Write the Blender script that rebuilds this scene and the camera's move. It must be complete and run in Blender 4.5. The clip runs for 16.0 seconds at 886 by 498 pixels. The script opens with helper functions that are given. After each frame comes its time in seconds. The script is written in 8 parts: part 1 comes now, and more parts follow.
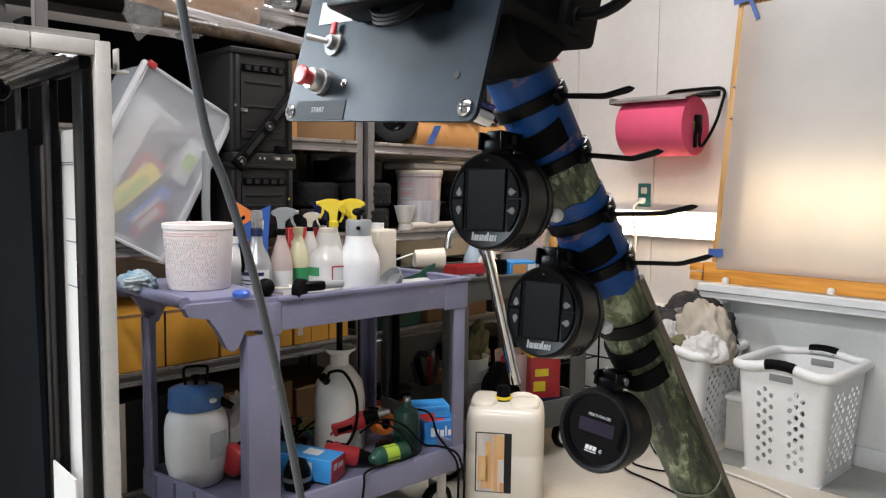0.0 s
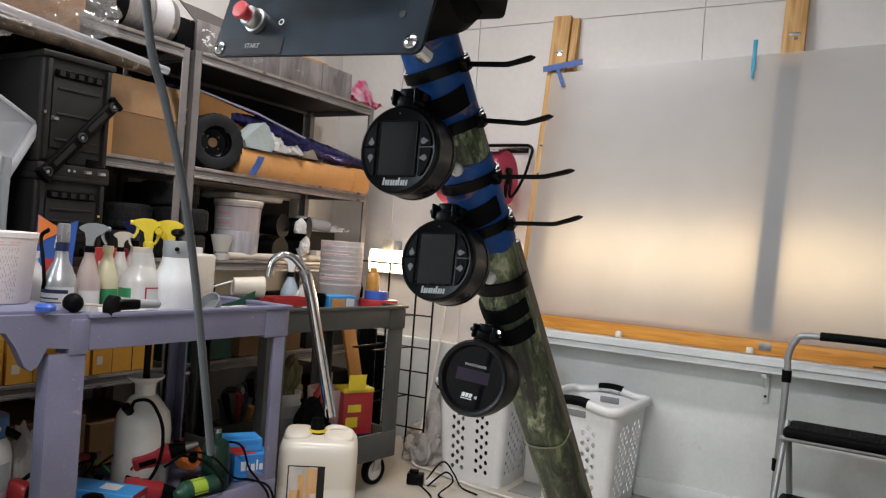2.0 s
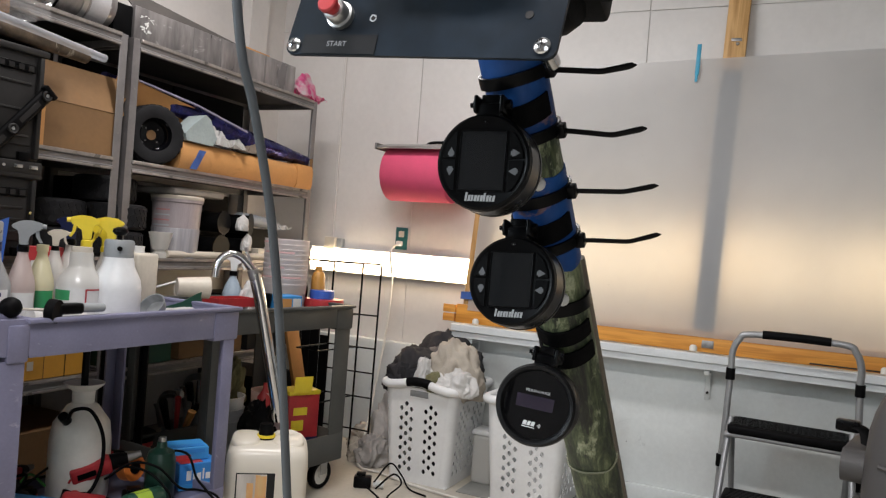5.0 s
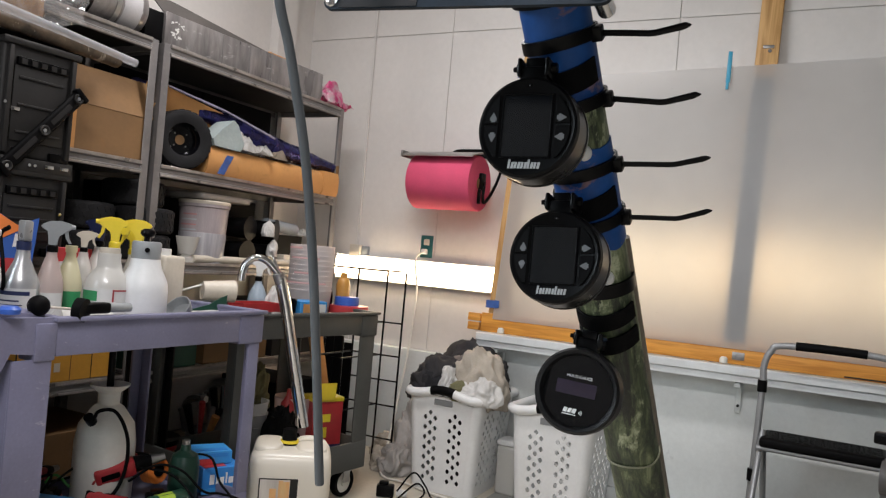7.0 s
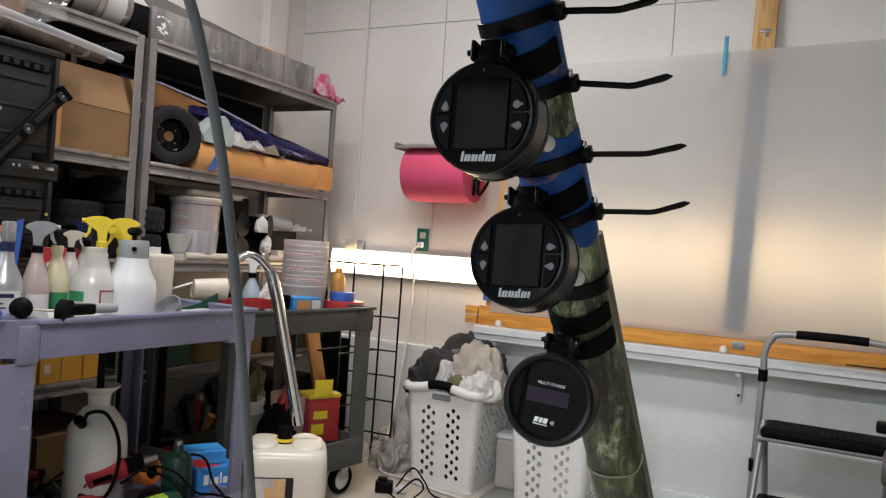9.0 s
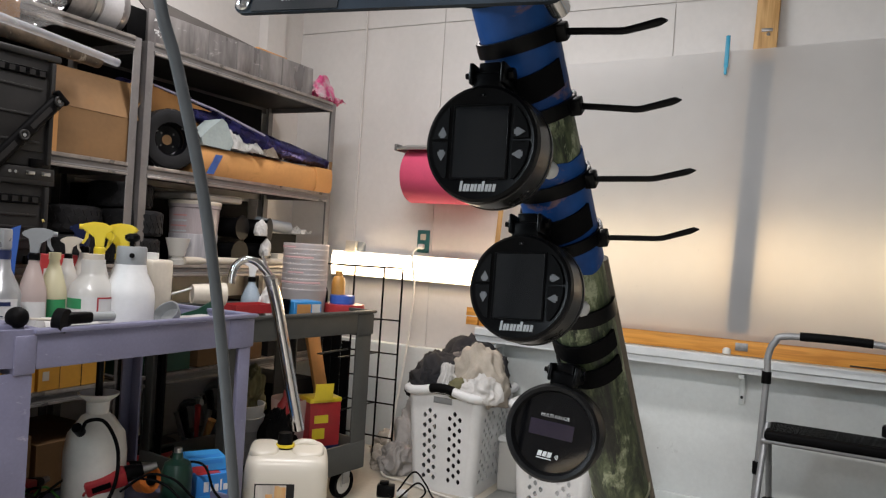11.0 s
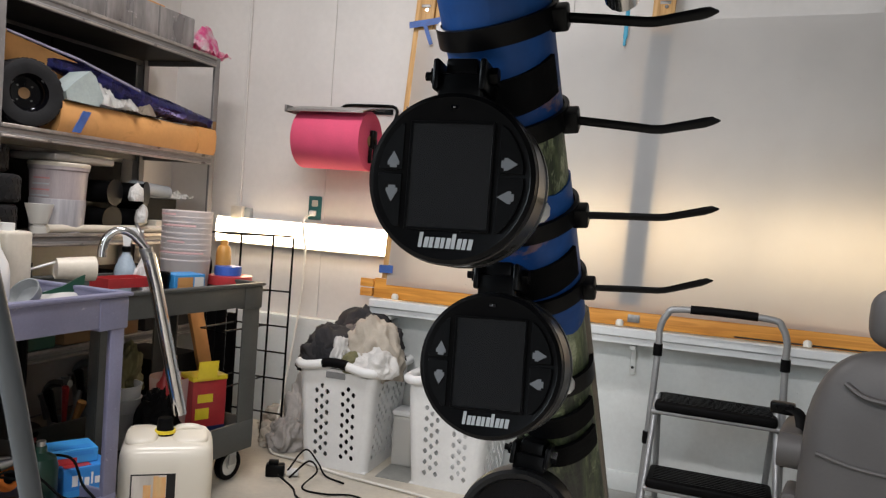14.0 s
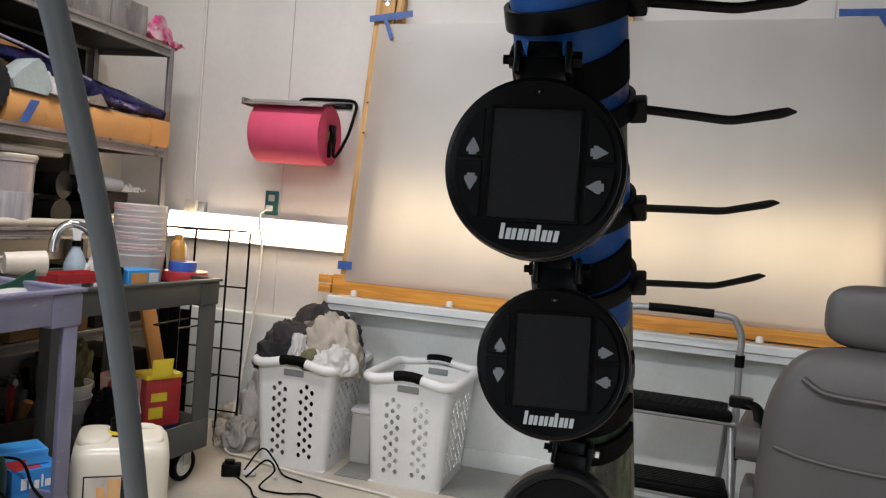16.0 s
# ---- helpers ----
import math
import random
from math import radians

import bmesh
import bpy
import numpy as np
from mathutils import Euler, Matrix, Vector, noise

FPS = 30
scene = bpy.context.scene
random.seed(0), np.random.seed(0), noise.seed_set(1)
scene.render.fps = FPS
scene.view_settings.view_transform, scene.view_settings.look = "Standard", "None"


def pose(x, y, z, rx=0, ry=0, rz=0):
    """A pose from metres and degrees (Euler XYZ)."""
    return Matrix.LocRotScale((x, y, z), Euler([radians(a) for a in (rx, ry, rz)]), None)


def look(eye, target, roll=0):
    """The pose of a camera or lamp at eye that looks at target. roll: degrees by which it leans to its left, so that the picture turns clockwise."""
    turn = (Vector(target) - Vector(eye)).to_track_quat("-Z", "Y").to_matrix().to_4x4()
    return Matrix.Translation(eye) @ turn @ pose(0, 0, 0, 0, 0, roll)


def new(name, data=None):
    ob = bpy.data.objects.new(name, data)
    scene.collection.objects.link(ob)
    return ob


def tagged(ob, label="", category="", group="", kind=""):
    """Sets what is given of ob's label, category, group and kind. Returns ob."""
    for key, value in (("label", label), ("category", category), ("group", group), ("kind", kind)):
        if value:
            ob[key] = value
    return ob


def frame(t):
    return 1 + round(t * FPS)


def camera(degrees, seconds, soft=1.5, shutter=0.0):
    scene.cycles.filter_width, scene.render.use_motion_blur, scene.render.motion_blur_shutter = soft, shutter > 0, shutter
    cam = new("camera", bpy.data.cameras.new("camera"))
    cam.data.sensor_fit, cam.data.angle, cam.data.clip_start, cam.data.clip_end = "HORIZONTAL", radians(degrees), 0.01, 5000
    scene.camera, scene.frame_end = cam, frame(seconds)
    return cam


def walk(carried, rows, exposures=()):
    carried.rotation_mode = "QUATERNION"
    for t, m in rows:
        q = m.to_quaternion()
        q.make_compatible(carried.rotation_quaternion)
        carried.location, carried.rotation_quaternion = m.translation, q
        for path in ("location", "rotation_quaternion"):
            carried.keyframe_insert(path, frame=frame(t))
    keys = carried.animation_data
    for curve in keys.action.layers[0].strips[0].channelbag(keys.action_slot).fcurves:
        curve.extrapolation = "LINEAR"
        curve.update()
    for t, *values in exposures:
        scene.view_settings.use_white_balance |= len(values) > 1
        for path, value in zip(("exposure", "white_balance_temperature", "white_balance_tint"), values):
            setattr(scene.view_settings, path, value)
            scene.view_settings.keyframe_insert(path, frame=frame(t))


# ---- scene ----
cam = camera(60.6, 16.0, soft=1.25, shutter=0.2)
PATH = [
    (0, (0.065, -0.019, 1.172), (-0.112, 1.966, 1.000), 0.7),
    (0.5, (0.073, -0.045, 1.157), (-0.118, 1.938, 0.980), 1.1),
    (1, (0.068, -0.056, 1.145), (-0.041, 1.934, 0.981), 0.7),
    (1.5, (0.045, -0.059, 1.120), (0.205, 1.933, 1.038), 2.8),
    (2, (-0.002, -0.066, 1.098), (0.327, 1.906, 1.086), 4.1),
    (2.5, (-0.021, -0.041, 1.089), (0.323, 1.929, 1.101), 4.3),
    (3, (0.007, -0.019, 1.095), (0.280, 1.962, 1.092), 3.9),
    (3.5, (-0.024, 0.047, 1.090), (0.357, 2.010, 1.055), 3.0),
    (3.7, (-0.039, 0.073, 1.094), (0.431, 2.016, 1.045), 2.8),
    (5.8, (-0.111, -0.048, 1.108), (0.404, 1.885, 1.125), 4.6),
    (6, (-0.113, -0.052, 1.098), (0.386, 1.885, 1.120), 4.8),
    (6.5, (-0.108, -0.030, 1.088), (0.364, 1.913, 1.114), 5.0),
    (7, (-0.098, 0.027, 1.080), (0.361, 1.974, 1.099), 4.9),
    (7.5, (-0.092, 0.051, 1.082), (0.366, 1.997, 1.088), 4.6),
    (8, (-0.075, 0.047, 1.091), (0.384, 1.994, 1.087), 4.2),
    (8.5, (-0.066, 0.053, 1.091), (0.391, 2.000, 1.086), 4.0),
    (9, (-0.061, 0.059, 1.088), (0.395, 2.007, 1.085), 3.9),
    (11.3, (-0.056, 0.089, 1.112), (0.400, 2.036, 1.103), 3.5),
    (11.5, (-0.064, 0.112, 1.116), (0.399, 2.058, 1.107), 3.5),
    (12, (-0.056, 0.159, 1.129), (0.450, 2.094, 1.118), 3.2),
    (12.5, (-0.046, 0.169, 1.127), (0.513, 2.089, 1.112), 3.1),
    (13, (-0.059, 0.184, 1.121), (0.555, 2.087, 1.093), 3.2),
    (13.5, (-0.049, 0.213, 1.133), (0.626, 2.095, 1.078), 3.6),
    (14, (-0.052, 0.207, 1.149), (0.686, 2.063, 1.054), 4.3),
    (14.5, (-0.063, 0.221, 1.147), (0.756, 2.042, 1.034), 4.7),
    (15, (-0.066, 0.224, 1.149), (0.784, 2.031, 1.041), 4.5),
    (15.5, (-0.077, 0.232, 1.146), (0.779, 2.037, 1.043), 4.7),
    (16, (-0.088, 0.238, 1.143), (0.771, 2.041, 1.050), 4.8),
]
# the clip's camera darkens its picture as the bright wall comes into view
EXPOSURES = ((0, 0.32), (1, 0.28), (2, 0.04), (3, 0.0), (7, 0.0), (12, 0.05), (14, 0.11), (16, 0.06))
walk(cam, [(t, look(eye, target, roll)) for t, eye, target, roll in PATH], EXPOSURES)

# ---- world and light ----
world = bpy.data.worlds.new("world")
scene.world = world
world.use_nodes = True
bg = world.node_tree.nodes["Background"]
sky = world.node_tree.nodes.new("ShaderNodeTexSky")
sky.sky_type, sky.sun_disc = "NISHITA", False
sky.sun_elevation, sky.sun_rotation = radians(40), radians(120)
world.node_tree.links.new(sky.outputs[0], bg.inputs[0])
bg.inputs[1].default_value = 0.08
scene.view_settings.exposure = 0.0

# the room is turned 40 degrees against the world: x along the back wall, y towards it
ROOM = pose(0, 0, 0, 0, 0, -40)


def placed(k, x, y):
    """The room's axes, drawn out by the share k and shifted, for one group of things."""
    return pose(0, 0, 0, 0, 0, -40) @ pose(x, y, 0) @ Matrix.Scale(1 + k, 4)


AT_WALL, AT_SHELVES = placed(0.0326, -0.012, 0.044), placed(0.0196, 0.015, -0.030)
AT_GREY_CART, AT_JUG = placed(-0.0053, -0.178, 0.222), placed(0.0, -0.10, 0.165)
# goods on the violet cart: on its upper tray, its end shelf and its lower tray
AT_TOP = pose(0, 0, 0.0515) @ placed(-0.0541, -0.0724, 0.0592)
AT_END = pose(0, 0, 0.1470) @ placed(-0.1367, -0.0584, 0.0541)
AT_LOW = pose(0, 0, 0.0744) @ placed(-0.0739, -0.0691, 0.0580)


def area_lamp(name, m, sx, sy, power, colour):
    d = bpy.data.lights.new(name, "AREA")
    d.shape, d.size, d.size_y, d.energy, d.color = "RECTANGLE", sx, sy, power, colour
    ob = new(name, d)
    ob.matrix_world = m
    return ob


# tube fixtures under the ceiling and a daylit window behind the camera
CEILING = ((-1.7, 2.0, 40), (-0.35, -0.45, 86))
for s_, w_, power in CEILING:
    area_lamp("ceiling_lamp", ROOM @ pose(s_, w_, 2.93), 1.2, 0.25, power, (1.0, 0.955, 0.955))
area_lamp("window_light", ROOM @ pose(-2.815, -1.45, 2.15, 0, -90, 0), 0.9, 1.5, 96, (0.80, 0.91, 1.0))
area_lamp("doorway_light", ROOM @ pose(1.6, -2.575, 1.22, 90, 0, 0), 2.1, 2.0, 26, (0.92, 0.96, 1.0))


# ---- builders ----
def thing(name, m, label, category, group=""):
    ob = new(name)
    ob.empty_display_size = 0.05
    ob.matrix_world = m
    return tagged(ob, label, category, group)


def smooth_mesh(me, angle=38):
    me.polygons.foreach_set("use_smooth", [True] * len(me.polygons))
    me.set_sharp_from_angle(angle=radians(angle))


def mesh_of(name, bm, material, angle=38):
    me = bpy.data.meshes.new(name)
    bmesh.ops.recalc_face_normals(bm, faces=bm.faces)
    bm.to_mesh(me)
    bm.free()
    smooth_mesh(me, angle)
    me.materials.append(material)
    return me


def part(name, bm, material, parent, label="", m=None, angle=38):
    ob = new(name, mesh_of(name, bm, material, angle))
    ob.parent = parent
    if m is not None:
        ob.matrix_basis = m
    if label:
        ob["label"] = label
    return ob


def solid(name, bm, material, m, label, category, group="", kind="", angle=38):
    ob = new(name, mesh_of(name, bm, material, angle))
    ob.matrix_world = m
    return tagged(ob, label, category, group, kind)


def B():
    return bmesh.new()


def box(bm, lo, hi, bev=0.0, seg=2, m=None):
    lo, hi = Vector(lo), Vector(hi)
    mm = Matrix.Translation((lo + hi) / 2) @ Matrix.Diagonal((*(hi - lo), 1))
    if m is not None:
        mm = m @ mm
    vs = bmesh.ops.create_cube(bm, size=1, matrix=mm)["verts"]
    if bev > 0:
        es = list({e for v in vs for e in v.link_edges})
        bmesh.ops.bevel(bm, geom=es, offset=bev, segments=seg, affect="EDGES", profile=0.5)
    return bm


def cyl(bm, p, q, r, r2=None, seg=18, caps=True):
    p, q = Vector(p), Vector(q)
    d = q - p
    m = Matrix.Translation((p + q) / 2) @ d.to_track_quat("Z", "Y").to_matrix().to_4x4()
    bmesh.ops.create_cone(bm, cap_ends=caps, segments=seg, radius1=r, radius2=r if r2 is None else r2, depth=d.length, matrix=m)
    return bm


def ball(bm, c, r, sub=2, scale=(1, 1, 1)):
    m = Matrix.Translation(c) @ Matrix.Diagonal((*scale, 1))
    bmesh.ops.create_icosphere(bm, subdivisions=sub, radius=r, matrix=m)
    return bm


def lathe(bm, prof, seg=24, m=None, sx=1.0, sy=1.0):
    """Turns a profile of (radius, height) round z."""
    m = m or Matrix()
    rings = []
    for r, z in prof:
        if r < 1e-6:
            rings.append([bm.verts.new(m @ Vector((0, 0, z)))])
        else:
            rings.append([bm.verts.new(m @ Vector((r * sx * math.cos(2 * math.pi * i / seg), r * sy * math.sin(2 * math.pi * i / seg), z))) for i in range(seg)])
    for a, b in zip(rings, rings[1:]):
        for i in range(seg):
            j = (i + 1) % seg
            if len(a) == 1 and len(b) == 1:
                continue
            if len(a) == 1:
                bm.faces.new((a[0], b[i], b[j]))
            elif len(b) == 1:
                bm.faces.new((a[i], a[j], b[0]))
            else:
                bm.faces.new((a[i], a[j], b[j], b[i]))
    return bm


def curve(pts, n=6, closed=False):
    """A smooth line through the points."""
    P = [Vector(p) for p in pts]
    if closed:
        P = [P[-1]] + P + [P[0], P[1]]
    else:
        P = [P[0] * 2 - P[1]] + P + [P[-1] * 2 - P[-2]]
    out = []
    for i in range(1, len(P) - 2):
        a, b, c, d = P[i - 1:i + 3]
        for k in range(n):
            t = k / n
            out.append(0.5 * (2 * b + (c - a) * t + (2 * a - 5 * b + 4 * c - d) * t * t + (3 * b - a - 3 * c + d) * t ** 3))
    if not closed:
        out.append(P[-2])
    return out


def tube(bm, pts, r, seg=8, closed=False, flat=1.0, up=(0, 0, 1)):
    """Sweeps a round (or flattened) section along the points."""
    P = [Vector(p) for p in pts]
    n = len(P)
    rings, side = [], None
    for i, p in enumerate(P):
        a = P[(i - 1) % n] if closed or i else P[0]
        b = P[(i + 1) % n] if closed or i < n - 1 else P[-1]
        t = (b - a).normalized()
        if side is None:
            side = t.cross(Vector(up))
            if side.length < 1e-3:
                side = t.cross(Vector((1, 0, 0)))
        side = (side - t * side.dot(t)).normalized()
        nor = side.cross(t)
        rr = r[i] if isinstance(r, (list, tuple)) else r
        rings.append([bm.verts.new(p + side * (rr * math.cos(2 * math.pi * k / seg)) + nor * (rr * flat * math.sin(2 * math.pi * k / seg))) for k in range(seg)])
    for i in range(n if closed else n - 1):
        a, b = rings[i], rings[(i + 1) % n]
        for k in range(seg):
            bm.faces.new((a[k], a[(k + 1) % seg], b[(k + 1) % seg], b[k]))
    if not closed:
        bm.faces.new(rings[0])
        bm.faces.new(rings[-1])
    return bm


def prism(bm, outline, y0, y1, m=None):
    """An outline of (x, z) pulled from y0 to y1."""
    m = m or Matrix()
    a = [bm.verts.new(m @ Vector((x, y0, z))) for x, z in outline]
    b = [bm.verts.new(m @ Vector((x, y1, z))) for x, z in outline]
    bm.faces.new(a)
    bm.faces.new(b)
    n = len(a)
    for i in range(n):
        bm.faces.new((a[i], a[(i + 1) % n], b[(i + 1) % n], b[i]))
    return bm


def open_box(bm, lo, hi, t, bev=0.0, floor_t=None):
    """A tray or carton with walls of thickness t and no lid."""
    (x0, y0, z0), (x1, y1, z1) = lo, hi
    f = floor_t or t
    rings = []
    for a, b, c, d, z in ((x0, y0, x1, y1, z0), (x0, y0, x1, y1, z1), (x0 + t, y0 + t, x1 - t, y1 - t, z1), (x0 + t, y0 + t, x1 - t, y1 - t, z0 + f)):
        rings.append([bm.verts.new(p) for p in ((a, b, z), (c, b, z), (c, d, z), (a, d, z))])
    faces = [bm.faces.new(rings[0][::-1]), bm.faces.new(rings[3])]
    for p, q in zip(rings, rings[1:]):
        for i in range(4):
            j = (i + 1) % 4
            faces.append(bm.faces.new((p[i], p[j], q[j], q[i])))
    if bev:
        edges = {e for fc in faces for e in fc.edges if len(e.link_faces) == 2}
        bmesh.ops.bevel(bm, geom=list(edges), offset=bev, segments=2, affect="EDGES", profile=0.5)
    return bm


def words(name, text, size, material, parent, m, extrude=0.0004):
    cu = bpy.data.curves.new(name, "FONT")
    cu.body, cu.size, cu.extrude, cu.align_x, cu.align_y = text, size, extrude, "CENTER", "CENTER"
    tmp = bpy.data.objects.new(name, cu)
    me = bpy.data.meshes.new_from_object(tmp)
    bpy.data.objects.remove(tmp)
    me.materials.append(material)
    ob = new(name, me)
    ob.parent, ob.matrix_basis = parent, m
    return ob


# ---- materials ----
def mat(name, col, rough=0.5, metal=0.0, var=0.12, scale=6.0, fine=90.0, bump=0.08, spec=0.5, second=None, transmission=0.0, ior=1.45, coat=0.0, stretch=(1, 1, 1), rvar=0.1, alpha=1.0):
    """Paint, plastic, metal or cloth: a base colour with wear at two scales, uneven gloss and fine relief."""
    mt = bpy.data.materials.new(name)
    mt.use_nodes = True
    nt = mt.node_tree
    p = nt.nodes["Principled BSDF"]
    tc = nt.nodes.new("ShaderNodeTexCoord")
    mp = nt.nodes.new("ShaderNodeMapping")
    mp.inputs["Scale"].default_value = stretch
    nt.links.new(tc.outputs["Object"], mp.inputs[0])
    n1, n2 = nt.nodes.new("ShaderNodeTexNoise"), nt.nodes.new("ShaderNodeTexNoise")
    n1.inputs["Scale"].default_value, n1.inputs["Detail"].default_value = scale, 5
    n2.inputs["Scale"].default_value, n2.inputs["Detail"].default_value = fine, 3
    for n in (n1, n2):
        nt.links.new(mp.outputs[0], n.inputs["Vector"])
    ramp = nt.nodes.new("ShaderNodeValToRGB")
    ramp.color_ramp.elements[0].position, ramp.color_ramp.elements[1].position = 0.35, 0.65
    c = Vector(col[:3])
    d = Vector(second[:3]) if second else c * (1 - 2 * var)
    ramp.color_ramp.elements[0].color = (*d, 1)
    ramp.color_ramp.elements[1].color = (*c, 1)
    nt.links.new(n1.outputs[0], ramp.inputs[0])
    mx = nt.nodes.new("ShaderNodeMix")
    mx.data_type, mx.blend_type = "RGBA", "MULTIPLY"
    mx.inputs[0].default_value = min(1.0, var * 2)
    nt.links.new(ramp.outputs[0], mx.inputs[6])
    nt.links.new(n2.outputs[0], mx.inputs[7])
    gain = nt.nodes.new("ShaderNodeBrightContrast")
    gain.inputs[1].default_value = var * 0.35 * max(c)
    nt.links.new(mx.outputs[2], gain.inputs[0])
    nt.links.new(gain.outputs[0], p.inputs["Base Color"])
    mr = nt.nodes.new("ShaderNodeMapRange")
    mr.inputs[3].default_value, mr.inputs[4].default_value = max(0.02, rough - rvar), min(1.0, rough + rvar)
    nt.links.new(n1.outputs[0], mr.inputs[0])
    nt.links.new(mr.outputs[0], p.inputs["Roughness"])
    p.inputs["Metallic"].default_value = metal
    p.inputs["Specular IOR Level"].default_value = spec
    p.inputs["Transmission Weight"].default_value = transmission
    p.inputs["IOR"].default_value = ior
    p.inputs["Coat Weight"].default_value = coat
    p.inputs["Alpha"].default_value = alpha
    if bump:
        bp = nt.nodes.new("ShaderNodeBump")
        bp.inputs["Strength"].default_value, bp.inputs["Distance"].default_value = bump, 0.002
        nt.links.new(n2.outputs[0], bp.inputs["Height"])
        nt.links.new(bp.outputs[0], p.inputs["Normal"])
    return mt


def glow(name, col, strength):
    mt = bpy.data.materials.new(name)
    mt.use_nodes = True
    p = mt.node_tree.nodes["Principled BSDF"]
    p.inputs["Base Color"].default_value = (0.8, 0.8, 0.8, 1)
    p.inputs["Emission Color"].default_value = (*col, 1)
    p.inputs["Emission Strength"].default_value = strength
    return mt


def film_mat(name, col, through_share, clear=0.0, rough=0.4, smudge=False, gloss=0.05):
    """Milky plastic: part of the light is scattered back, part goes through."""
    mt = bpy.data.materials.new(name)
    mt.use_nodes = True
    nt = mt.node_tree
    out = nt.nodes["Material Output"]
    nt.nodes.remove(nt.nodes["Principled BSDF"])
    tc = nt.nodes.new("ShaderNodeTexCoord")
    ns = nt.nodes.new("ShaderNodeTexNoise")
    ns.inputs["Scale"].default_value, ns.inputs["Detail"].default_value = 3.0, 6
    nt.links.new(tc.outputs["Object"], ns.inputs["Vector"])
    ramp = nt.nodes.new("ShaderNodeValToRGB")
    ramp.color_ramp.elements[0].position, ramp.color_ramp.elements[1].position = 0.3, 0.7
    ramp.color_ramp.elements[0].color = (*(Vector(col) * 0.9), 1)
    ramp.color_ramp.elements[1].color = (*col, 1)
    nt.links.new(ns.outputs[0], ramp.inputs[0])
    df, tl = nt.nodes.new("ShaderNodeBsdfDiffuse"), nt.nodes.new("ShaderNodeBsdfTranslucent")
    gl, tr = nt.nodes.new("ShaderNodeBsdfGlossy"), nt.nodes.new("ShaderNodeBsdfTransparent")
    gl.inputs["Roughness"].default_value = rough
    tone = ramp.outputs[0]
    if smudge:
        where = ramp_node(nt, noise_node(nt, 1.0, 9, 1.0, 0.72, (16, 16, 34)), ((0.66, (0, 0, 0)), (0.74, (0.45, 0.45, 0.45))))
        grey = nt.nodes.new("ShaderNodeRGB")
        grey.outputs[0].default_value = (0.16, 0.17, 0.18, 1)
        tone = mix_node(nt, where, tone, grey.outputs[0])
    nt.links.new(tone, df.inputs[0])
    nt.links.new(tone, tl.inputs[0])
    m1, m2, m3 = (nt.nodes.new("ShaderNodeMixShader") for _ in range(3))
    m1.inputs[0].default_value, m2.inputs[0].default_value, m3.inputs[0].default_value = through_share, gloss, clear
    nt.links.new(df.outputs[0], m1.inputs[1])
    nt.links.new(tl.outputs[0], m1.inputs[2])
    nt.links.new(m1.outputs[0], m2.inputs[1])
    nt.links.new(gl.outputs[0], m2.inputs[2])
    nt.links.new(m2.outputs[0], m3.inputs[1])
    nt.links.new(tr.outputs[0], m3.inputs[2])
    nt.links.new(m3.outputs[0], out.inputs[0])
    return mt


def wood_mat(name, light, dark, along=0, scale=14.0):
    mt = mat(name, light, 0.55, var=0.1, scale=5, fine=60)
    nt = mt.node_tree
    p = nt.nodes["Principled BSDF"]
    tc = nt.nodes.new("ShaderNodeTexCoord")
    mp = nt.nodes.new("ShaderNodeMapping")
    st = [scale] * 3
    st[along] = scale * 0.06
    mp.inputs["Scale"].default_value = st
    nt.links.new(tc.outputs["Object"], mp.inputs[0])
    ns = nt.nodes.new("ShaderNodeTexNoise")
    ns.inputs["Scale"].default_value, ns.inputs["Detail"].default_value, ns.inputs["Distortion"].default_value = 3.0, 6, 1.2
    nt.links.new(mp.outputs[0], ns.inputs["Vector"])
    rp = nt.nodes.new("ShaderNodeValToRGB")
    rp.color_ramp.elements[0].position, rp.color_ramp.elements[1].position = 0.36, 0.62
    rp.color_ramp.elements[0].color, rp.color_ramp.elements[1].color = (*dark, 1), (*light, 1)
    nt.links.new(ns.outputs[0], rp.inputs[0])
    nt.links.new(rp.outputs[0], p.inputs["Base Color"])
    return mt


def ramp_node(nt, src, stops):
    rp = nt.nodes.new("ShaderNodeValToRGB")
    els = rp.color_ramp.elements
    els[0].position, els[0].color = stops[0][0], (*stops[0][1], 1)
    els[1].position, els[1].color = stops[-1][0], (*stops[-1][1], 1)
    for pos, c in stops[1:-1]:
        els.new(pos).color = (*c, 1)
    nt.links.new(src, rp.inputs[0])
    return rp.outputs[0]


def noise_node(nt, scale, detail=6.0, distortion=0.0, rough=0.55, stretch=(1, 1, 1)):
    tc, mp = nt.nodes.new("ShaderNodeTexCoord"), nt.nodes.new("ShaderNodeMapping")
    mp.inputs["Scale"].default_value = stretch
    nt.links.new(tc.outputs["Object"], mp.inputs[0])
    n = nt.nodes.new("ShaderNodeTexNoise")
    n.inputs["Scale"].default_value, n.inputs["Detail"].default_value = scale, detail
    n.inputs["Distortion"].default_value, n.inputs["Roughness"].default_value = distortion, rough
    nt.links.new(mp.outputs[0], n.inputs["Vector"])
    return n.outputs[0]


def mix_node(nt, fac, a, b):
    mx = nt.nodes.new("ShaderNodeMix")
    mx.data_type = "RGBA"
    nt.links.new(fac, mx.inputs[0])
    nt.links.new(a, mx.inputs[6])
    nt.links.new(b, mx.inputs[7])
    return mx.outputs[2]


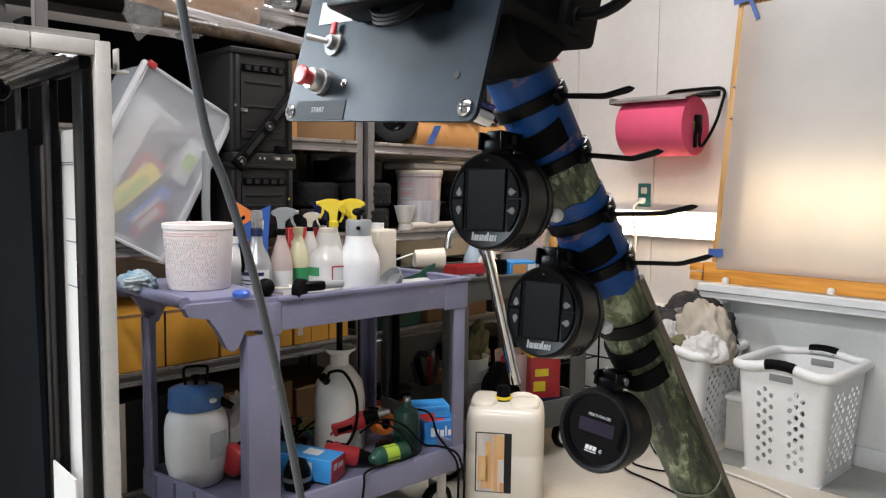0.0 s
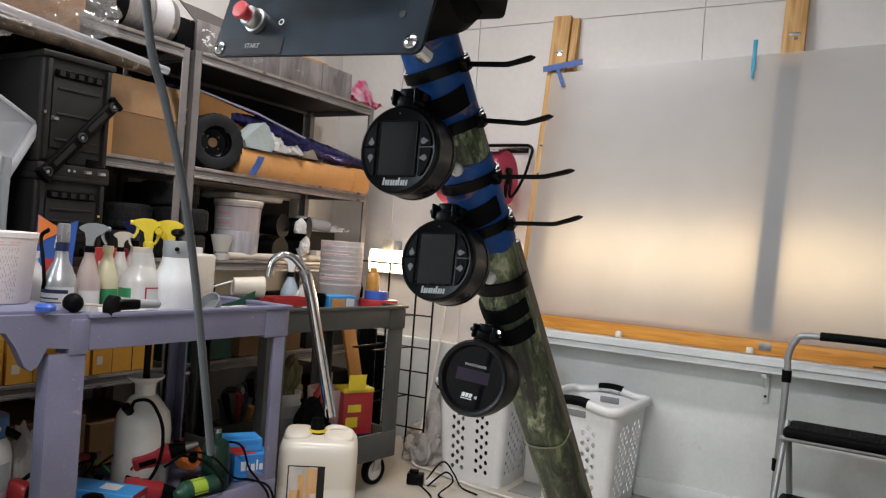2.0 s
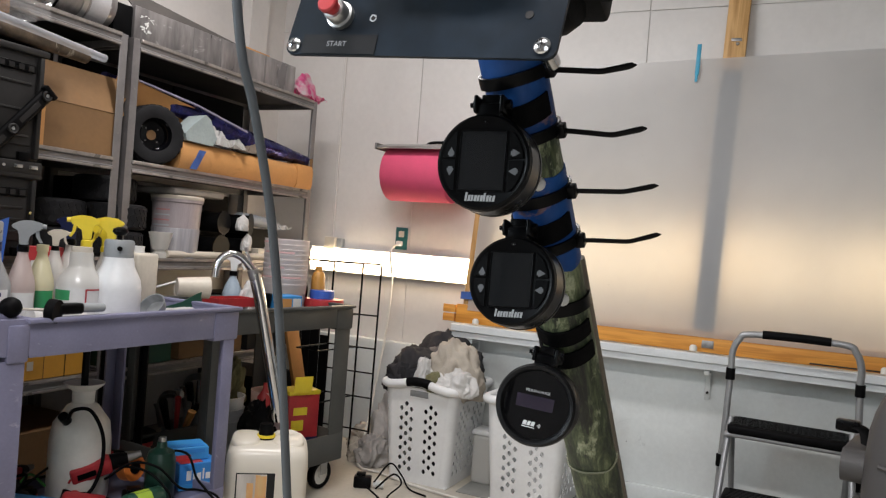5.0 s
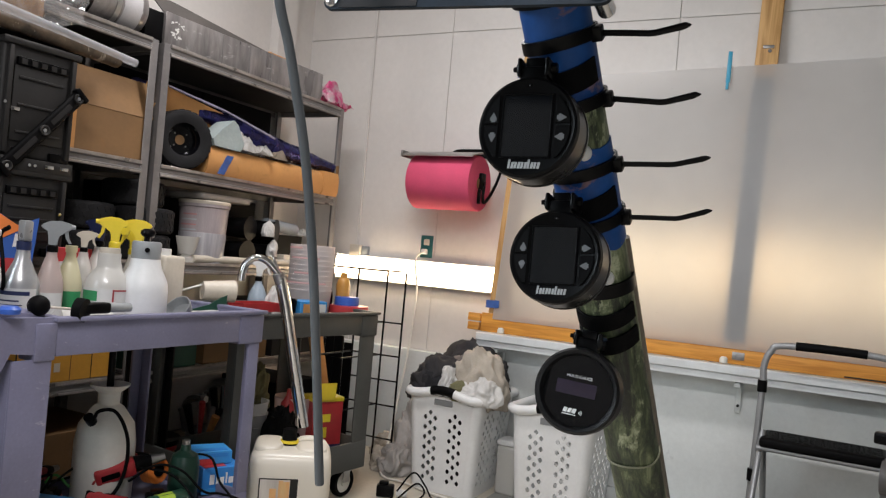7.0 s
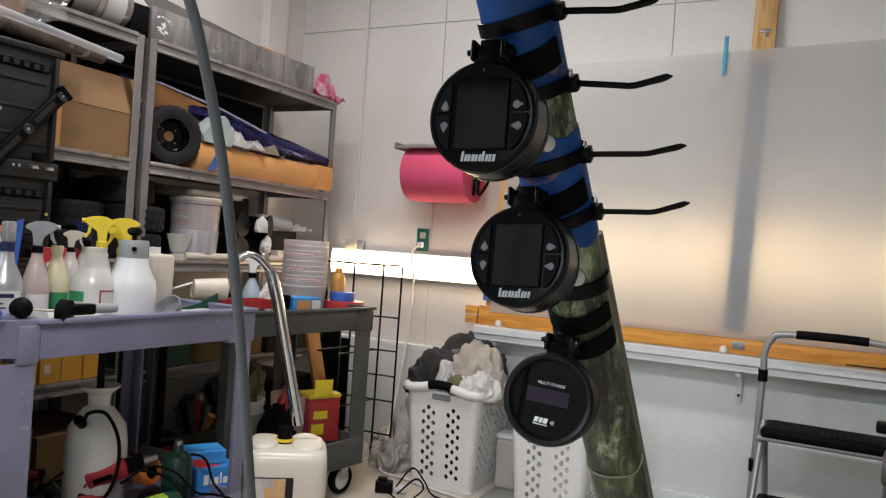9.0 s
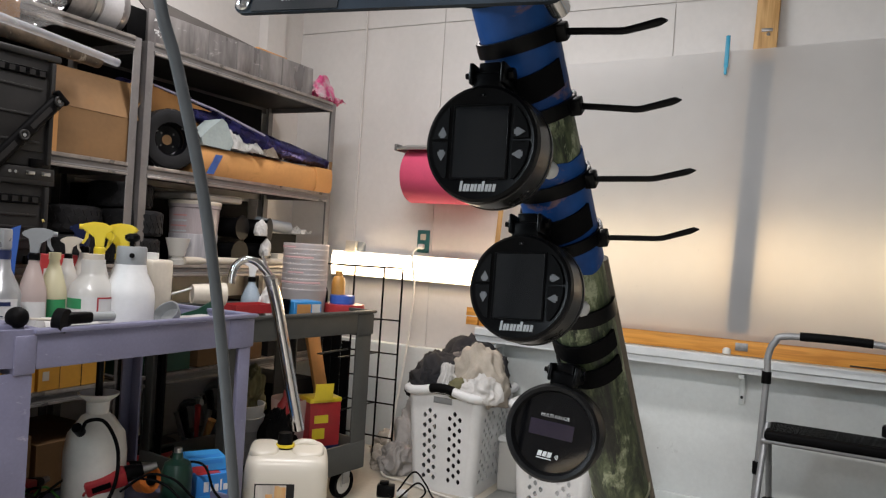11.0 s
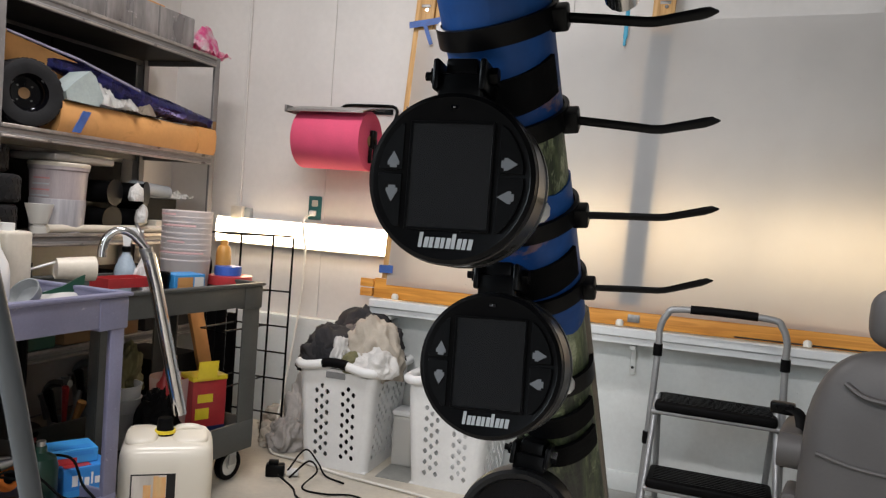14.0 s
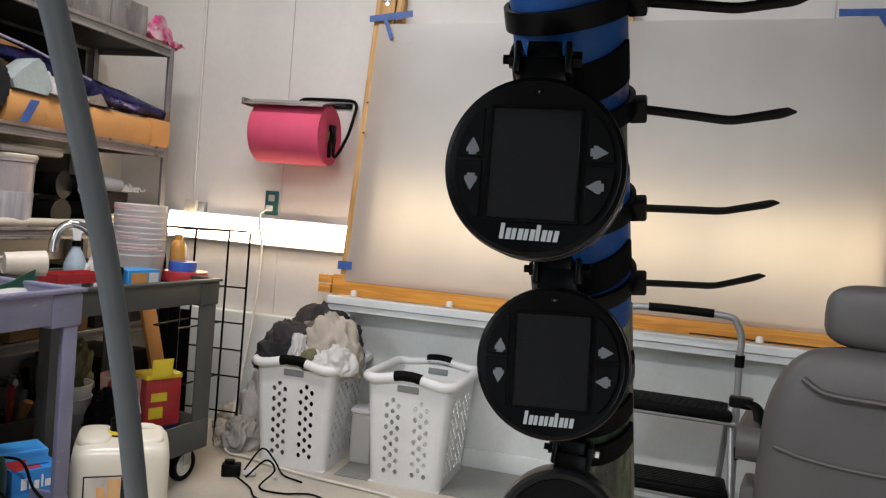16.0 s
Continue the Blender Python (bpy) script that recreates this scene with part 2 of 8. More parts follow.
def camo_mat(name):
    """Printed bark and leaf camouflage: long streaks and pale flakes in olive, moss and black-green."""
    mt = mat(name, (0.1, 0.11, 0.05), 0.5, var=0.2, bump=0.25, fine=140)
    nt = mt.node_tree
    p = nt.nodes["Principled BSDF"]
    bark = ramp_node(nt, noise_node(nt, 1.0, 9, 0.5, 0.72, (85, 85, 24)), ((0.38, (0.005, 0.007, 0.004)), (0.46, (0.020, 0.030, 0.013)), (0.55, (0.055, 0.070, 0.030)), (0.64, (0.15, 0.17, 0.09))))
    flake = ramp_node(nt, noise_node(nt, 1.0, 8, 0.3, 0.74, (80, 80, 55)), ((0.34, (0.020, 0.028, 0.013)), (0.50, (0.10, 0.12, 0.06)), (0.60, (0.27, 0.29, 0.19))))
    where = ramp_node(nt, noise_node(nt, 1.0, 6, 0.3, 0.68, (26, 26, 13)), ((0.51, (0, 0, 0)), (0.54, (1, 1, 1))))
    dark = ramp_node(nt, noise_node(nt, 1.0, 6, 0.5, 0.66, (40, 40, 9)), ((0.40, (0.15, 0.15, 0.15)), (0.47, (1, 1, 1))))
    col = mix_node(nt, where, bark, flake)
    mul = nt.nodes.new("ShaderNodeMix")
    mul.data_type, mul.blend_type = "RGBA", "MULTIPLY"
    mul.inputs[0].default_value = 1.0
    nt.links.new(col, mul.inputs[6])
    nt.links.new(dark, mul.inputs[7])
    nt.links.new(mul.outputs[2], p.inputs["Base Color"])
    return mt


def marks(mt, colour, scale, level, stretch=(1, 1, 1), soft=0.03, strength=1.0):
    """Sparse scuffs of another colour over a material's base colour."""
    nt = mt.node_tree
    slot = nt.nodes["Principled BSDF"].inputs["Base Color"]
    base = slot.links[0].from_socket
    where = ramp_node(nt, noise_node(nt, scale, 8, 0.8, 0.62, stretch), ((level, (0, 0, 0)), (level + soft, (strength, strength, strength))))
    rgb = nt.nodes.new("ShaderNodeRGB")
    rgb.outputs[0].default_value = (*colour, 1)
    nt.links.new(mix_node(nt, where, base, rgb.outputs[0]), slot)
    return mt


def scuffed_tape(name):
    """Blue tape with worn brownish scuffs."""
    mt = mat(name, (0.02, 0.10, 0.40), 0.45, var=0.14, scale=24, fine=180, bump=0.12, spec=0.22)
    nt = mt.node_tree
    blue = ramp_node(nt, noise_node(nt, 30, 6), ((0.35, (0.006, 0.033, 0.130)), (0.65, (0.011, 0.062, 0.225))))
    brown = ramp_node(nt, noise_node(nt, 160, 5), ((0.35, (0.10, 0.055, 0.045)), (0.65, (0.22, 0.13, 0.11))))
    where = ramp_node(nt, noise_node(nt, 1.0, 7, 0.6, 0.68, (30, 30, 62)), ((0.565, (0, 0, 0)), (0.64, (0.8, 0.8, 0.8))))
    nt.links.new(mix_node(nt, where, blue, brown), nt.nodes["Principled BSDF"].inputs["Base Color"])
    return mt


M_WALL = mat("wall_paint", (0.66, 0.635, 0.61), 0.6, var=0.05, scale=1.6, fine=40, bump=0.05)
M_STEM = mat("stem_wall_paint", (0.70, 0.73, 0.72), 0.5, var=0.07, scale=2.5, fine=60, bump=0.12)
M_UNSEEN_WALL = mat("unseen_wall_dark", (0.16, 0.15, 0.14), 0.6, var=0.1, scale=2)
M_CEIL = mat("ceiling_grey", (0.42, 0.41, 0.40), 0.8, var=0.04, scale=2)
M_FLOOR = mat("floor_epoxy", (0.62, 0.56, 0.46), 0.35, var=0.12, scale=2.2, fine=45, bump=0.05, second=(0.44, 0.41, 0.35))
M_LEDGE = mat("ledge_enamel", (0.72, 0.75, 0.76), 0.35, var=0.06, scale=5, fine=60, bump=0.04)
M_WOOD = wood_mat("pine", (0.72, 0.33, 0.055), (0.50, 0.20, 0.03), along=0)
M_WOOD_UP = wood_mat("pine_upright", (0.58, 0.35, 0.14), (0.36, 0.19, 0.06), along=2)
M_FILM = film_mat("sheet_film", (0.77, 0.765, 0.755), 0.71, smudge=True)
M_PURPLE = mat("cart_violet_plastic", (0.205, 0.207, 0.315), 0.45, var=0.1, scale=4, fine=120, bump=0.1, second=(0.16, 0.16, 0.25))
M_GREY_CART = mat("cart_grey_plastic", (0.075, 0.078, 0.073), 0.5, var=0.14, scale=5, fine=120, bump=0.1)
M_STEEL_GREY = mat("shelf_steel", (0.225, 0.213, 0.210), 0.36, metal=0.25, var=0.12, scale=7, fine=80)
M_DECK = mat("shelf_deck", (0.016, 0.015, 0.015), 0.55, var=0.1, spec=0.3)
M_BLACK = mat("black_plastic", (0.003, 0.003, 0.0035), 0.30, var=0.15, scale=12, fine=150, bump=0.04, spec=0.11)
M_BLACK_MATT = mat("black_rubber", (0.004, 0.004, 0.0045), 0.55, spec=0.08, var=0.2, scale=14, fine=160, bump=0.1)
M_GLOSS_BLACK = mat("black_gloss", (0.003, 0.003, 0.004), 0.04, var=0.1, bump=0.0, rvar=0.03)
M_SCREEN = mat("dark_screen", (0.004, 0.005, 0.0065), 0.14, var=0.1, bump=0.0, rvar=0.03)
M_SATIN_BLACK = mat("satin_black_metal", (0.028, 0.026, 0.025), 0.30, metal=0.35, var=0.2, scale=30, fine=200, bump=0.03, spec=0.6)
M_WHITE = mat("white_plastic", (0.78, 0.79, 0.79), 0.38, var=0.05, scale=5, fine=70, bump=0.03)
M_MILKY = mat("milky_plastic", (0.74, 0.72, 0.66), 0.35, var=0.07, scale=7, fine=60, bump=0.03)
M_CHROME = mat("chrome", (0.72, 0.72, 0.73), 0.13, metal=1.0, var=0.08, scale=12, bump=0.02, rvar=0.06)
M_ALU = mat("aluminium", (0.55, 0.55, 0.54), 0.35, metal=0.9, var=0.1, scale=10, bump=0.04)
M_BLUE_TAPE = mat("blue_tape", (0.022, 0.105, 0.40), 0.5, var=0.14, scale=24, fine=180, bump=0.12, second=(0.012, 0.062, 0.26))
M_CAMO = camo_mat("camouflage_print")
M_POLE_TAPE = scuffed_tape("pole_tape")
M_CARD = mat("cardboard", (0.215, 0.115, 0.043), 0.75, var=0.1, scale=5, fine=60, bump=0.06)
M_CARD_LIGHT = mat("cardboard_orange", (0.60, 0.29, 0.085), 0.7, var=0.08, scale=4, fine=60, bump=0.05)
M_PINK = mat("pink_wipes", (0.66, 0.066, 0.155), 0.8, var=0.06, scale=10, fine=140, bump=0.2)
M_LAMP = glow("tube_diffuser", (1.0, 0.76, 0.48), 11.5)
M_GREY_VINYL = mat("grey_vinyl", (0.062, 0.059, 0.059), 0.5, var=0.07, scale=6, fine=160, bump=0.12)
M_GREY_CABLE = mat("grey_cable", (0.075, 0.085, 0.095), 0.45, var=0.1, scale=20, fine=120, bump=0.06)
M_PRINT = mat("white_print", (0.75, 0.75, 0.75), 0.5, var=0.03, bump=0.0)
M_PRINT_GREY = mat("grey_print", (0.13, 0.135, 0.145), 0.5, var=0.03, bump=0.0)
M_RED = mat("red_plastic", (0.50, 0.02, 0.025), 0.35, var=0.12, scale=12)
M_YELLOW = mat("yellow_plastic", (0.85, 0.66, 0.02), 0.35, var=0.06, scale=10)
M_ORANGE = mat("orange_plastic", (0.80, 0.20, 0.02), 0.4, var=0.08)
M_BLUE = mat("blue_plastic", (0.03, 0.12, 0.55), 0.4, var=0.08)
M_GREEN = mat("green_plastic", (0.02, 0.09, 0.055), 0.35, var=0.12)
M_YCARTON = mat("yellow_carton", (0.70, 0.33, 0.012), 0.6, var=0.1, scale=4, fine=50)
M_TEAL = mat("teal_plate", (0.02, 0.14, 0.14), 0.4, var=0.1)
M_TUBE_UNSEEN = glow("unseen_tube_amber", (1.0, 0.72, 0.38), 1.6)
M_RACK = mat("rack_pale_enamel", (0.52, 0.51, 0.49), 0.4, metal=0.2, var=0.1, scale=8, bump=0.05)
marks(M_WALL, (0.36, 0.35, 0.33), 1.0, 0.70, (9, 9, 20), 0.06, 0.5)
marks(M_STEM, (0.30, 0.31, 0.30), 1.0, 0.66, (7, 7, 10), 0.08, 0.45)
marks(M_STEM, (0.10, 0.10, 0.10), 1.0, 0.725, (26, 26, 26), 0.02, 0.7)
marks(M_FLOOR, (0.20, 0.19, 0.17), 1.0, 0.66, (6, 6, 6), 0.08, 0.5)
marks(M_FLOOR, (0.06, 0.06, 0.06), 1.0, 0.70, (34, 34, 34), 0.03, 0.7)
marks(M_PURPLE, (0.50, 0.49, 0.56), 1.0, 0.64, (24, 60, 60), 0.10, 0.45)
marks(M_PURPLE, (0.10, 0.09, 0.13), 1.0, 0.68, (14, 14, 14), 0.06, 0.5)
marks(M_LEDGE, (0.34, 0.35, 0.35), 1.0, 0.66, (10, 40, 40), 0.06, 0.5)
marks(M_STEEL_GREY, (0.30, 0.27, 0.25), 1.0, 0.62, (30, 30, 30), 0.06, 0.5)
marks(M_CARD, (0.22, 0.11, 0.04), 1.0, 0.62, (9, 9, 14), 0.10, 0.5)
marks(M_CARD_LIGHT, (0.36, 0.17, 0.05), 1.0, 0.62, (9, 9, 14), 0.10, 0.5)
M_LIP = mat("bright_steel_lip", (0.42, 0.38, 0.35), 0.3, metal=0.5, var=0.2, scale=14, bump=0.05)
M_STEEL_BRIGHT_DULL = mat("dull_nickel", (0.34, 0.33, 0.32), 0.45, metal=0.8, var=0.2, scale=40, fine=200, bump=0.1)

# ---- the room ----
SL, SR, WB, WF, H = -2.93, 3.2, 3.617, -2.6, 3.0


def slab(name, lo, hi, material, label, category="structure", bev=0.0):
    return solid(name, box(B(), lo, hi, bev), material, ROOM, label, category, kind="structure")


slab("floor", (SL - 0.1, WF - 0.1, -0.1), (SR + 0.1, WB + 0.1, 0), M_FLOOR, "pale worn epoxy-painted concrete workshop floor", "floor")
slab("ceiling", (SL - 0.1, WF - 0.1, H), (SR + 0.1, WB + 0.1, H + 0.1), M_CEIL, "plain white workshop ceiling", "ceiling")
for lo, hi in (((WF, 0), (-2.25, H)), ((-0.65, 0), (WB, H)), ((-2.25, 0), (-0.65, 1.65)), ((-2.25, 2.65), (-0.65, H))):
    slab("wall_left", (SL - 0.1, lo[0], lo[1]), (SL, hi[0], hi[1]), M_WALL, "off-white painted side wall behind the shelves", "wall")
# walls out of view, added in a dark colour that returns little light
slab("wall_right", (SR, WF, 0), (SR + 0.1, WB, H), M_UNSEEN_WALL, "unseen wall in plain dark brown-grey", "wall")
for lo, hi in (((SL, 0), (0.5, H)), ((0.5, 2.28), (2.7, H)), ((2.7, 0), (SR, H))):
    slab("wall_front", (lo[0], WF - 0.1, lo[1]), (hi[0], WF, hi[1]), M_UNSEEN_WALL, "unseen dark brown-grey wall beside a doorway", "wall")
win = thing("door_1", ROOM, "grey-framed wide open doorway with daylight", "doorway")
tagged(win, kind="structure")
for x0, x1, z0, z1 in ((0.5, 0.55, 0, 2.28), (2.65, 2.7, 0, 2.28), (0.55, 2.65, 2.23, 2.28)):
    part("door_frame", box(B(), (x0, WF - 0.08, z0), (x1, WF - 0.02, z1), 0.003), M_STEEL_GREY, win)
win = thing("window_1", ROOM, "white-framed high side window with daylight", "window")
tagged(win, kind="structure")
for y0, y1, z0, z1 in ((-2.25, -2.20, 1.65, 2.65), (-0.70, -0.65, 1.65, 2.65), (-2.20, -0.70, 1.65, 1.70), (-2.20, -0.70, 2.60, 2.65)):
    part("window_frame", box(B(), (SL - 0.08, y0, z0), (SL - 0.02, y1, z1), 0.003), M_WHITE, win)
slab("wall_pillar", (SL, 3.24, 0), (SL + 0.06, 3.39, H), M_WALL, "narrow painted post on the side wall", "wall")

# the back wall and all that stands at it
ROOM = AT_WALL
SL, SR, WB, H = -2.83, 3.15, 3.46, 2.94
wall_back = slab("wall_back", (SL, WB + 0.006, 0), (SR, WB + 0.1, H), M_WALL, "off-white painted board wall with open seams", "wall")
# boards of the back wall, with narrow open joints
for s0, s1 in ((SL + 0.002, -2.402), (-2.397, -1.912), (-1.909, -0.75), (-0.746, 0.47), (0.474, 1.69), (1.694, SR - 0.002)):
    for z0, z1 in ((0.0, 2.225), (2.229, H - 0.002)):
        part("panel", box(B(), (s0, WB, z0), (s1, WB + 0.005, z1), 0.001, 1), M_WALL, wall_back)

stem = slab("stem_wall", (-1.46, 3.34, 0), (SR, WB - 0.002, 0.64), M_STEM, "low white-painted concrete stem wall, scuffed", "wall")
slab("stem_board", (SL, 3.40, 0), (-1.462, WB - 0.002, 0.545), M_STEM, "grey-white board along the foot of the wall", "wall", 0.003)
slab("baseboard", (-1.46, 3.322, 0), (SR, 3.338, 0.085), M_STEM, "white painted skirting along the stem wall", "baseboard", 0.004)

slab("floor_border", (-1.33, 2.955, 0.0), (SR, 3.320, 0.004), mat("grey_floor_paint", (0.30, 0.305, 0.285), 0.4, var=0.14, scale=4, fine=50, second=(0.21, 0.215, 0.20)), "worn grey-painted strip of floor along the wall", "floor")

ledge = thing("window_ledge", ROOM, "white enamelled metal ledge running along the wall", "ledge")
tagged(ledge, kind="structure")
bm = B()
prism(bm, [(3.20, 0.700), (3.20, 0.672), (3.214, 0.664), (3.214, 0.640), (3.30, 0.632), (3.338, 0.632), (3.338, 0.642), (WB, 0.642), (WB, 0.695), (3.235, 0.695), (3.228, 0.704), (3.206, 0.704)], -1.52, SR, Matrix(((0, 1, 0, 0), (1, 0, 0, 0), (0, 0, 1, 0), (0, 0, 0, 1))))
part("ledge_profile", bm, M_LEDGE, ledge)
for s in (-1.44, -0.37, 0.7, 1.8):
    bm = B()
    box(bm, (s, 3.318, 0.50), (s + 0.022, 3.337, 0.632), 0.004)
    box(bm, (s, 3.23, 0.615), (s + 0.022, 3.337, 0.634), 0.003)
    part("bracket", bm, M_STEM, ledge)
    part("bolt", cyl(B(), (s + 0.011, 3.319, 0.53), (s + 0.011, 3.313, 0.53), 0.006, seg=10), M_DECK, ledge)

# wooden frame that leans on the ledge against the wall, with a milky sheet taped over it
LEAN = pose(0, 3.268, 0.705, -math.degrees(math.atan2(0.15, 1.6)), 0, 0)
M_STUD_SHADE = mat("stud_shade_blue_grey", (0.055, 0.07, 0.095), 0.6, var=0.1)
frame_thing = thing("wooden_frame", ROOM @ LEAN, "pine stud frame leaning on the ledge against the wall", "frame")
SKEW = 0.022
for s, top in ((-1.455, 1.54), (-0.39, 2.19), (0.735, 2.19)):
    out = pose(s, 0, 0.09, 0, math.degrees(SKEW), 0)
    bm = box(B(), (-0.045, 0.002, 0), (0.045, 0.040, top - 0.09), 0.002)
    part("stud", bm, M_WOOD_UP, frame_thing, m=out)
    # added strip: the stud's shade on the sheet, put into a dark colour
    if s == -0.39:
        part("stud_shade_strip", box(B(), (-0.044, -0.0022, 0.002), (0.044, 0.0016, 1.13), 0.0006, 1), M_STUD_SHADE, frame_thing, "blue-grey strip added on the stud as its shade through the sheet", m=out)
    part("bolt", cyl(B(), (0.01, -0.002, 1.25), (0.01, 0.004, 1.25), 0.008, seg=8), M_CHROME, frame_thing, m=out)
    part("hanger", box(B(), (-0.018, -0.0015, 1.262), (0.026, 0.003, 1.276), 0.001), M_STEEL_BRIGHT_DULL, frame_thing, "small steel hanger plate", m=out)
part("side_stud", box(B(), (0, 0.02, 0), (0.036, 0.07, 1.43), 0.002), M_WOOD_UP, frame_thing, m=pose(-1.408, 0, 0.1, 0, math.degrees(SKEW), 0))
part("bottom_rail", box(B(), (-1.53, -0.004, 0.0), (2.2, 0.036, 0.089), 0.003), M_WOOD, frame_thing)
part("rail_end", box(B(), (-1.60, -0.006, 0.045), (-1.535, 0.05, 0.083), 0.003), M_WOOD, frame_thing)
part("rail_end", box(B(), (-1.60, 0.0, 0.002), (-1.54, 0.05, 0.040), 0.003), M_WOOD, frame_thing)
for s in (-1.41, -0.97, -0.42, 0.28, 0.95):
    bm = B()
    lathe(bm, [(0.016, 0), (0.016, 0.018), (0.010, 0.026), (0, 0.027)], 12, pose(s, -0.035, 0.0))
    part("foot_cap", bm, M_MILKY, frame_thing)
for s in (-0.37,):
    part("bracket", box(B(), (s - 0.022, -0.007, 0.018), (s + 0.026, -0.0045, 0.050), 0.001), M_STEEL_BRIGHT_DULL, frame_thing)
part("gap", box(B(), (0.02, -0.0055, 0.004), (0.9, -0.0045, 0.010)), M_DECK, frame_thing)

bm = B()
NX, NZ = 60, 36
grid = []
for i in range(NX + 1):
    u = i / NX
    s = -1.472 + u * 2.215
    col = []
    for k in range(NZ + 1):
        v = k / NZ
        z = 0.062 + v * (1.18 + 0.07 * u)
        y = -0.0085 + 0.0025 * noise.noise(Vector((s * 2.2, z * 1.7, 3.0)))
        col.append(bm.verts.new((s + SKEW * z, y, z)))
    grid.append(col)
for i in range(NX):
    for k in range(NZ):
        bm.faces.new((grid[i][k], grid[i + 1][k], grid[i + 1][k + 1], grid[i][k + 1]))
sheet = solid("plastic_sheet", bm, M_FILM, ROOM @ LEAN, "milky translucent plastic sheet taped over the wooden frame, lit from behind", "sheet")


def tape(parts, label, m):
    ob = thing("tape", m, label, "tape", "strips of blue tape on the sheet")
    for (x0, z0), (x1, z1), w in parts:
        d = Vector((x1 - x0, 0, z1 - z0))
        bm = B()
        n = 12
        rows = []
        for i in range(n + 1):
            x = d.length * i / n + (0.004 * noise.noise(Vector((x0 * 9, i, 2.0))) if i in (0, n) else 0)
            y = -0.0015 - 0.003 * abs(noise.noise(Vector((x0 * 3 + i * 0.6, z0, 0))))
            hw_ = w / 2 * (1 + 0.12 * noise.noise(Vector((i * 0.8, x0 * 5, 1.0))))
            rows.append([bm.verts.new(p) for p in ((x, y, -hw_), (x, y, hw_), (x, 0, hw_), (x, 0, -hw_))])
        for p, q in zip(rows, rows[1:]):
            for k in range(4):
                bm.faces.new((p[k], p[(k + 1) % 4], q[(k + 1) % 4], q[k]))
        bm.faces.new(rows[0])
        bm.faces.new(rows[-1])
        part("strip", bm, M_BLUE_TAPE, ob, m=pose(x0, 0, z0, 0, -math.degrees(math.atan2(d.z, d.x)), 0))
    return ob


TL = ROOM @ LEAN @ pose(0, -0.013, 0) @ Matrix(((1, 0, SKEW, 0), (0, 1, 0, 0), (0, 0, 1, 0), (0, 0, 0, 1)))
tape([((-1.50, 1.245), (-1.30, 1.275), 0.030), ((-1.425, 1.245), (-1.385, 1.155), 0.018)], "torn strips of blue masking tape holding the sheet's corner", TL)
tape([((-1.51, 0.115), (-1.445, 0.118), 0.036)], "short blue masking tape at the sheet's lower corner", TL)
tape([((0.45, 1.325), (0.70, 1.335), 0.030), ((0.60, 1.32), (0.66, 1.23), 0.018)], "torn strips of blue masking tape on the sheet's top edge", TL)
clip = B()
box(clip, (-0.53, -0.008, 1.19), (-0.512, 0.0, 1.33), 0.003)
box(clip, (-0.528, -0.009, 1.16), (-0.516, 0.0, 1.195), 0.002)
solid("marker_pen", clip, mat("cyan_plastic", (0.02, 0.35, 0.55), 0.4), TL, "slim cyan marker clipped on the sheet's edge", "pen")
for z in (0.72, 0.86):
    solid("push_pin", ball(B(), (-1.462, -0.004, z), 0.007, 1), M_CHROME, TL, "small steel pin in the sheet's edge", "pin", "pins in the sheet")

# tube fixture in view; two stretched unseen ones stand in for the sheet's backlight
# the tilted fourth, out of view, is added for a streak in the gauges
for m_, ln in ((pose(-2.49, WB - 0.001, 0.880), 1.050), (pose(-1.36, WB - 0.001, 0.92) @ Matrix.Diagonal((1, 0.35, 2.3, 1)), 1.38), (pose(0.06, WB - 0.001, 0.92) @ Matrix.Diagonal((1, 0.35, 2.3, 1)), 1.22), (pose(-0.45, WF + 0.001, 1.08, 0, 28, 180) @ Matrix.Diagonal((1, 1, 0.4, 1)), 0.5)):
    ob = thing("shop_light", (ROOM if m_.translation.y > 0 else placed(0, 0, 0)) @ m_, "glowing white tube light, seen on the wall or added unseen", "wall lamp", "tube lights along the wall")
    part("housing", box(B(), (0, -0.035, 0.0), (ln, 0, 0.135), 0.004), M_WHITE, ob)
    bm = B()
    prism(bm, [(-0.036, 0.006), (-0.062, 0.02), (-0.07, 0.067), (-0.062, 0.115), (-0.036, 0.129)], 0.006, ln - 0.006, Matrix(((0, 1, 0, 0), (1, 0, 0, 0), (0, 0, 1, 0), (0, 0, 0, 1))))
    part("diffuser", bm, M_LAMP if m_.translation.z < 0.9 else M_TUBE_UNSEEN, ob, "glowing white diffuser")
    part("end_cap", box(B(), (-0.004, -0.06, 0.0), (0.005, 0, 0.135), 0.003), M_WHITE, ob)
    part("end_cap", box(B(), (ln - 0.005, -0.06, 0.0), (ln + 0.004, 0, 0.135), 0.003), M_WHITE, ob)

# fixtures under the ceiling
for s, w, _ in CEILING:
    ob = thing("ceiling_light", placed(0, 0, 0) @ pose(s, w, 2.94), "long white ceiling tube fixture", "ceiling lamp", "ceiling lights")
    part("housing", box(B(), (-0.62, -0.14, 0.0), (0.62, 0.14, 0.06), 0.006), M_WHITE, ob)

# ---- the camouflaged pole with its gauges ----
# the pole and all that is fixed to it stand off by this
SET = Vector((0.022, -0.0025, 0.027))
RIG = pose(0.0116, 0.0568, -0.1186, 2.689, -0.548, 0.015)
P0, DOWN = Vector((0.1251, 0.5537, 1.15)) + SET, Vector((0.4752, 0.3889, -1.0)).normalized()
UPV = -DOWN
SIDE = Vector((0.79, -0.61, 0.0))
SIDE = (SIDE - UPV * SIDE.dot(UPV)).normalized()
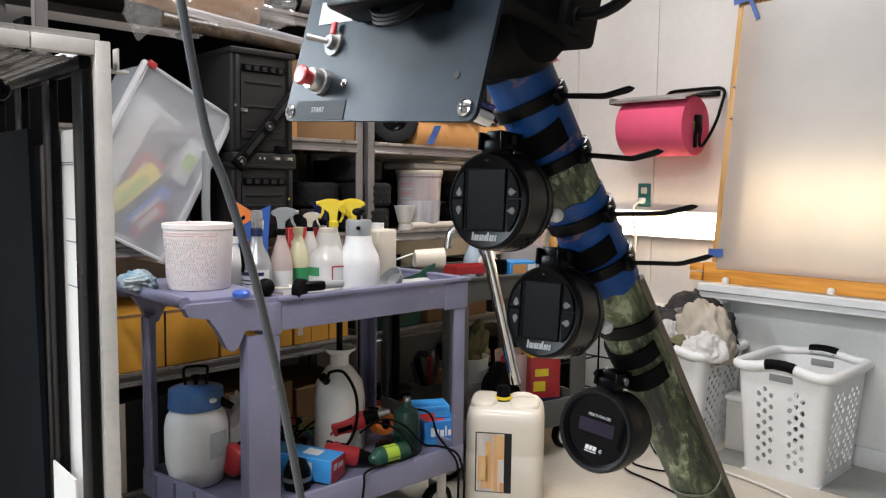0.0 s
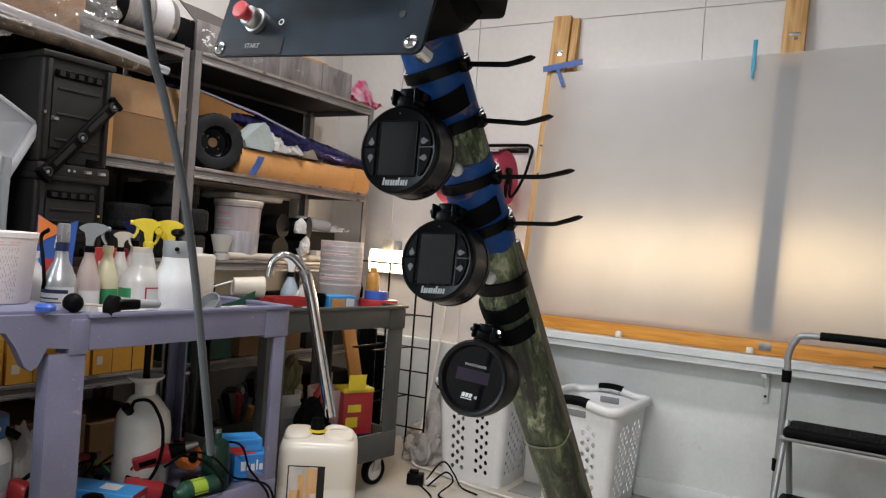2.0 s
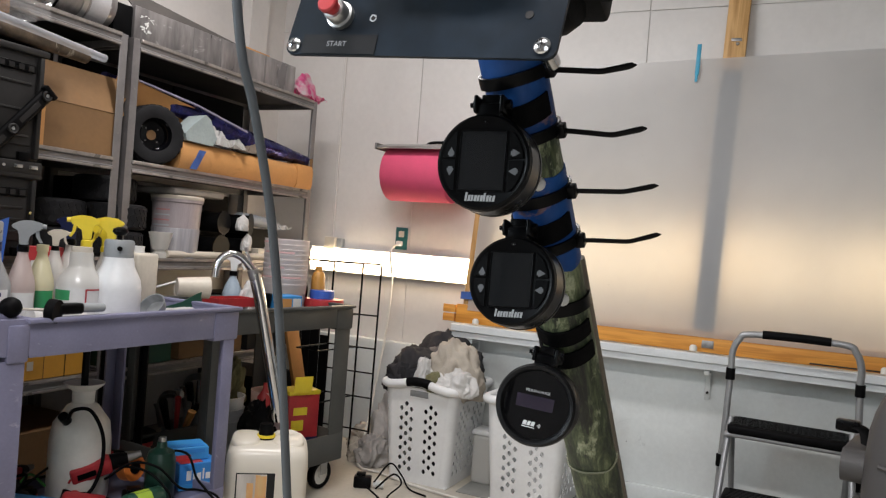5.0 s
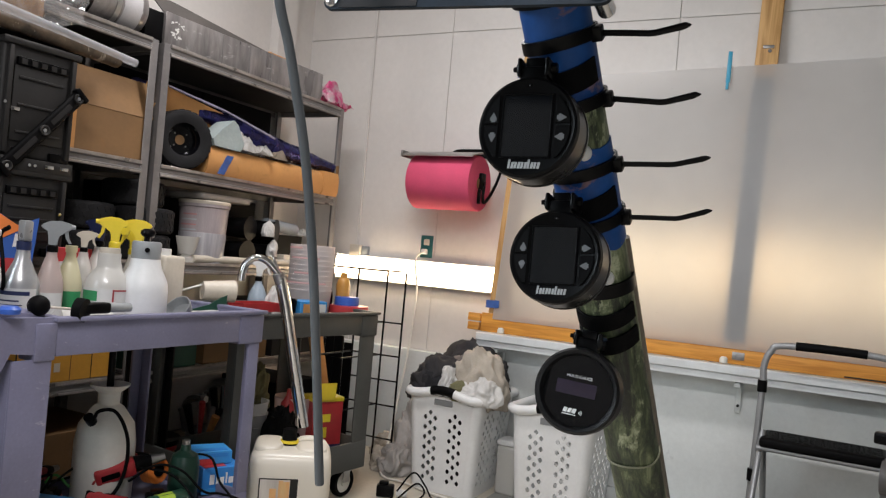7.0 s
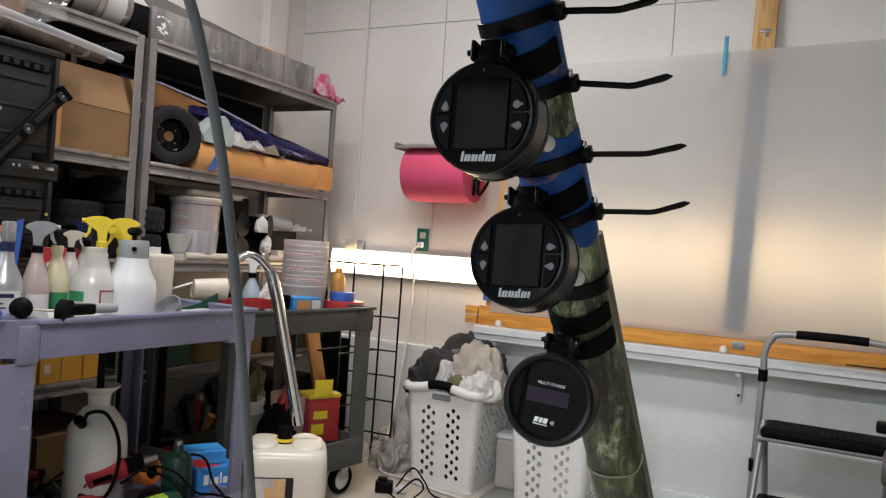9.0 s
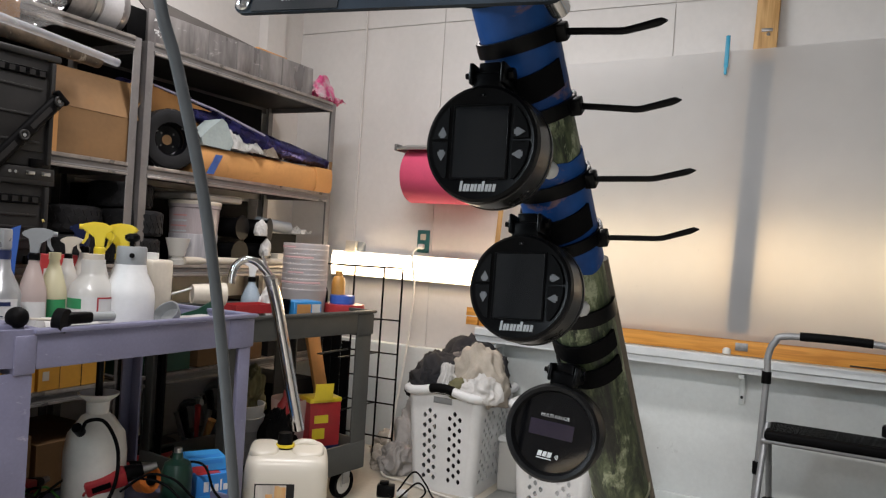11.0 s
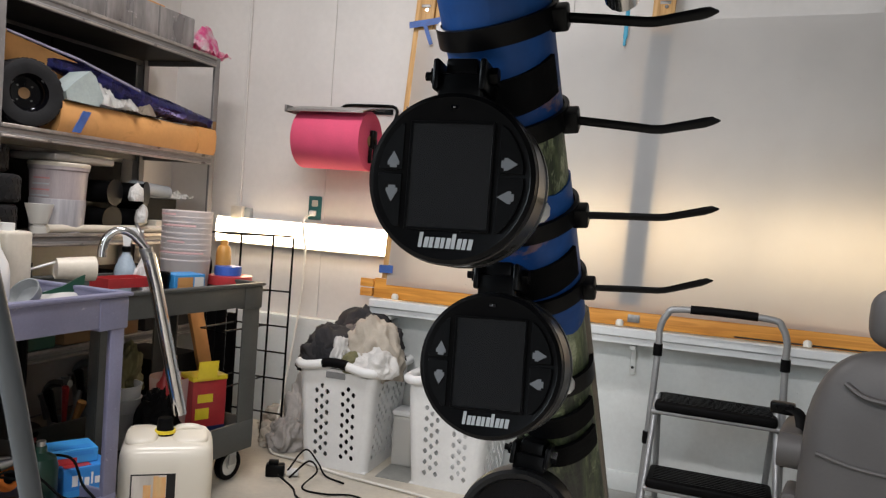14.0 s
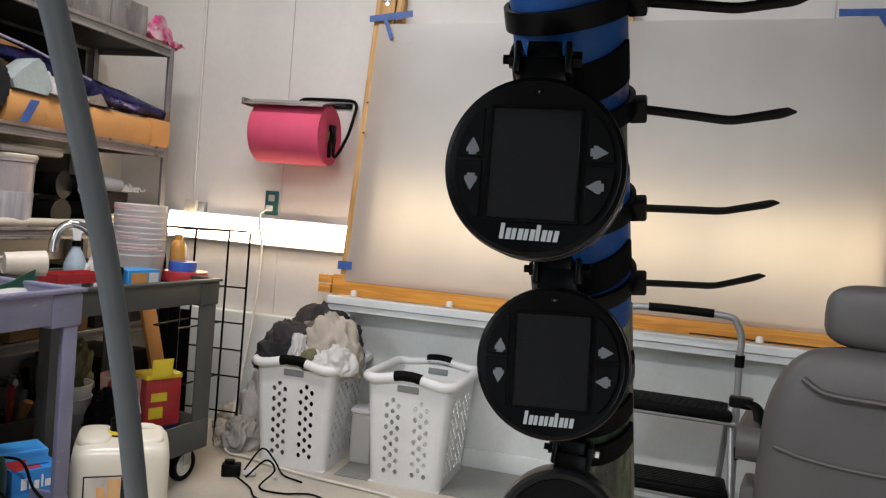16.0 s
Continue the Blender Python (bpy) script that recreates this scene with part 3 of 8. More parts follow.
BACK = UPV.cross(SIDE)
POLE = RIG @ Matrix(((SIDE.x, BACK.x, UPV.x, P0.x), (SIDE.y, BACK.y, UPV.y, P0.y), (SIDE.z, BACK.z, UPV.z, P0.z), (0, 0, 0, 1)))
R = 0.0214


def h(z):
    """Height along the pole of the axis point at height z, before the pole is set off."""
    return (z - 1.15) / UPV.z


pole = thing("camouflage_pole", POLE, "leaning pole with camouflage print and blue tape bands", "pole")
bm = B()
zs = [h(0.07) + (h(1.40) - h(0.07)) * i / 60 for i in range(61)]
lathe(bm, [(0, zs[0])] + [(R + 0.0004 * noise.noise(Vector((0, 0, z * 30))), z) for z in zs] + [(0, zs[-1])], 32)
part("tube", bm, M_CAMO, pole)


def band(z0, z1, r, material, parent, name, label="", tilt=0.0, wob=0.0, arc=None, slope=0.0):
    """A ring round the pole, or an open strip over the arc (degrees)."""
    bm = B()
    seg = 40
    a0, a1 = arc or (0, 360)
    n = seg if arc is None else seg + 1
    rings = []
    for rr, z in ((r - 0.002, z0), (r, z0), (r + 0.0001, (z0 + z1) / 2), (r, z1), (r - 0.002, z1)):
        rings.append([bm.verts.new((rr * math.cos(a), rr * math.sin(a), z + tilt * math.sin(a) + slope * math.cos(a) + wob * noise.noise(Vector((math.cos(a) * 2, math.sin(a) * 2, z * 40))))) for a in (radians(a0 + (a1 - a0) * i / seg) for i in range(n))])
    for a, b in zip(rings, rings[1:]):
        for i in range(seg):
            bm.faces.new((a[i], a[(i + 1) % n], b[(i + 1) % n], b[i]))
    if arc:
        bm.faces.new([q[0] for q in rings])
        bm.faces.new([q[-1] for q in rings])
    return part(name, bm, material, parent, label)


for z0, z1 in ((1.258, 1.40), (1.168, 1.234)):
    band(h(z0), h(z1), R + 0.0009, M_POLE_TAPE, pole, "tape_band", "glossy blue tape", wob=0.004)
part("edge_strip", cyl(B(), (0.0185, 0.009, h(1.165)), (0.0185, 0.009, h(0.05)), 0.0042, seg=10), mat("tan_strip", (0.11, 0.09, 0.065), 0.35, var=0.1), pole, "tan plastic strip along the edge")
bm = B()
tube(bm, curve([(R * 1.04 * math.cos(a), R * 1.04 * math.sin(a), h(0.99) + 0.002 * math.sin(3 * a)) for a in [2 * math.pi * i / 10 for i in range(10)]], 4, True), 0.0009, 6, True)
part("twine", bm, mat("olive_cord", (0.20, 0.20, 0.13), 0.7), pole, "thin pale cord tied round")
M_STRAP = mat("black_webbing", (0.003, 0.003, 0.0035), 0.7, spec=0.08, var=0.2, scale=30, fine=240, bump=0.2)
for z, w in ((1.278, 0.016), (1.200, 0.016), (1.1195, 0.0135), (1.1010, 0.0145)):
    band(h(z) - w / 2, h(z) + w / 2, R + 0.0026, M_STRAP, pole, "clamp_band", "black clamp band", tilt=0.003, arc=(70, 343), slope=0.002)
for z in (1.137,):
    band(h(z) - 0.0055, h(z) + 0.0055, R + 0.0024, M_BLACK, pole, "strap", tilt=-0.004)


def cable_tie(z, tip, kink):
    m = POLE @ pose(0, 0, h(z))
    ob = thing("cable_tie", m, "black nylon cable tie round the pole, its tail sticking out", "cable tie", "cable ties on the pole")
    band(-0.0042, 0.0042, R + 0.0036, M_BLACK, ob, "tie_band", tilt=-0.002, slope=0.002)
    inv = m.inverted()
    hd = Vector((R + 0.0045, -0.0035, 0.001))
    part("head", box(B(), hd - Vector((0.0036, 0.0042, 0.0048)), hd + Vector((0.0036, 0.0042, 0.0048)), 0.0012), M_BLACK, ob)
    t = inv @ (RIG @ (Vector(tip) + SET))
    d = t - hd
    k = Vector((0, 0, kink))
    line = [hd + d * 0.02, hd + d * 0.30 + k * 0.5, hd + d * 0.56 + k, hd + d * 0.62 + k, hd + d * 0.66 + k * 0.9, hd + d * 0.80 + k * 0.5, hd + d * 0.90 + k * 0.2, hd + d * 0.95, t]
    part("tail", tube(B(), line, [0.0020] * 5 + [0.0021, 0.0022, 0.0019, 0.0004], 8, flat=0.45, up=(0, 1, 0)), M_BLACK, ob, angle=60)


cable_tie(1.296, (0.1130, 0.4350, 1.2990), -0.003)
cable_tie(1.259, (0.1337, 0.4518, 1.2633), -0.004)
cable_tie(1.219, (0.1613, 0.4781, 1.2287), -0.003)
cable_tie(1.184, (0.1757, 0.4929, 1.1949), -0.004)


def face_pose(c, n, spin):
    c, n = Vector(c) + SET, Vector(n).normalized()
    x = Vector((0, 0, 1)).cross(n).normalized()
    y = n.cross(x)
    m = Matrix(((x.x, y.x, n.x, c[0]), (x.y, y.y, n.y, c[1]), (x.z, y.z, n.z, c[2]), (0, 0, 0, 1)))
    return RIG @ m @ pose(0, 0, 0, 0, 0, spin)


RG = 0.0315


def dial_outline(x0, x1, side, y0, y1, n=10):
    """A button between a straight edge at x0 and the arc of the face."""
    rr = x1
    pts = []
    for i in range(n + 1):
        y = y0 + (y1 - y0) * i / n
        pts.append((side * math.sqrt(max(rr * rr - y * y, x0 * x0)), y))
    return [(side * x0, y1), (side * x0, y0)] + pts


def plate(bm, outline, z0, z1):
    a = [bm.verts.new((x, y, z0)) for x, y in outline]
    b = [bm.verts.new((x, y, z1)) for x, y in outline]
    bm.faces.new(a)
    bm.faces.new(b)
    for i in range(len(a)):
        j = (i + 1) % len(a)
        bm.faces.new((a[i], a[j], b[j], b[i]))
    return bm


def hinge(ob, lift=0.0):
    bm = B()
    box(bm, (-0.0082, RG - 0.002, -0.017), (0.0082, RG + 0.0075, -0.004), 0.0012)
    box(bm, (-0.0100, RG + 0.001, -0.024), (-0.0075, RG + 0.0125, -0.002), 0.001)
    box(bm, (0.0075, RG + 0.001, -0.024), (0.0100, RG + 0.0125, -0.002), 0.001)
    box(bm, (-0.0060, RG + 0.006, -0.036), (0.0060, RG + 0.0135, -0.006), 0.001)
    br = part("hinge_bracket", bm, M_BLACK, ob)
    part("bolt", cyl(B(), (-0.0145, RG + 0.0075, -0.010), (0.0122, RG + 0.0075, -0.010), 0.0017, seg=10), M_BLACK, br)
    part("nut", cyl(B(), (0.0102, RG + 0.0075, -0.010), (0.0132, RG + 0.0075, -0.010), 0.0034, seg=6), M_CHROME if lift else M_BLACK, br)
    part("nut", cyl(B(), (-0.0122, RG + 0.0075, -0.010), (-0.0102, RG + 0.0075, -0.010), 0.0032, seg=6), M_BLACK, br)


M_SATIN_RIM = mat("matt_black_rim", (0.010, 0.010, 0.011), 0.42, var=0.15, scale=20, fine=180, bump=0.05, spec=0.2)
M_WORD = mat("pale_wordmark", (0.40, 0.41, 0.42), 0.4, var=0.02, bump=0.0)


def data_gauge(c, n, spin):
    ob = thing("data_gauge", face_pose(c, n, spin), "round black gauge with dark screen, arrow buttons and pale wordmark", "gauge", "gauges on the pole")
    bm = B()
    lathe(bm, [(0, -0.036), (0.024, -0.036), (0.0285, -0.034), (0.0295, -0.026), (0.0312, -0.024), (0.0312, -0.0035), (0.0308, -0.0008), (0.0292, 0.0002), (0.0288, 0), (0, 0)], 64)
    body = part("body", bm, M_BLACK, ob)
    part("side_band", lathe(B(), [(0.0310, -0.0232), (0.0315, -0.0226), (0.0316, -0.0205), (0.0315, -0.0060), (RG, -0.0042), (0.0310, -0.0038)], 64), M_SATIN_BLACK, body, "satin black side of the casing")
    part("retaining_ring", lathe(B(), [(0.0308, -0.0262), (0.0321, -0.0260), (0.0321, -0.0240), (0.0308, -0.0238)], 48), M_SATIN_BLACK, body)
    sw, st, sb = 0.0147, 0.0193, -0.0179
    bm = B()
    for lo, hi in (((-sw - 0.001, sb - 0.001, 0), (-sw, st + 0.001, 0.0009)), ((sw, sb - 0.001, 0), (sw + 0.001, st + 0.001, 0.0009)), ((-sw, st, 0), (sw, st + 0.001, 0.0009)), ((-sw, sb - 0.001, 0), (sw, sb, 0.0009))):
        box(bm, lo, hi, 0.0002, 1)
    part("screen_frame", bm, M_BLACK, ob)
    part("screen", box(B(), (-sw, sb, 0.0001), (sw, st, 0.0004)), M_SCREEN, ob, "switched-off dark screen")
    for side in (-1, 1):
        for y0, y1, up in ((0.0022, 0.0192, 1), (-0.0185, 0.0010, 0)):
            bm = plate(B(), dial_outline(0.0176, 0.0268, side, y0, y1), 0.0, 0.0009)
            bmesh.ops.bevel(bm, geom=list(bm.edges), offset=0.0003, segments=1, affect="EDGES")
            bt = part("button", bm, M_BLACK_MATT, ob)
            ang = (0 if up else 180) if side < 0 else (-90 if up else 90)
            arrow = [(-0.0013, -0.0026), (0.0013, -0.0026), (0.0013, -0.0016), (0.0022, -0.0016), (0.0022, -0.0004), (0.0, 0.0034), (-0.0022, -0.0004), (-0.0022, -0.0016), (-0.0013, -0.0016)]
            bm = plate(B(), arrow, 0, 0.0002)
            part("arrow_mark", bm, M_PRINT_GREY, bt, m=pose(side * 0.0212, 0.0056 if up else -0.0060, 0.0009, 0, 0, ang))
    # slanted blocks of the wordmark
    for k, (x, w, tall) in enumerate(((-0.0100, 0.0036, 1), (-0.0060, 0.0038, 0), (-0.0018, 0.0036, 0), (0.0022, 0.0036, 1), (0.0062, 0.0036, 0))):
        y0, y1, sl = -0.0252, -0.0214 + 0.0016 * tall, 0.0006
        part("wordmark_block", plate(B(), [(x, y0), (x + w * 0.38, y0), (x + w * 0.38 + sl, y1), (x + sl, y1)], 0.0001, 0.0003), M_WORD, ob)
        bm = plate(B(), [(x + w * 0.56, y0), (x + w, y0), (x + w + sl, y1 - 0.0016 * tall), (x + w * 0.56 + sl, y1 - 0.0016 * tall)], 0.0001, 0.0003)
        part("wordmark_block", bm, M_WORD, ob)
    part("sensor", box(B(), (-0.0015, 0.0248, 0), (0.0015, 0.0262, 0.0003), 0.0001, 1), M_GLOSS_BLACK, ob)
    part("lens", ball(B(), (0, 0.0255, 0.0002), 0.0005, 1), M_PRINT_GREY, ob)
    part("plug", ball(B(), (0.0265, -0.007, -0.040), 0.0052, 2), mat("pale_plug", (0.46, 0.46, 0.45), 0.4) if "pale_plug" not in bpy.data.materials else bpy.data.materials["pale_plug"], ob, "round white plug")
    hinge(ob)
    return ob


data_gauge((0.0275, 0.4645, 1.2324), (-0.599, -0.794, 0.103), 2.2)
data_gauge((0.0646, 0.4952, 1.1552), (-0.625, -0.756, 0.192), 4.2)

ob = thing("multi_gauge", face_pose((0.1080, 0.5359, 1.0575), (-0.601, -0.780, 0.171), -3.0), "round glossy black multi gauge with wide rim and white print", "gauge", "gauges on the pole")
bm = B()
lathe(bm, [(0, -0.036), (0.025, -0.036), (0.028, -0.034), (0.0285, -0.020), (0.0312, -0.016), (0.0318, -0.006), (0.0312, 0.001), (0.0295, 0.0028), (0.0272, 0.0020), (0.0258, -0.0022), (0.0255, -0.003), (0, -0.003)], 64)
part("body", bm, M_SATIN_RIM, ob)
part("glass", cyl(B(), (0, 0, -0.0029), (0, 0, -0.0024), 0.0256, seg=64), M_GLOSS_BLACK, ob, "glossy dark face")
part("screen", box(B(), (-0.0160, -0.0035, -0.0024), (0.0135, 0.0065, -0.0022)), mat("violet_screen", (0.035, 0.026, 0.045), 0.12, bump=0), ob, "dim violet display")
words("word", "MULTI GAUGE", 0.0030, M_PRINT, ob, pose(0, 0.0100, -0.0022), 0.0001)
bm = B()
for x, w in ((-0.0064, 0.0030), (-0.0028, 0.0026), (0.0004, 0.0030)):
    plate(bm, [(x, -0.0170), (x + w, -0.0170), (x + w + 0.0008, -0.0128), (x + 0.0008, -0.0128)], 0, 0.0001)
box(bm, (-0.0068, -0.0188, 0), (0.0040, -0.0180, 0.0001))
for r in (0.0014, 0.0024, 0.0034):
    arc = [(0.0052 + r * math.cos(a), -0.0155 + r * math.sin(a)) for a in (-0.7, -0.35, 0, 0.35, 0.7)]
    plate(bm, arc + [(0.0052 + (r - 0.0005) * math.cos(a), -0.0155 + (r - 0.0005) * math.sin(a)) for a in (0.7, 0.35, 0, -0.35, -0.7)], 0, 0.0001)
part("wordmark", bm, M_PRINT, ob, "small white mark", m=pose(-0.002, -0.0025, -0.0022) @ Matrix.Diagonal((0.95, 0.82, 1, 1)))
hinge(ob, 1)

# ---- control panel, its box and motor on the pole's top ----
PX = Vector((0.733, -0.680, 0.0)).normalized()
PUP = (Vector((0, 0, 1)) * math.cos(radians(11)) + Vector((0.68, 0.733, 0)) * math.sin(radians(11))).normalized()
PN = PX.cross(PUP)
PB = Vector((-0.104, 0.481, 1.294)) + SET
PANEL_UP = RIG @ Matrix(((PX.x, PUP.x, PN.x, PB.x), (PX.y, PUP.y, PN.y, PB.y), (PX.z, PUP.z, PN.z, PB.z), (0, 0, 0, 1)))
PANEL = PANEL_UP @ pose(0.003, 0.001, 0, 0, 0, -2.8) @ pose(0.0218, -0.0080, 0.0096, -3.13, 3.26, 1.77)
M_PANEL = mat("panel_black_steel", (0.009, 0.018, 0.030), 0.34, var=0.3, scale=14, fine=90, bump=0.02, spec=0.16, rvar=0.14)
panel = thing("control_panel", PANEL, "black steel control panel with red start button and toggle switch", "control panel")
bm = B()
L = 0.151
out = []
for cx, cy, a0 in ((L, 0.0, -90), (L + 0.006, 0.15, 0), (0.010, 0.15, 90), (0.0, 0.0, 180)):
    for i in range(5):
        a = radians(a0 + i * 22.5)
        out.append((cx + 0.0056 * math.cos(a), cy + 0.0056 * math.sin(a)))
plate(bm, out, -0.0025, 0)
bmesh.ops.bevel(bm, geom=[e for e in bm.edges if len(e.link_faces) == 2 and e.calc_face_angle(0) > 1.2], offset=0.0006, segments=2, affect="EDGES")
part("plate", bm, M_PANEL, panel)
for x, y in ((0.0, 0.0), (L - 0.002, 0.001)):
    bm = B()
    lathe(bm, [(0.0046, 0), (0.0044, 0.0011), (0.0030, 0.0023), (0, 0.0026)], 18, pose(x, y, 0))
    sc = part("screw", bm, M_CHROME, panel)
    bm = box(B(), (x - 0.0021, y - 0.0004, 0.0022), (x + 0.0021, y + 0.0004, 0.0028))
    box(bm, (x - 0.0004, y - 0.0021, 0.0022), (x + 0.0004, y + 0.0021, 0.0028))
    part("slot", bm, M_DECK, sc)
part("screw", cyl(B(), (L - 0.001, 0.0, -0.016), (L - 0.001, 0.0, -0.002), 0.0045, seg=14), M_CHROME, panel)
part("hole", cyl(B(), (L - 0.012, 0.018, -0.002), (L - 0.012, 0.018, 0.0004), 0.0022, seg=14), M_DECK, panel)
part("hole", cyl(B(), (0.0484, 0.0165, -0.002), (0.0484, 0.0165, 0.0004), 0.0022, seg=14), M_CHROME, panel)
part("hole", cyl(B(), (0.0484, 0.0165, 0.0), (0.0484, 0.0165, 0.0006), 0.0013, seg=10), M_DECK, panel)
BX, BY = 0.0275, 0.0175
bt = part("push_button", lathe(B(), [(0.0080, 0), (0.0080, 0.003), (0.0066, 0.0035), (0.0066, 0.009), (0.0060, 0.0098), (0, 0.0098)], 24, pose(BX, BY, 0)), M_ALU, panel, "knurled nickel collar")
part("button_cap", lathe(B(), [(0.0043, 0.0098), (0.0043, 0.0135), (0.0058, 0.0143), (0.0058, 0.0165), (0.0050, 0.0173), (0, 0.0177)], 24, pose(BX, BY, 0)), M_RED, bt, "red button cap")
tg = part("toggle_switch", cyl(B(), (0.032, 0.041, 0), (0.032, 0.041, 0.0018), 0.0074, seg=20), M_STEEL_BRIGHT_DULL, panel, "chrome toggle switch")
part("collar", cyl(B(), (0.032, 0.041, 0.0018), (0.032, 0.041, 0.0055), 0.0044, 0.0038, seg=16), M_STEEL_BRIGHT_DULL, tg)
part("lever", cyl(B(), (0.032, 0.041, 0.005), (0.021, 0.042, 0.0125), 0.0015, 0.0020, seg=12), M_STEEL_BRIGHT_DULL, tg)
part("red_tab", box(B(), (0.0300, 0.046, 0.0018), (0.0342, 0.0535, 0.004), 0.0008), M_RED, tg)
part("label_strip", box(B(), (0.0055, -0.0050, 0.0001), (0.054, 0.0065, 0.0005)), mat("label_black", (0.005, 0.005, 0.006), 0.5, bump=0, spec=0.2), panel)
words("word", "START", 0.0044, mat("label_letters", (0.34, 0.34, 0.35), 0.5, var=0.03, bump=0.0), panel, pose(0.0285, 0.0008, 0.0006), 0.0001)
part("label_strip", box(B(), (0.012, 0.054, 0.0001), (0.050, 0.068, 0.0005)), M_STEEL_BRIGHT_DULL, panel, "silver reflective label")
bm = box(B(), (0.052, 0.051, 0.0), (0.128, 0.15, 0.026), 0.003)
bx = part("switch_box", bm, M_BLACK, panel)
for k in range(3):
    part("wire", tube(B(), curve([(0.076 + k * 0.004, 0.055, 0.014), (0.088, 0.047 - k * 0.002, 0.016), (0.108, 0.047 - k * 0.002, 0.016), (0.121, 0.055, 0.012)], 6), 0.0018, 8), M_BLACK, bx)

bm = B()
box(bm, (0.02, 0.058, -0.085), (L + 0.006, 0.15, -0.004), 0.004)
part("back_box", bm, M_BLACK_MATT, panel, "matt black box behind the panel")
mot = thing("motor_housing", PANEL_UP @ pose(-0.020, 0.002, 0), "black moulded round housing with a cable on the pole's top", "housing")
bm = B()
lathe(bm, [(0, 0.0), (0.030, 0.0), (0.031, 0.006), (0.031, 0.045), (0.029, 0.056), (0.024, 0.064), (0.012, 0.067), (0, 0.067)], 32, pose(0.122, 0.050, -0.052, 0, 90, 0))
part("housing", bm, M_BLACK_MATT, mot)
part("mount", box(B(), (0.10, 0.052, -0.085), (0.170, 0.12, -0.018), 0.008), M_BLACK_MATT, mot)
bm = cyl(B(), (0, 0, h(1.318)), (0, 0, h(1.385)), 0.0262, 0.0275, seg=36)
part("coupler", bm, M_BLACK_MATT, mot, m=mot.matrix_world.inverted() @ POLE)
part("gland", cyl(B(), (0.184, 0.052, -0.056), (0.206, 0.050, -0.060), 0.0075, 0.0055, seg=14), M_BLACK_MATT, mot)
part("gland_block", box(B(), (0.188, 0.043, -0.066), (0.205, 0.058, -0.050), 0.003), M_BLACK_MATT, mot)
part("cable", tube(B(), curve([(0.204, 0.051, -0.060), (0.220, 0.052, -0.062), (0.236, 0.062, -0.062), (0.244, 0.085, -0.06), (0.243, 0.13, -0.055)], 6), 0.0032, 10), M_BLACK, mot)

# hanging grey flat cable
bm = B()
tube(bm, curve([(-0.210, 0.369, 3.175), (-0.179, 0.369, 2.3), (-0.149, 0.372, 1.72), (-0.134, 0.374, 1.55), (-0.114, 0.383, 1.407), (-0.102, 0.391, 1.307), (-0.093, 0.396, 1.272), (-0.082, 0.402, 1.225), (-0.074, 0.409, 1.175), (-0.0675, 0.416, 1.122), (-0.063, 0.421, 1.082), (-0.060, 0.4245, 1.055)], 8), 0.0031, 10, flat=0.8)
solid("hanging_cable", bm, M_GREY_CABLE, RIG, "grey rubber cable hanging from the ceiling, cut off at its end", "cable", angle=60)

# ---- steel shelving along the side wall ----
ROOM = AT_SHELVES
SF, SBK = -2.39, -2.83


def shelf_unit(w0, w1, levels, label):
    ob = thing("shelving_unit", ROOM @ pose(SF, w0, 0, 0, 0, 90), label, "shelf", "shelving units")
    ln, dp = w1 - w0, SF - SBK
    for x in (0, ln - 0.035):
        for y in (0, dp - 0.035):
            bm = B()
            box(bm, (x, y, 0), (x + 0.035, y + 0.004, 1.775), 0.001, 1)
            box(bm, (x if x == 0 else x + 0.031, y, 0), (x + 0.004 if x == 0 else x + 0.035, y + 0.035, 1.775), 0.001, 1)
            part("post", bm, M_STEEL_GREY, ob)
    for i, z in enumerate(levels):
        bm = B()
        y = -0.004
        prism(bm, [(y, z), (y, z - 0.012), (y + 0.006, z - 0.015), (y + 0.006, z - 0.028), (y, z - 0.032), (y, z - 0.045), (y + 0.012, z - 0.045), (y + 0.012, z)], 0.03, ln - 0.03, Matrix(((0, 1, 0, 0), (1, 0, 0, 0), (0, 0, 1, 0), (0, 0, 0, 1))))
        fb = part("front_beam", bm, M_STEEL_GREY, ob)
        part("rolled_lip", box(B(), (0.034, y - 0.002, z - 0.010), (ln - 0.034, y + 0.004, z + 0.002), 0.001, 1), M_LIP, fb)
        part("rolled_lip", box(B(), (0.034, y - 0.002, z - 0.044), (ln - 0.034, y + 0.003, z - 0.036), 0.001, 1), M_LIP, fb)
        part("back_beam", box(B(), (0.03, dp - 0.012, z - 0.045), (ln - 0.03, dp, z), 0.001, 1), M_STEEL_GREY, ob)
        for x in (0.002, ln - 0.012):
            part("end_beam", box(B(), (x, 0.03, z - 0.04), (x + 0.01, dp - 0.03, z), 0.001, 1), M_STEEL_GREY, ob)
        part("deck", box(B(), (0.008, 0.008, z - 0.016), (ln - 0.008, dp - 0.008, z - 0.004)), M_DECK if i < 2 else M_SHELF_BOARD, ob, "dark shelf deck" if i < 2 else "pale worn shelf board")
    return ob


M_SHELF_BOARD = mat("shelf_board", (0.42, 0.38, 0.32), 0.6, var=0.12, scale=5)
shelf_unit(2.043, 3.25, (1.775, 1.315, 0.945, 0.52, 0.12), "grey steel shelving unit with dark decks, crowded with goods")
shelf_unit(0.80, 2.017, (1.775, 1.315, 0.945, 0.52, 0.12), "grey steel shelving unit with dark decks, holding cartons and cases")


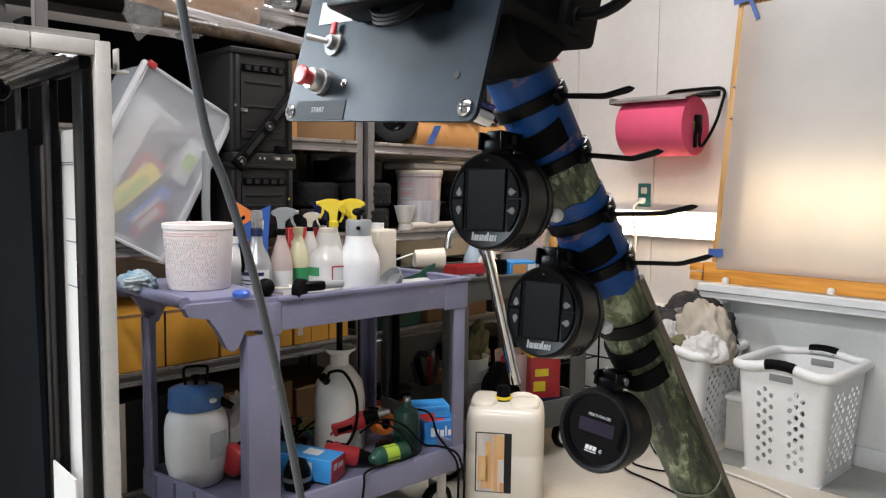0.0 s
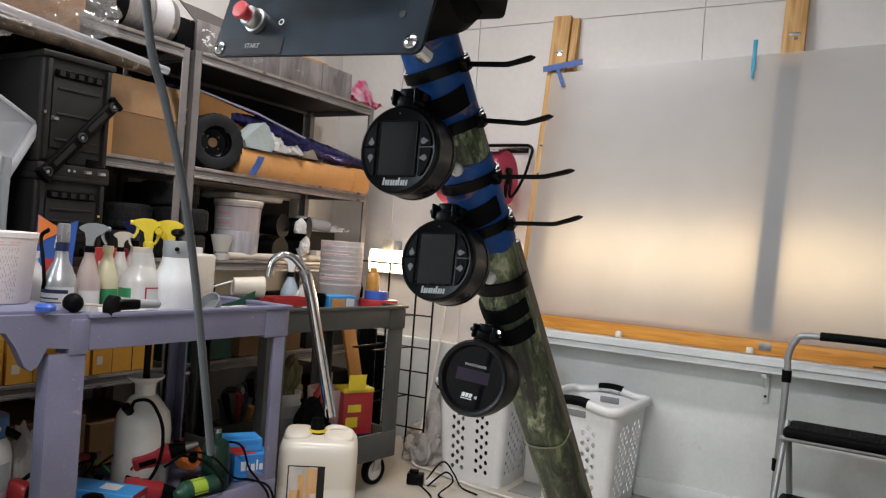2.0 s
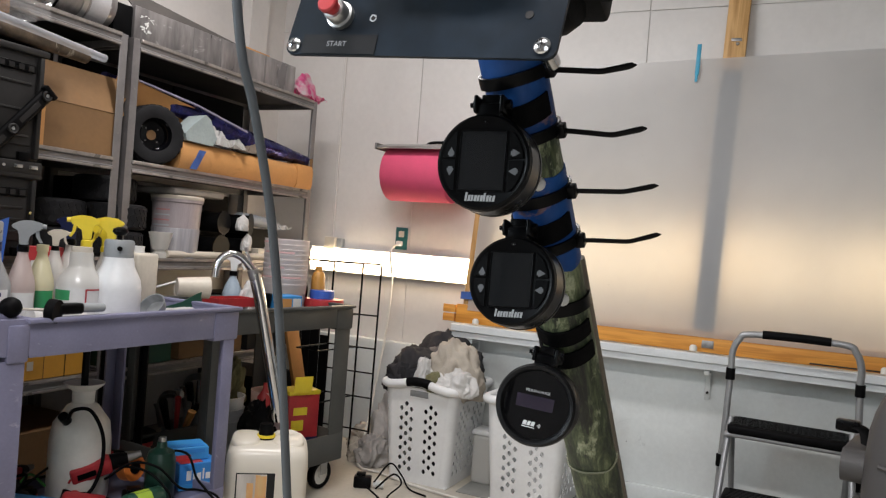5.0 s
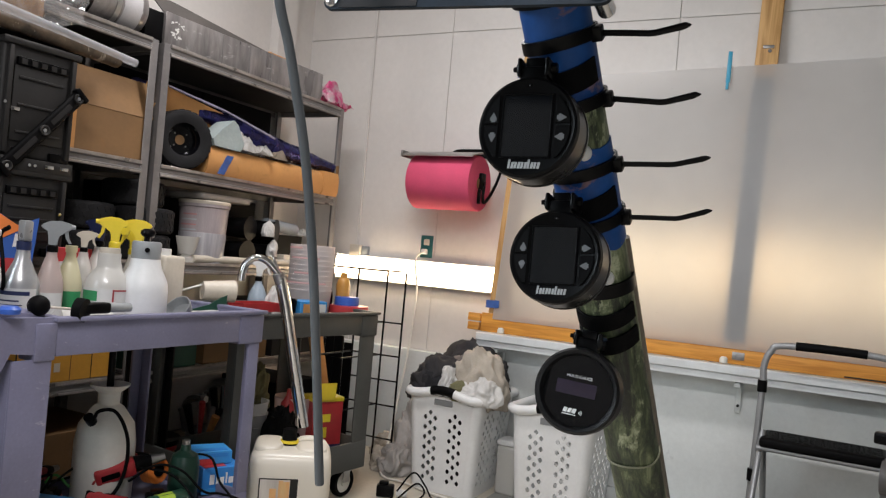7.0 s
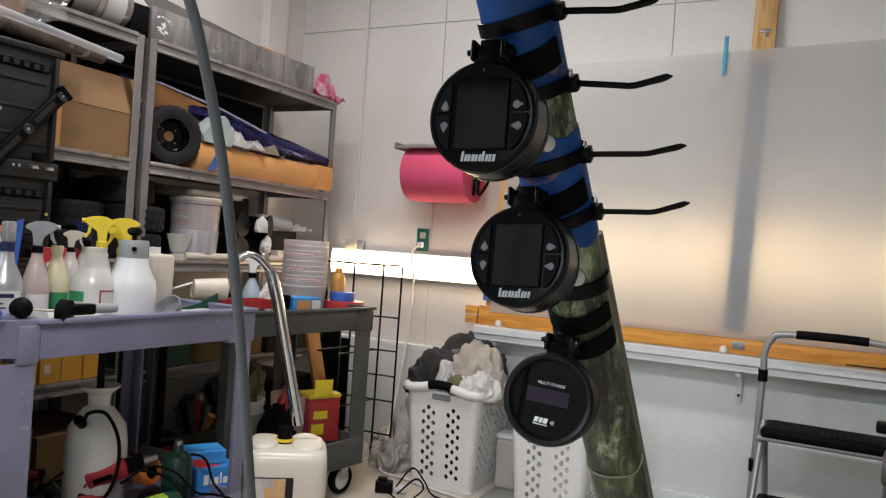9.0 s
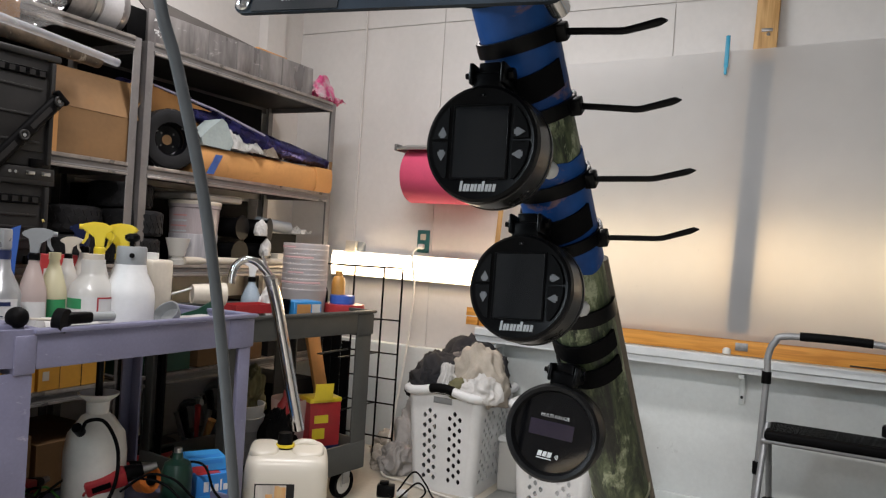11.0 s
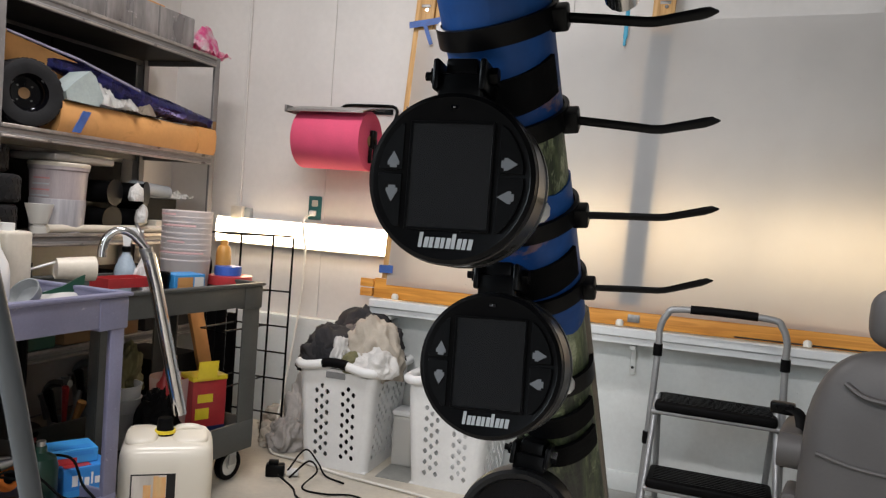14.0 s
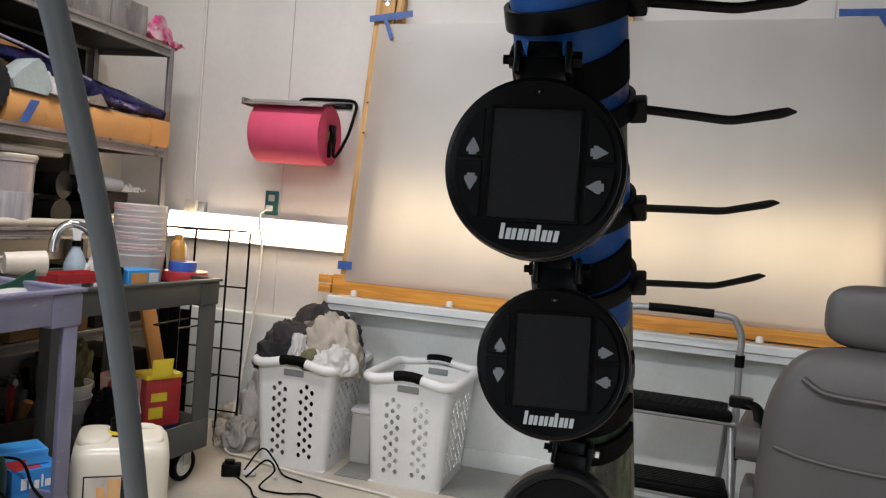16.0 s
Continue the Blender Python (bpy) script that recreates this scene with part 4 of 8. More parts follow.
# ---- moulded service carts ----
def cart(name, m, ln, dp, top, low, handle, material, label):
    ob = thing(name, m, label, "cart", "service carts")
    # upper tray: apron, lip and sunk floor
    bm = B()
    open_box(bm, (0, 0, top - 0.096), (ln, dp, top - 0.006), 0.012, 0.003, 0.021)
    part("tray_apron", bm, material, ob)
    bm = B()
    for lo, hi in (((-0.012, -0.014, top - 0.012), (ln + 0.012, 0.016, top)), ((-0.012, dp - 0.016, top - 0.012), (ln + 0.012, dp + 0.014, top)), ((-0.012, 0.016, top - 0.012), (0.016, dp - 0.016, top)), ((ln - 0.016, 0.016, top - 0.012), (ln + 0.012, dp - 0.016, top))):
        box(bm, lo, hi, 0.004)
    part("tray_lip", bm, material, ob)
    # lower tray
    bm = B()
    x0 = -0.10 if handle else 0.0
    open_box(bm, (x0, 0.0, low - (0.085 if handle else 0.12)), (ln, dp - (0.03 if handle else 0.0), low), 0.014, 0.004, 0.045 if handle else 0.035)
    for v in bm.verts:
        if handle and v.co.x < 0.2:
            v.co.x -= 0.19 * v.co.y
    tray = part("lower_tray", bm, material, ob)
    if handle:
        for k in range(5):
            y = 0.06 + 0.095 * k
            part("end_rib", box(B(), (x0 - 0.19 * y - 0.009, y - 0.005, low - 0.078), (x0 - 0.19 * y + 0.004, y + 0.005, low - 0.008), 0.002), material, tray)
    # angled corner posts
    for x, sx in ((0, 1), (ln, -1)):
        for y, sy in ((0, 1), (dp, -1)):
            bm = B()
            a, b = (0.095, 0.055) if not handle else (0.05, 0.055)
            end, xc = bool(handle) and sx > 0, x
            if end:
                # the posts at the handle end stand outside the upper tray
                x = -0.105 if sy > 0 else -0.195
                y = y if sy > 0 else dp - 0.035
                a = 0.10 if sy > 0 else 0.045
            box(bm, (min(x, x + sx * a), min(y, y + sy * 0.010) + sy * 0.002, low - 0.03), (max(x, x + sx * a), max(y, y + sy * 0.010) + sy * 0.002, top - 0.10), 0.004)
            box(bm, (min(x, x + sx * 0.010) + sx * 0.002, min(y + sy * 0.012, y + sy * b), low - 0.02), (max(x, x + sx * 0.010) + sx * 0.002, max(y + sy * 0.012, y + sy * b), top - 0.10), 0.004)
            part("corner_post", bm, material, ob)
            if end and sy > 0:
                part("post_socket", box(B(), (-0.056, -0.004, top - 0.105), (-0.002, 0.06, top - 0.014), 0.005), material, ob)
            elif not end:
                part("post_socket", box(B(), (min(x - sx * 0.006, x + sx * 0.10), min(y - sy * 0.004, y + sy * 0.06), top - 0.105), (max(x - sx * 0.006, x + sx * 0.10), max(y - sy * 0.004, y + sy * 0.06), top - 0.014), 0.005), material, ob)
            # caster
            cx, cy = x + sx * 0.06, y + sy * 0.06
            zb = low - (0.086 if handle else 0.121)
            cs = part("caster", box(B(), (cx - 0.025, cy - 0.02, zb - 0.020), (cx + 0.025, cy + 0.02, zb), 0.004), M_ALU, ob)
            part("fork", box(B(), (cx - 0.03, cy - 0.024, 0.065), (cx + 0.012, cy - 0.019, zb - 0.01), 0.002), M_ALU, cs)
            part("fork", box(B(), (cx - 0.03, cy + 0.019, 0.065), (cx + 0.012, cy + 0.024, zb - 0.01), 0.002), M_ALU, cs)
            wm = pose(cx - 0.012, cy, 0.064, 90, 0, 0)
            part("tyre", lathe(B(), [(0.045, -0.015), (0.060, -0.016), (0.064, -0.010), (0.064, 0.010), (0.060, 0.016), (0.045, 0.015)], 28, wm), M_BLACK_MATT, cs)
            part("hub", lathe(B(), [(0, -0.017), (0.016, -0.017), (0.018, -0.010), (0.045, -0.009), (0.045, 0.009), (0.018, 0.010), (0.016, 0.017), (0, 0.017)], 20, wm), M_MILKY, cs)
    if handle:
        # moulded end shelf with hooked corners
        for y0, y1 in ((0.0, 0.028), (dp - 0.028, dp)):
            bm = B()
            o = [(0.0, top - 0.002), (-handle, top + 0.002), (-handle - 0.010, top - 0.008), (-handle, top - 0.030), (-0.215, top - 0.040), (-0.190, top - 0.075), (-0.166, top - 0.124), (-0.149, top - 0.135), (-0.132, top - 0.124), (-0.112, top - 0.082), (-0.060, top - 0.088), (0.0, top - 0.088)]
            prism(bm, o, y0, y1)
            bmesh.ops.bevel(bm, geom=[e for e in bm.edges if e.calc_face_angle(0) > 1.0], offset=0.004, segments=2, affect="EDGES")
            part("handle_side", bm, material, ob)
        part("handle_shelf", box(B(), (-handle, 0.029, top - 0.014), (-0.013, dp - 0.029, top + 0.010), 0.006), material, ob)
        part("handle_bar", tube(B(), [(-handle, 0.02, top + 0.004), (-handle, dp - 0.02, top + 0.004)], 0.016, 14), material, ob)
        part("handle_rod", tube(B(), [(-handle * 0.6, 0.03, top - 0.06), (-handle * 0.2, dp * 0.5, top - 0.065), (-handle * 0.1, dp - 0.03, top - 0.07)], 0.007, 8), M_STEEL_GREY, ob)
    return ob


CART = placed(0, -1.7218, 1.1791) @ pose(0, 0, 0, 0, 0, 88.36)
cart("utility_cart", CART, 0.720, 0.54, 0.856, 0.271, 0.27, M_PURPLE, "worn violet-grey moulded plastic utility cart loaded with shop supplies")
CART2 = AT_GREY_CART @ pose(-1.745, 2.02, 0, 0, 0, 82) @ pose(-0.17, 0, 0)
cart("utility_cart", CART2, 0.77, 0.50, 0.815, 0.25, 0, M_GREY_CART, "dark grey moulded plastic utility cart with black casters")


# ---- laundry baskets ----
ROOM = AT_WALL


def basket(m, label, word):
    ob = thing("laundry_basket", m, label, "laundry basket", "laundry baskets")
    x0, x1, y0, y1, hh = 0.150, 0.178, 0.176, 0.205, 0.43

    rc, sw, ph, hw, hz = 0.036, 0.012, 0.0225, 0.0086, 0.0106

    def wall(side):
        """One wall with columns of staggered diamond holes; u across, z up."""
        bm = B()
        half0, half1 = (x0, x1) if side in (0, 2) else (y0, y1)
        off0, off1 = (y0, y1) if side in (0, 2) else (x0, x1)
        count, centre = (3, 0.060) if side in (0, 2) else (5, 0.074)
        cols = [(c + 2 * sw * (i - (count - 1) / 2), i % 2) for c in (-centre, centre) for i in range(count)]

        def at_wall(u, z, t):
            f = z / hh
            a = half0 + (half1 - half0) * f - rc
            o = off0 + (off1 - off0) * f + t
            u = max(-a, min(a, u))
            return Vector({0: (u, -o, z), 1: (o, u, z), 2: (-u, o, z), 3: (-o, -u, z)}[side])

        def slabq(q):
            a = [bm.verts.new(at_wall(u, z, 0)) for u, z in q]
            b = [bm.verts.new(at_wall(u, z, -0.003)) for u, z in q]
            bm.faces.new(a)
            bm.faces.new(list(reversed(b)))
            for i in range(len(q)):
                j = (i + 1) % len(q)
                bm.faces.new((a[j], a[i], b[i], b[j]))

        cur = -0.30
        for u, odd in cols:
            a, b = u - sw, u + sw
            if a > cur + 1e-4:
                slabq([(cur, 0.0), (a, 0.0), (a, hh), (cur, hh)])
            zz = [0.060 + k * 2 * ph + (ph if odd else 0) for k in range(7)]
            slabq([(a, 0.0), (b, 0.0), (b, zz[0] - ph), (a, zz[0] - ph)])
            for z in zz:
                for e in (-1, 1):
                    side_u = a if e < 0 else b
                    slabq([(side_u, z - ph), (u, z - ph), (u, z - hz), (u + e * 0.003, z - hz), (u + e * hw, z - 0.003), (u + e * hw, z), (side_u, z)][::-e])
                    slabq([(side_u, z), (u + e * hw, z), (u + e * hw, z + 0.003), (u + e * 0.003, z + hz), (u, z + hz), (u, z + ph), (side_u, z + ph)][::-e])
            slabq([(a, zz[-1] + ph), (b, zz[-1] + ph), (b, hh), (a, hh)])
            cur = b
        slabq([(cur, 0.0), (0.30, 0.0), (0.30, hh), (cur, hh)])
        return bm

    for sd in range(4):
        part("wall", wall(sd), M_WHITE, ob, angle=30)
    for sx in (-1, 1):
        for sy in (-1, 1):
            bm = B()
            rows = []
            for z, a, b in ((0.0, x0 - rc, y0 - rc), (hh, x1 - rc, y1 - rc)):
                for r_ in (rc, rc - 0.003):
                    rows.append([bm.verts.new((sx * (a + r_ * math.sin(radians(15 * i))), sy * (b + r_ * math.cos(radians(15 * i))), z)) for i in range(7)])
            for p, q in ((0, 2), (1, 3), (0, 1), (2, 3)):
                for i in range(6):
                    bm.faces.new((rows[p][i], rows[p][i + 1], rows[q][i + 1], rows[q][i]))
            part("corner", bm, M_WHITE, ob, angle=60)
    part("bottom", box(B(), (-x0, -y0, 0.0), (x0, y0, 0.006), 0.002), M_WHITE, ob)
    a, b = x1 + 0.008, y1 + 0.008
    rim = []
    for cx, cy, a0 in ((a - 0.05, -b + 0.05, -90), (a - 0.05, b - 0.05, 0), (-a + 0.05, b - 0.05, 90), (-a + 0.05, -b + 0.05, 180)):
        for i in range(6):
            t = radians(a0 + 18 * i)
            rim.append((cx + 0.05 * math.cos(t), cy + 0.05 * math.sin(t), hh + 0.004))
    # the short sides dip and rise round the grips
    dense = []
    for i, p in enumerate(rim):
        q = rim[(i + 1) % len(rim)]
        n = 6 if (Vector(q) - Vector(p)).length > 0.1 else 1
        for k in range(n):
            dense.append(Vector(p).lerp(Vector(q), k / n))
    for p in dense:
        if abs(p.y) > b - 0.03:
            p.z += 0.022 * max(0.0, 1 - (abs(p.x) / 0.11) ** 2)
    part("rim", tube(B(), dense, 0.0195, 12, True), M_WHITE, ob, angle=60)
    for sy in (-1, 1):
        g = [(u, sy * (b + 0.001), hh + 0.006 + 0.022 * max(0.0, 1 - (abs(u) / 0.11) ** 2)) for u in (-0.055, -0.028, 0, 0.028, 0.055)]
        part("grip", tube(B(), curve(g, 4), 0.0210, 12), M_BLACK_MATT, ob, "black rubber grip", angle=60)
        # solid plate whose grey gives the shade of the open hand slot
        part("hand_slot", box(B(), (-0.045, sy * (y1 - 0.004) - 0.005, hh - 0.040), (0.045, sy * (y1 - 0.004) + 0.005, hh - 0.012), 0.003), M_BASKET_SHADE, ob)
    words("word", word, 0.022, M_PRINT_GREY, ob, pose(0.0, -(y1 - 0.006), hh - 0.062, 85, 0, 0), 0.0003)
    return ob


M_BASKET_SHADE = mat("slot_shade_grey", (0.30, 0.31, 0.32), 0.6)
basket(ROOM @ pose(-1.525, 3.125, 0, 0, 0, 0), "white plastic laundry basket with diamond holes, heaped with clothes", "CLEAN")
basket(ROOM @ pose(-1.025, 3.125, 0, 0, 0, -2), "empty white plastic laundry basket with black grips", "DIRTY")


# ---- step stool ----
def step_stool(m):
    ob = thing("step_stool", m, "folding step stool of grey tube with black padded treads", "step stool")
    wd = 0.435
    pts = [(-wd / 2 - 0.03, 0.05, 0.0), (-wd / 2 - 0.012, 0.0, 0.35), (-wd / 2, -0.01, 0.67)]
    arc = [(-wd / 2, -0.012, 0.740), (-wd / 2 + 0.02, -0.014, 0.797), (-wd / 2 + 0.072, -0.015, 0.824)]
    right = [(-x, y, z) for x, y, z in reversed(pts + arc)]
    line = curve(pts + arc + right, 6)
    part("handle_frame", tube(B(), line, 0.0125, 12), M_TUBE_GREY, ob, angle=60)
    g = curve([(-0.115, -0.0155, 0.8265), (-0.05, -0.0155, 0.828), (0.05, -0.0155, 0.828), (0.115, -0.0155, 0.8265)], 4)
    part("grip", tube(B(), g, 0.016, 12), M_BLACK_MATT, ob, "black foam grip", angle=60)
    for sx in (-1, 1):
        for z, x in ((0.665, -wd / 2 - 0.001), (0.33, -wd / 2 - 0.013)):
            part("clamp", cyl(B(), (-sx * x, -0.009, z - 0.022), (-sx * x, -0.009, z + 0.022), 0.017, seg=14), M_BLACK_MATT, ob)
        part("back_leg", tube(B(), [(sx * (wd / 2 - 0.02), 0.24, 0.0), (sx * (wd / 2 - 0.015), 0.02, 0.48)], 0.0115, 10), M_TUBE_GREY, ob)
        part("front_leg", tube(B(), [(sx * (wd / 2 + 0.01), -0.24, 0.0), (sx * (wd / 2 - 0.012), 0.0, 0.50)], 0.0115, 10), M_TUBE_GREY, ob)
        part("foot", cyl(B(), (sx * (wd / 2 + 0.01), -0.24, 0.0), (sx * (wd / 2 + 0.01), -0.235, 0.03), 0.016, seg=12), M_BLACK_MATT, ob)
        part("foot", cyl(B(), (sx * (wd / 2 + 0.03), 0.05, 0.0), (sx * (wd / 2 + 0.029), 0.05, 0.03), 0.016, seg=12), M_BLACK_MATT, ob)
    for z, y, dp in ((0.484, -0.075, 0.20), (0.232, -0.19, 0.19)):
        bm = B()
        n = 10
        box(bm, (-wd / 2 + 0.008, y, z - 0.035), (wd / 2 - 0.008, y + dp, z), 0.012, 3)
        tr = part("tread", bm, M_BLACK_MATT, ob)
        part("tread_rail", tube(B(), [(-wd / 2 + 0.0, y + 0.02, z - 0.04), (wd / 2, y + 0.02, z - 0.04)], 0.010, 10), M_TUBE_GREY, tr)
        part("ribs", joined_ribs(wd, y, dp, z), M_BLACK, tr)
    return ob


def joined_ribs(wd, y, dp, z):
    bm = B()
    for i in range(9):
        yy = y + 0.02 + i * (dp - 0.04) / 8
        box(bm, (-wd / 2 + 0.03, yy - 0.003, z - 0.001), (wd / 2 - 0.03, yy + 0.003, z + 0.0025))
    return bm


M_TUBE_GREY = mat("grey_tube", (0.34, 0.35, 0.36), 0.42, metal=0.5, var=0.08)
step_stool(ROOM @ pose(-0.035, 3.01, 0, 0, 0, -2))


# ---- vehicle seat ----
def cushion(bm, sx, sy, sz, m, p=4.0, n=16, bulge=0.0):
    """A rounded pad (superellipsoid) of the half sizes given."""
    rings = []
    for i in range(n + 1):
        v = -math.pi / 2 + math.pi * i / n
        cz, rr = math.copysign(abs(math.sin(v)) ** (2 / p), math.sin(v)), abs(math.cos(v)) ** (2 / p)
        row = []
        for k in range(2 * n):
            u = 2 * math.pi * k / (2 * n)
            x = math.copysign(abs(math.cos(u)) ** (2 / p), math.cos(u)) * rr
            y = math.copysign(abs(math.sin(u)) ** (2 / p), math.sin(u)) * rr
            row.append(bm.verts.new(m @ Vector((x * sx, y * sy * (1 + bulge * (1 - x * x)), cz * sz))))
        rings.append(row)
    for a, b in zip(rings, rings[1:]):
        for k in range(2 * n):
            j = (k + 1) % (2 * n)
            bm.faces.new((a[k], a[j], b[j], b[k]))
    bmesh.ops.remove_doubles(bm, verts=bm.verts, dist=1e-5)
    return bm


def van_seat(m):
    ob = thing("vehicle_seat", m, "grey vinyl van seat with headrest and armrests, seen from behind", "seat")
    bm = cushion(B(), 0.240, 0.085, 0.290, pose(0, 0, 0.570, -8, 0, 0), 3.8, 22)
    for v in bm.verts:
        # the shoulders draw in
        v.co.x *= 1 - 0.16 * max(0.0, (v.co.z - 0.60) / 0.26) ** 1.6
    back = part("backrest", bm, M_GREY_VINYL, ob, angle=70)
    part("seam", tube(B(), curve([(-0.20, -0.075, 0.60), (-0.12, -0.083, 0.585), (0, -0.086, 0.58), (0.12, -0.083, 0.585), (0.20, -0.075, 0.60)], 5), 0.006, 8), M_GREY_VINYL, back)
    part("pull_strap", tube(B(), curve([(-0.15, -0.050, 0.775), (-0.10, -0.066, 0.750), (0.0, -0.070, 0.747), (0.10, -0.066, 0.750), (0.15, -0.050, 0.775)], 6), 0.012, 8, flat=0.6), M_GREY_VINYL, back)
    head = part("headrest", cushion(B(), 0.140, 0.05, 0.082, pose(0.022, 0.045, 0.935, -6, 0, 0), 3.4, 16), M_GREY_VINYL, ob, angle=70)
    for x in (-0.045, 0.045):
        part("post", cyl(B(), (x, 0.035, 0.80), (x, 0.04, 0.90), 0.006, seg=10), M_CHROME, head)
    part("cushion", cushion(B(), 0.245, 0.25, 0.075, pose(0, 0.26, 0.42), 4.0, 16), M_GREY_VINYL, ob, angle=70)
    for sx in (-1, 1):
        arm = part("armrest", cushion(B(), 0.030, 0.16, 0.036, pose(sx * 0.268, 0.13, 0.585), 3.5, 14), M_GREY_VINYL, ob, angle=70)
        part("pivot", cyl(B(), (sx * 0.235, 0.0, 0.575), (sx * 0.290, 0.0, 0.575), 0.044, seg=20), M_GREY_VINYL, arm)
        part("recliner", box(B(), (sx * 0.25 - 0.02, -0.05, 0.30), (sx * 0.25 + 0.02, 0.08, 0.48), 0.012), M_GREY_VINYL, ob)
    bk = part("belt_buckle", box(B(), (-0.330, 0.10, 0.640), (-0.268, 0.135, 0.672), 0.006, m=pose(0, 0, 0, 0, 0, 0)), M_BLACK, ob, "black seat belt buckle")
    part("belt_webbing", tube(B(), curve([(-0.235, 0.05, 0.56), (-0.252, 0.09, 0.645), (-0.285, 0.115, 0.660)], 5), 0.016, 8, flat=0.25), M_BLACK_MATT, bk)
    part("pedestal", box(B(), (-0.19, 0.08, 0.0), (0.19, 0.44, 0.35), 0.02), M_DECK, ob)
    return ob


van_seat(ROOM @ pose(0.375, 2.13, 0, 0, 0, -12))


# ---- goods: on the carts ----
def at(s, w, z, rz=0.0, rx=0.0, ry=0.0):
    return ROOM @ pose(s, w, z, rx, ry, rz)


M_CLEAR = film_mat("clear_bin_plastic", (0.82, 0.85, 0.90), 0.5, clear=0.64, rough=0.15)
M_SOLVENT = film_mat("cloudy_bottle", (0.88, 0.87, 0.83), 0.40, clear=0.20, rough=0.25, gloss=0.07)
M_PALE_YELLOW = film_mat("yellow_liquid_bottle", (0.90, 0.86, 0.60), 0.35, clear=0.14, rough=0.25, gloss=0.07)
M_BROWNISH = film_mat("pinkish_bottle", (0.74, 0.62, 0.58), 0.35, clear=0.16, rough=0.25, gloss=0.07)
M_GREY_PL = mat("grey_plastic", (0.30, 0.32, 0.33), 0.4, var=0.08)
M_SILVER_PL = mat("silver_plastic", (0.46, 0.47, 0.48), 0.3, metal=0.5, var=0.08)
M_NAVY = mat("navy_plastic", (0.015, 0.025, 0.09), 0.4, var=0.1)
M_TUB_PINK = mat("printed_pink_tub", (0.88, 0.82, 0.80), 0.45, var=0.06, scale=9)
M_PINK_CUP = film_mat("pink_tinted_cup", (0.76, 0.62, 0.60), 0.35, clear=0.12, rough=0.25, gloss=0.06)
M_HAZY_CUP = film_mat("hazy_cup", (0.95, 0.90, 0.89), 0.35, clear=0.16, rough=0.2, gloss=0.07)
M_BLUE_BOX = mat("blue_carton", (0.02, 0.22, 0.62), 0.45, var=0.06)
M_SKY_BOX = mat("sky_blue_carton", (0.03, 0.28, 0.66), 0.45, var=0.06)
M_ORANGE_JUICE = mat("amber_plastic", (0.62, 0.30, 0.05), 0.35, var=0.1)
M_DARK_GREEN = mat("dark_green_enamel", (0.008, 0.040, 0.026), 0.35, var=0.15)
M_DARK_RED = mat("dark_red_plastic", (0.42, 0.012, 0.020), 0.42, var=0.12)
M_LIME = mat("lime_label", (0.38, 0.55, 0.04), 0.45, var=0.06)
M_GREEN_LAB = mat("green_label", (0.03, 0.28, 0.10), 0.5, var=0.06)
M_PAPER = mat("paper_label", (0.68, 0.68, 0.66), 0.6, var=0.05)
M_STEEL_BRIGHT = mat("bare_steel", (0.42, 0.41, 0.40), 0.3, metal=0.9, var=0.1)
M_CREAM = mat("cream_plastic", (0.66, 0.60, 0.50), 0.45, var=0.08)
M_RAG_WHITE = mat("white_cloth", (0.70, 0.69, 0.67), 0.9, var=0.1, scale=12, bump=0.4, fine=200)
M_RAG_BEIGE = mat("beige_cloth", (0.40, 0.33, 0.26), 0.9, var=0.12, scale=12, bump=0.4, fine=200)
M_RAG_DARK = mat("charcoal_cloth", (0.036, 0.034, 0.037), 0.9, var=0.2, scale=12, bump=0.4, fine=200)
M_RAG_OLIVE = mat("olive_cloth", (0.20, 0.19, 0.09), 0.9, var=0.15, scale=12, bump=0.4, fine=200)
M_TYRE = mat("tyre_rubber", (0.017, 0.017, 0.019), 0.7, spec=0.25, var=0.2, scale=20, bump=0.2)
M_FOIL = mat("silver_wrap", (0.36, 0.335, 0.325), 0.30, metal=0.45, var=0.25, scale=4, bump=0.8, fine=16, coat=0.5, second=(0.16, 0.145, 0.145), stretch=(3, 3, 0.7))
marks(M_FOIL, (0.62, 0.60, 0.58), 1.0, 0.62, (14, 30, 30), 0.08, 0.5)
M_FOIL_BLUE = mat("blue_foil", (0.022, 0.022, 0.215), 0.27, metal=0.85, var=0.3, scale=22, bump=0.6, fine=45)
M_CASE = mat("case_charcoal", (0.022, 0.021, 0.0205), 0.5, spec=0.3, var=0.12, scale=8, bump=0.15)


def label_wrap(parent, r, z0, z1, a0, a1, material, name="label", cx=0.0, cy=0.0):
    bm = B()
    n = 10
    rows = []
    for i in range(n + 1):
        a = radians(a0 + (a1 - a0) * i / n)
        rows.append([bm.verts.new((cx + rr * math.cos(a), cy + rr * math.sin(a), z)) for rr, z in ((r, z0), (r + 0.0006, z0), (r + 0.0006, z1), (r, z1))])
    for p, q in zip(rows, rows[1:]):
        for k in range(4):
            bm.faces.new((p[k], p[(k + 1) % 4], q[(k + 1) % 4], q[k]))
    bm.faces.new(rows[0])
    bm.faces.new(rows[-1])
    return part(name, bm, material, parent, angle=60)


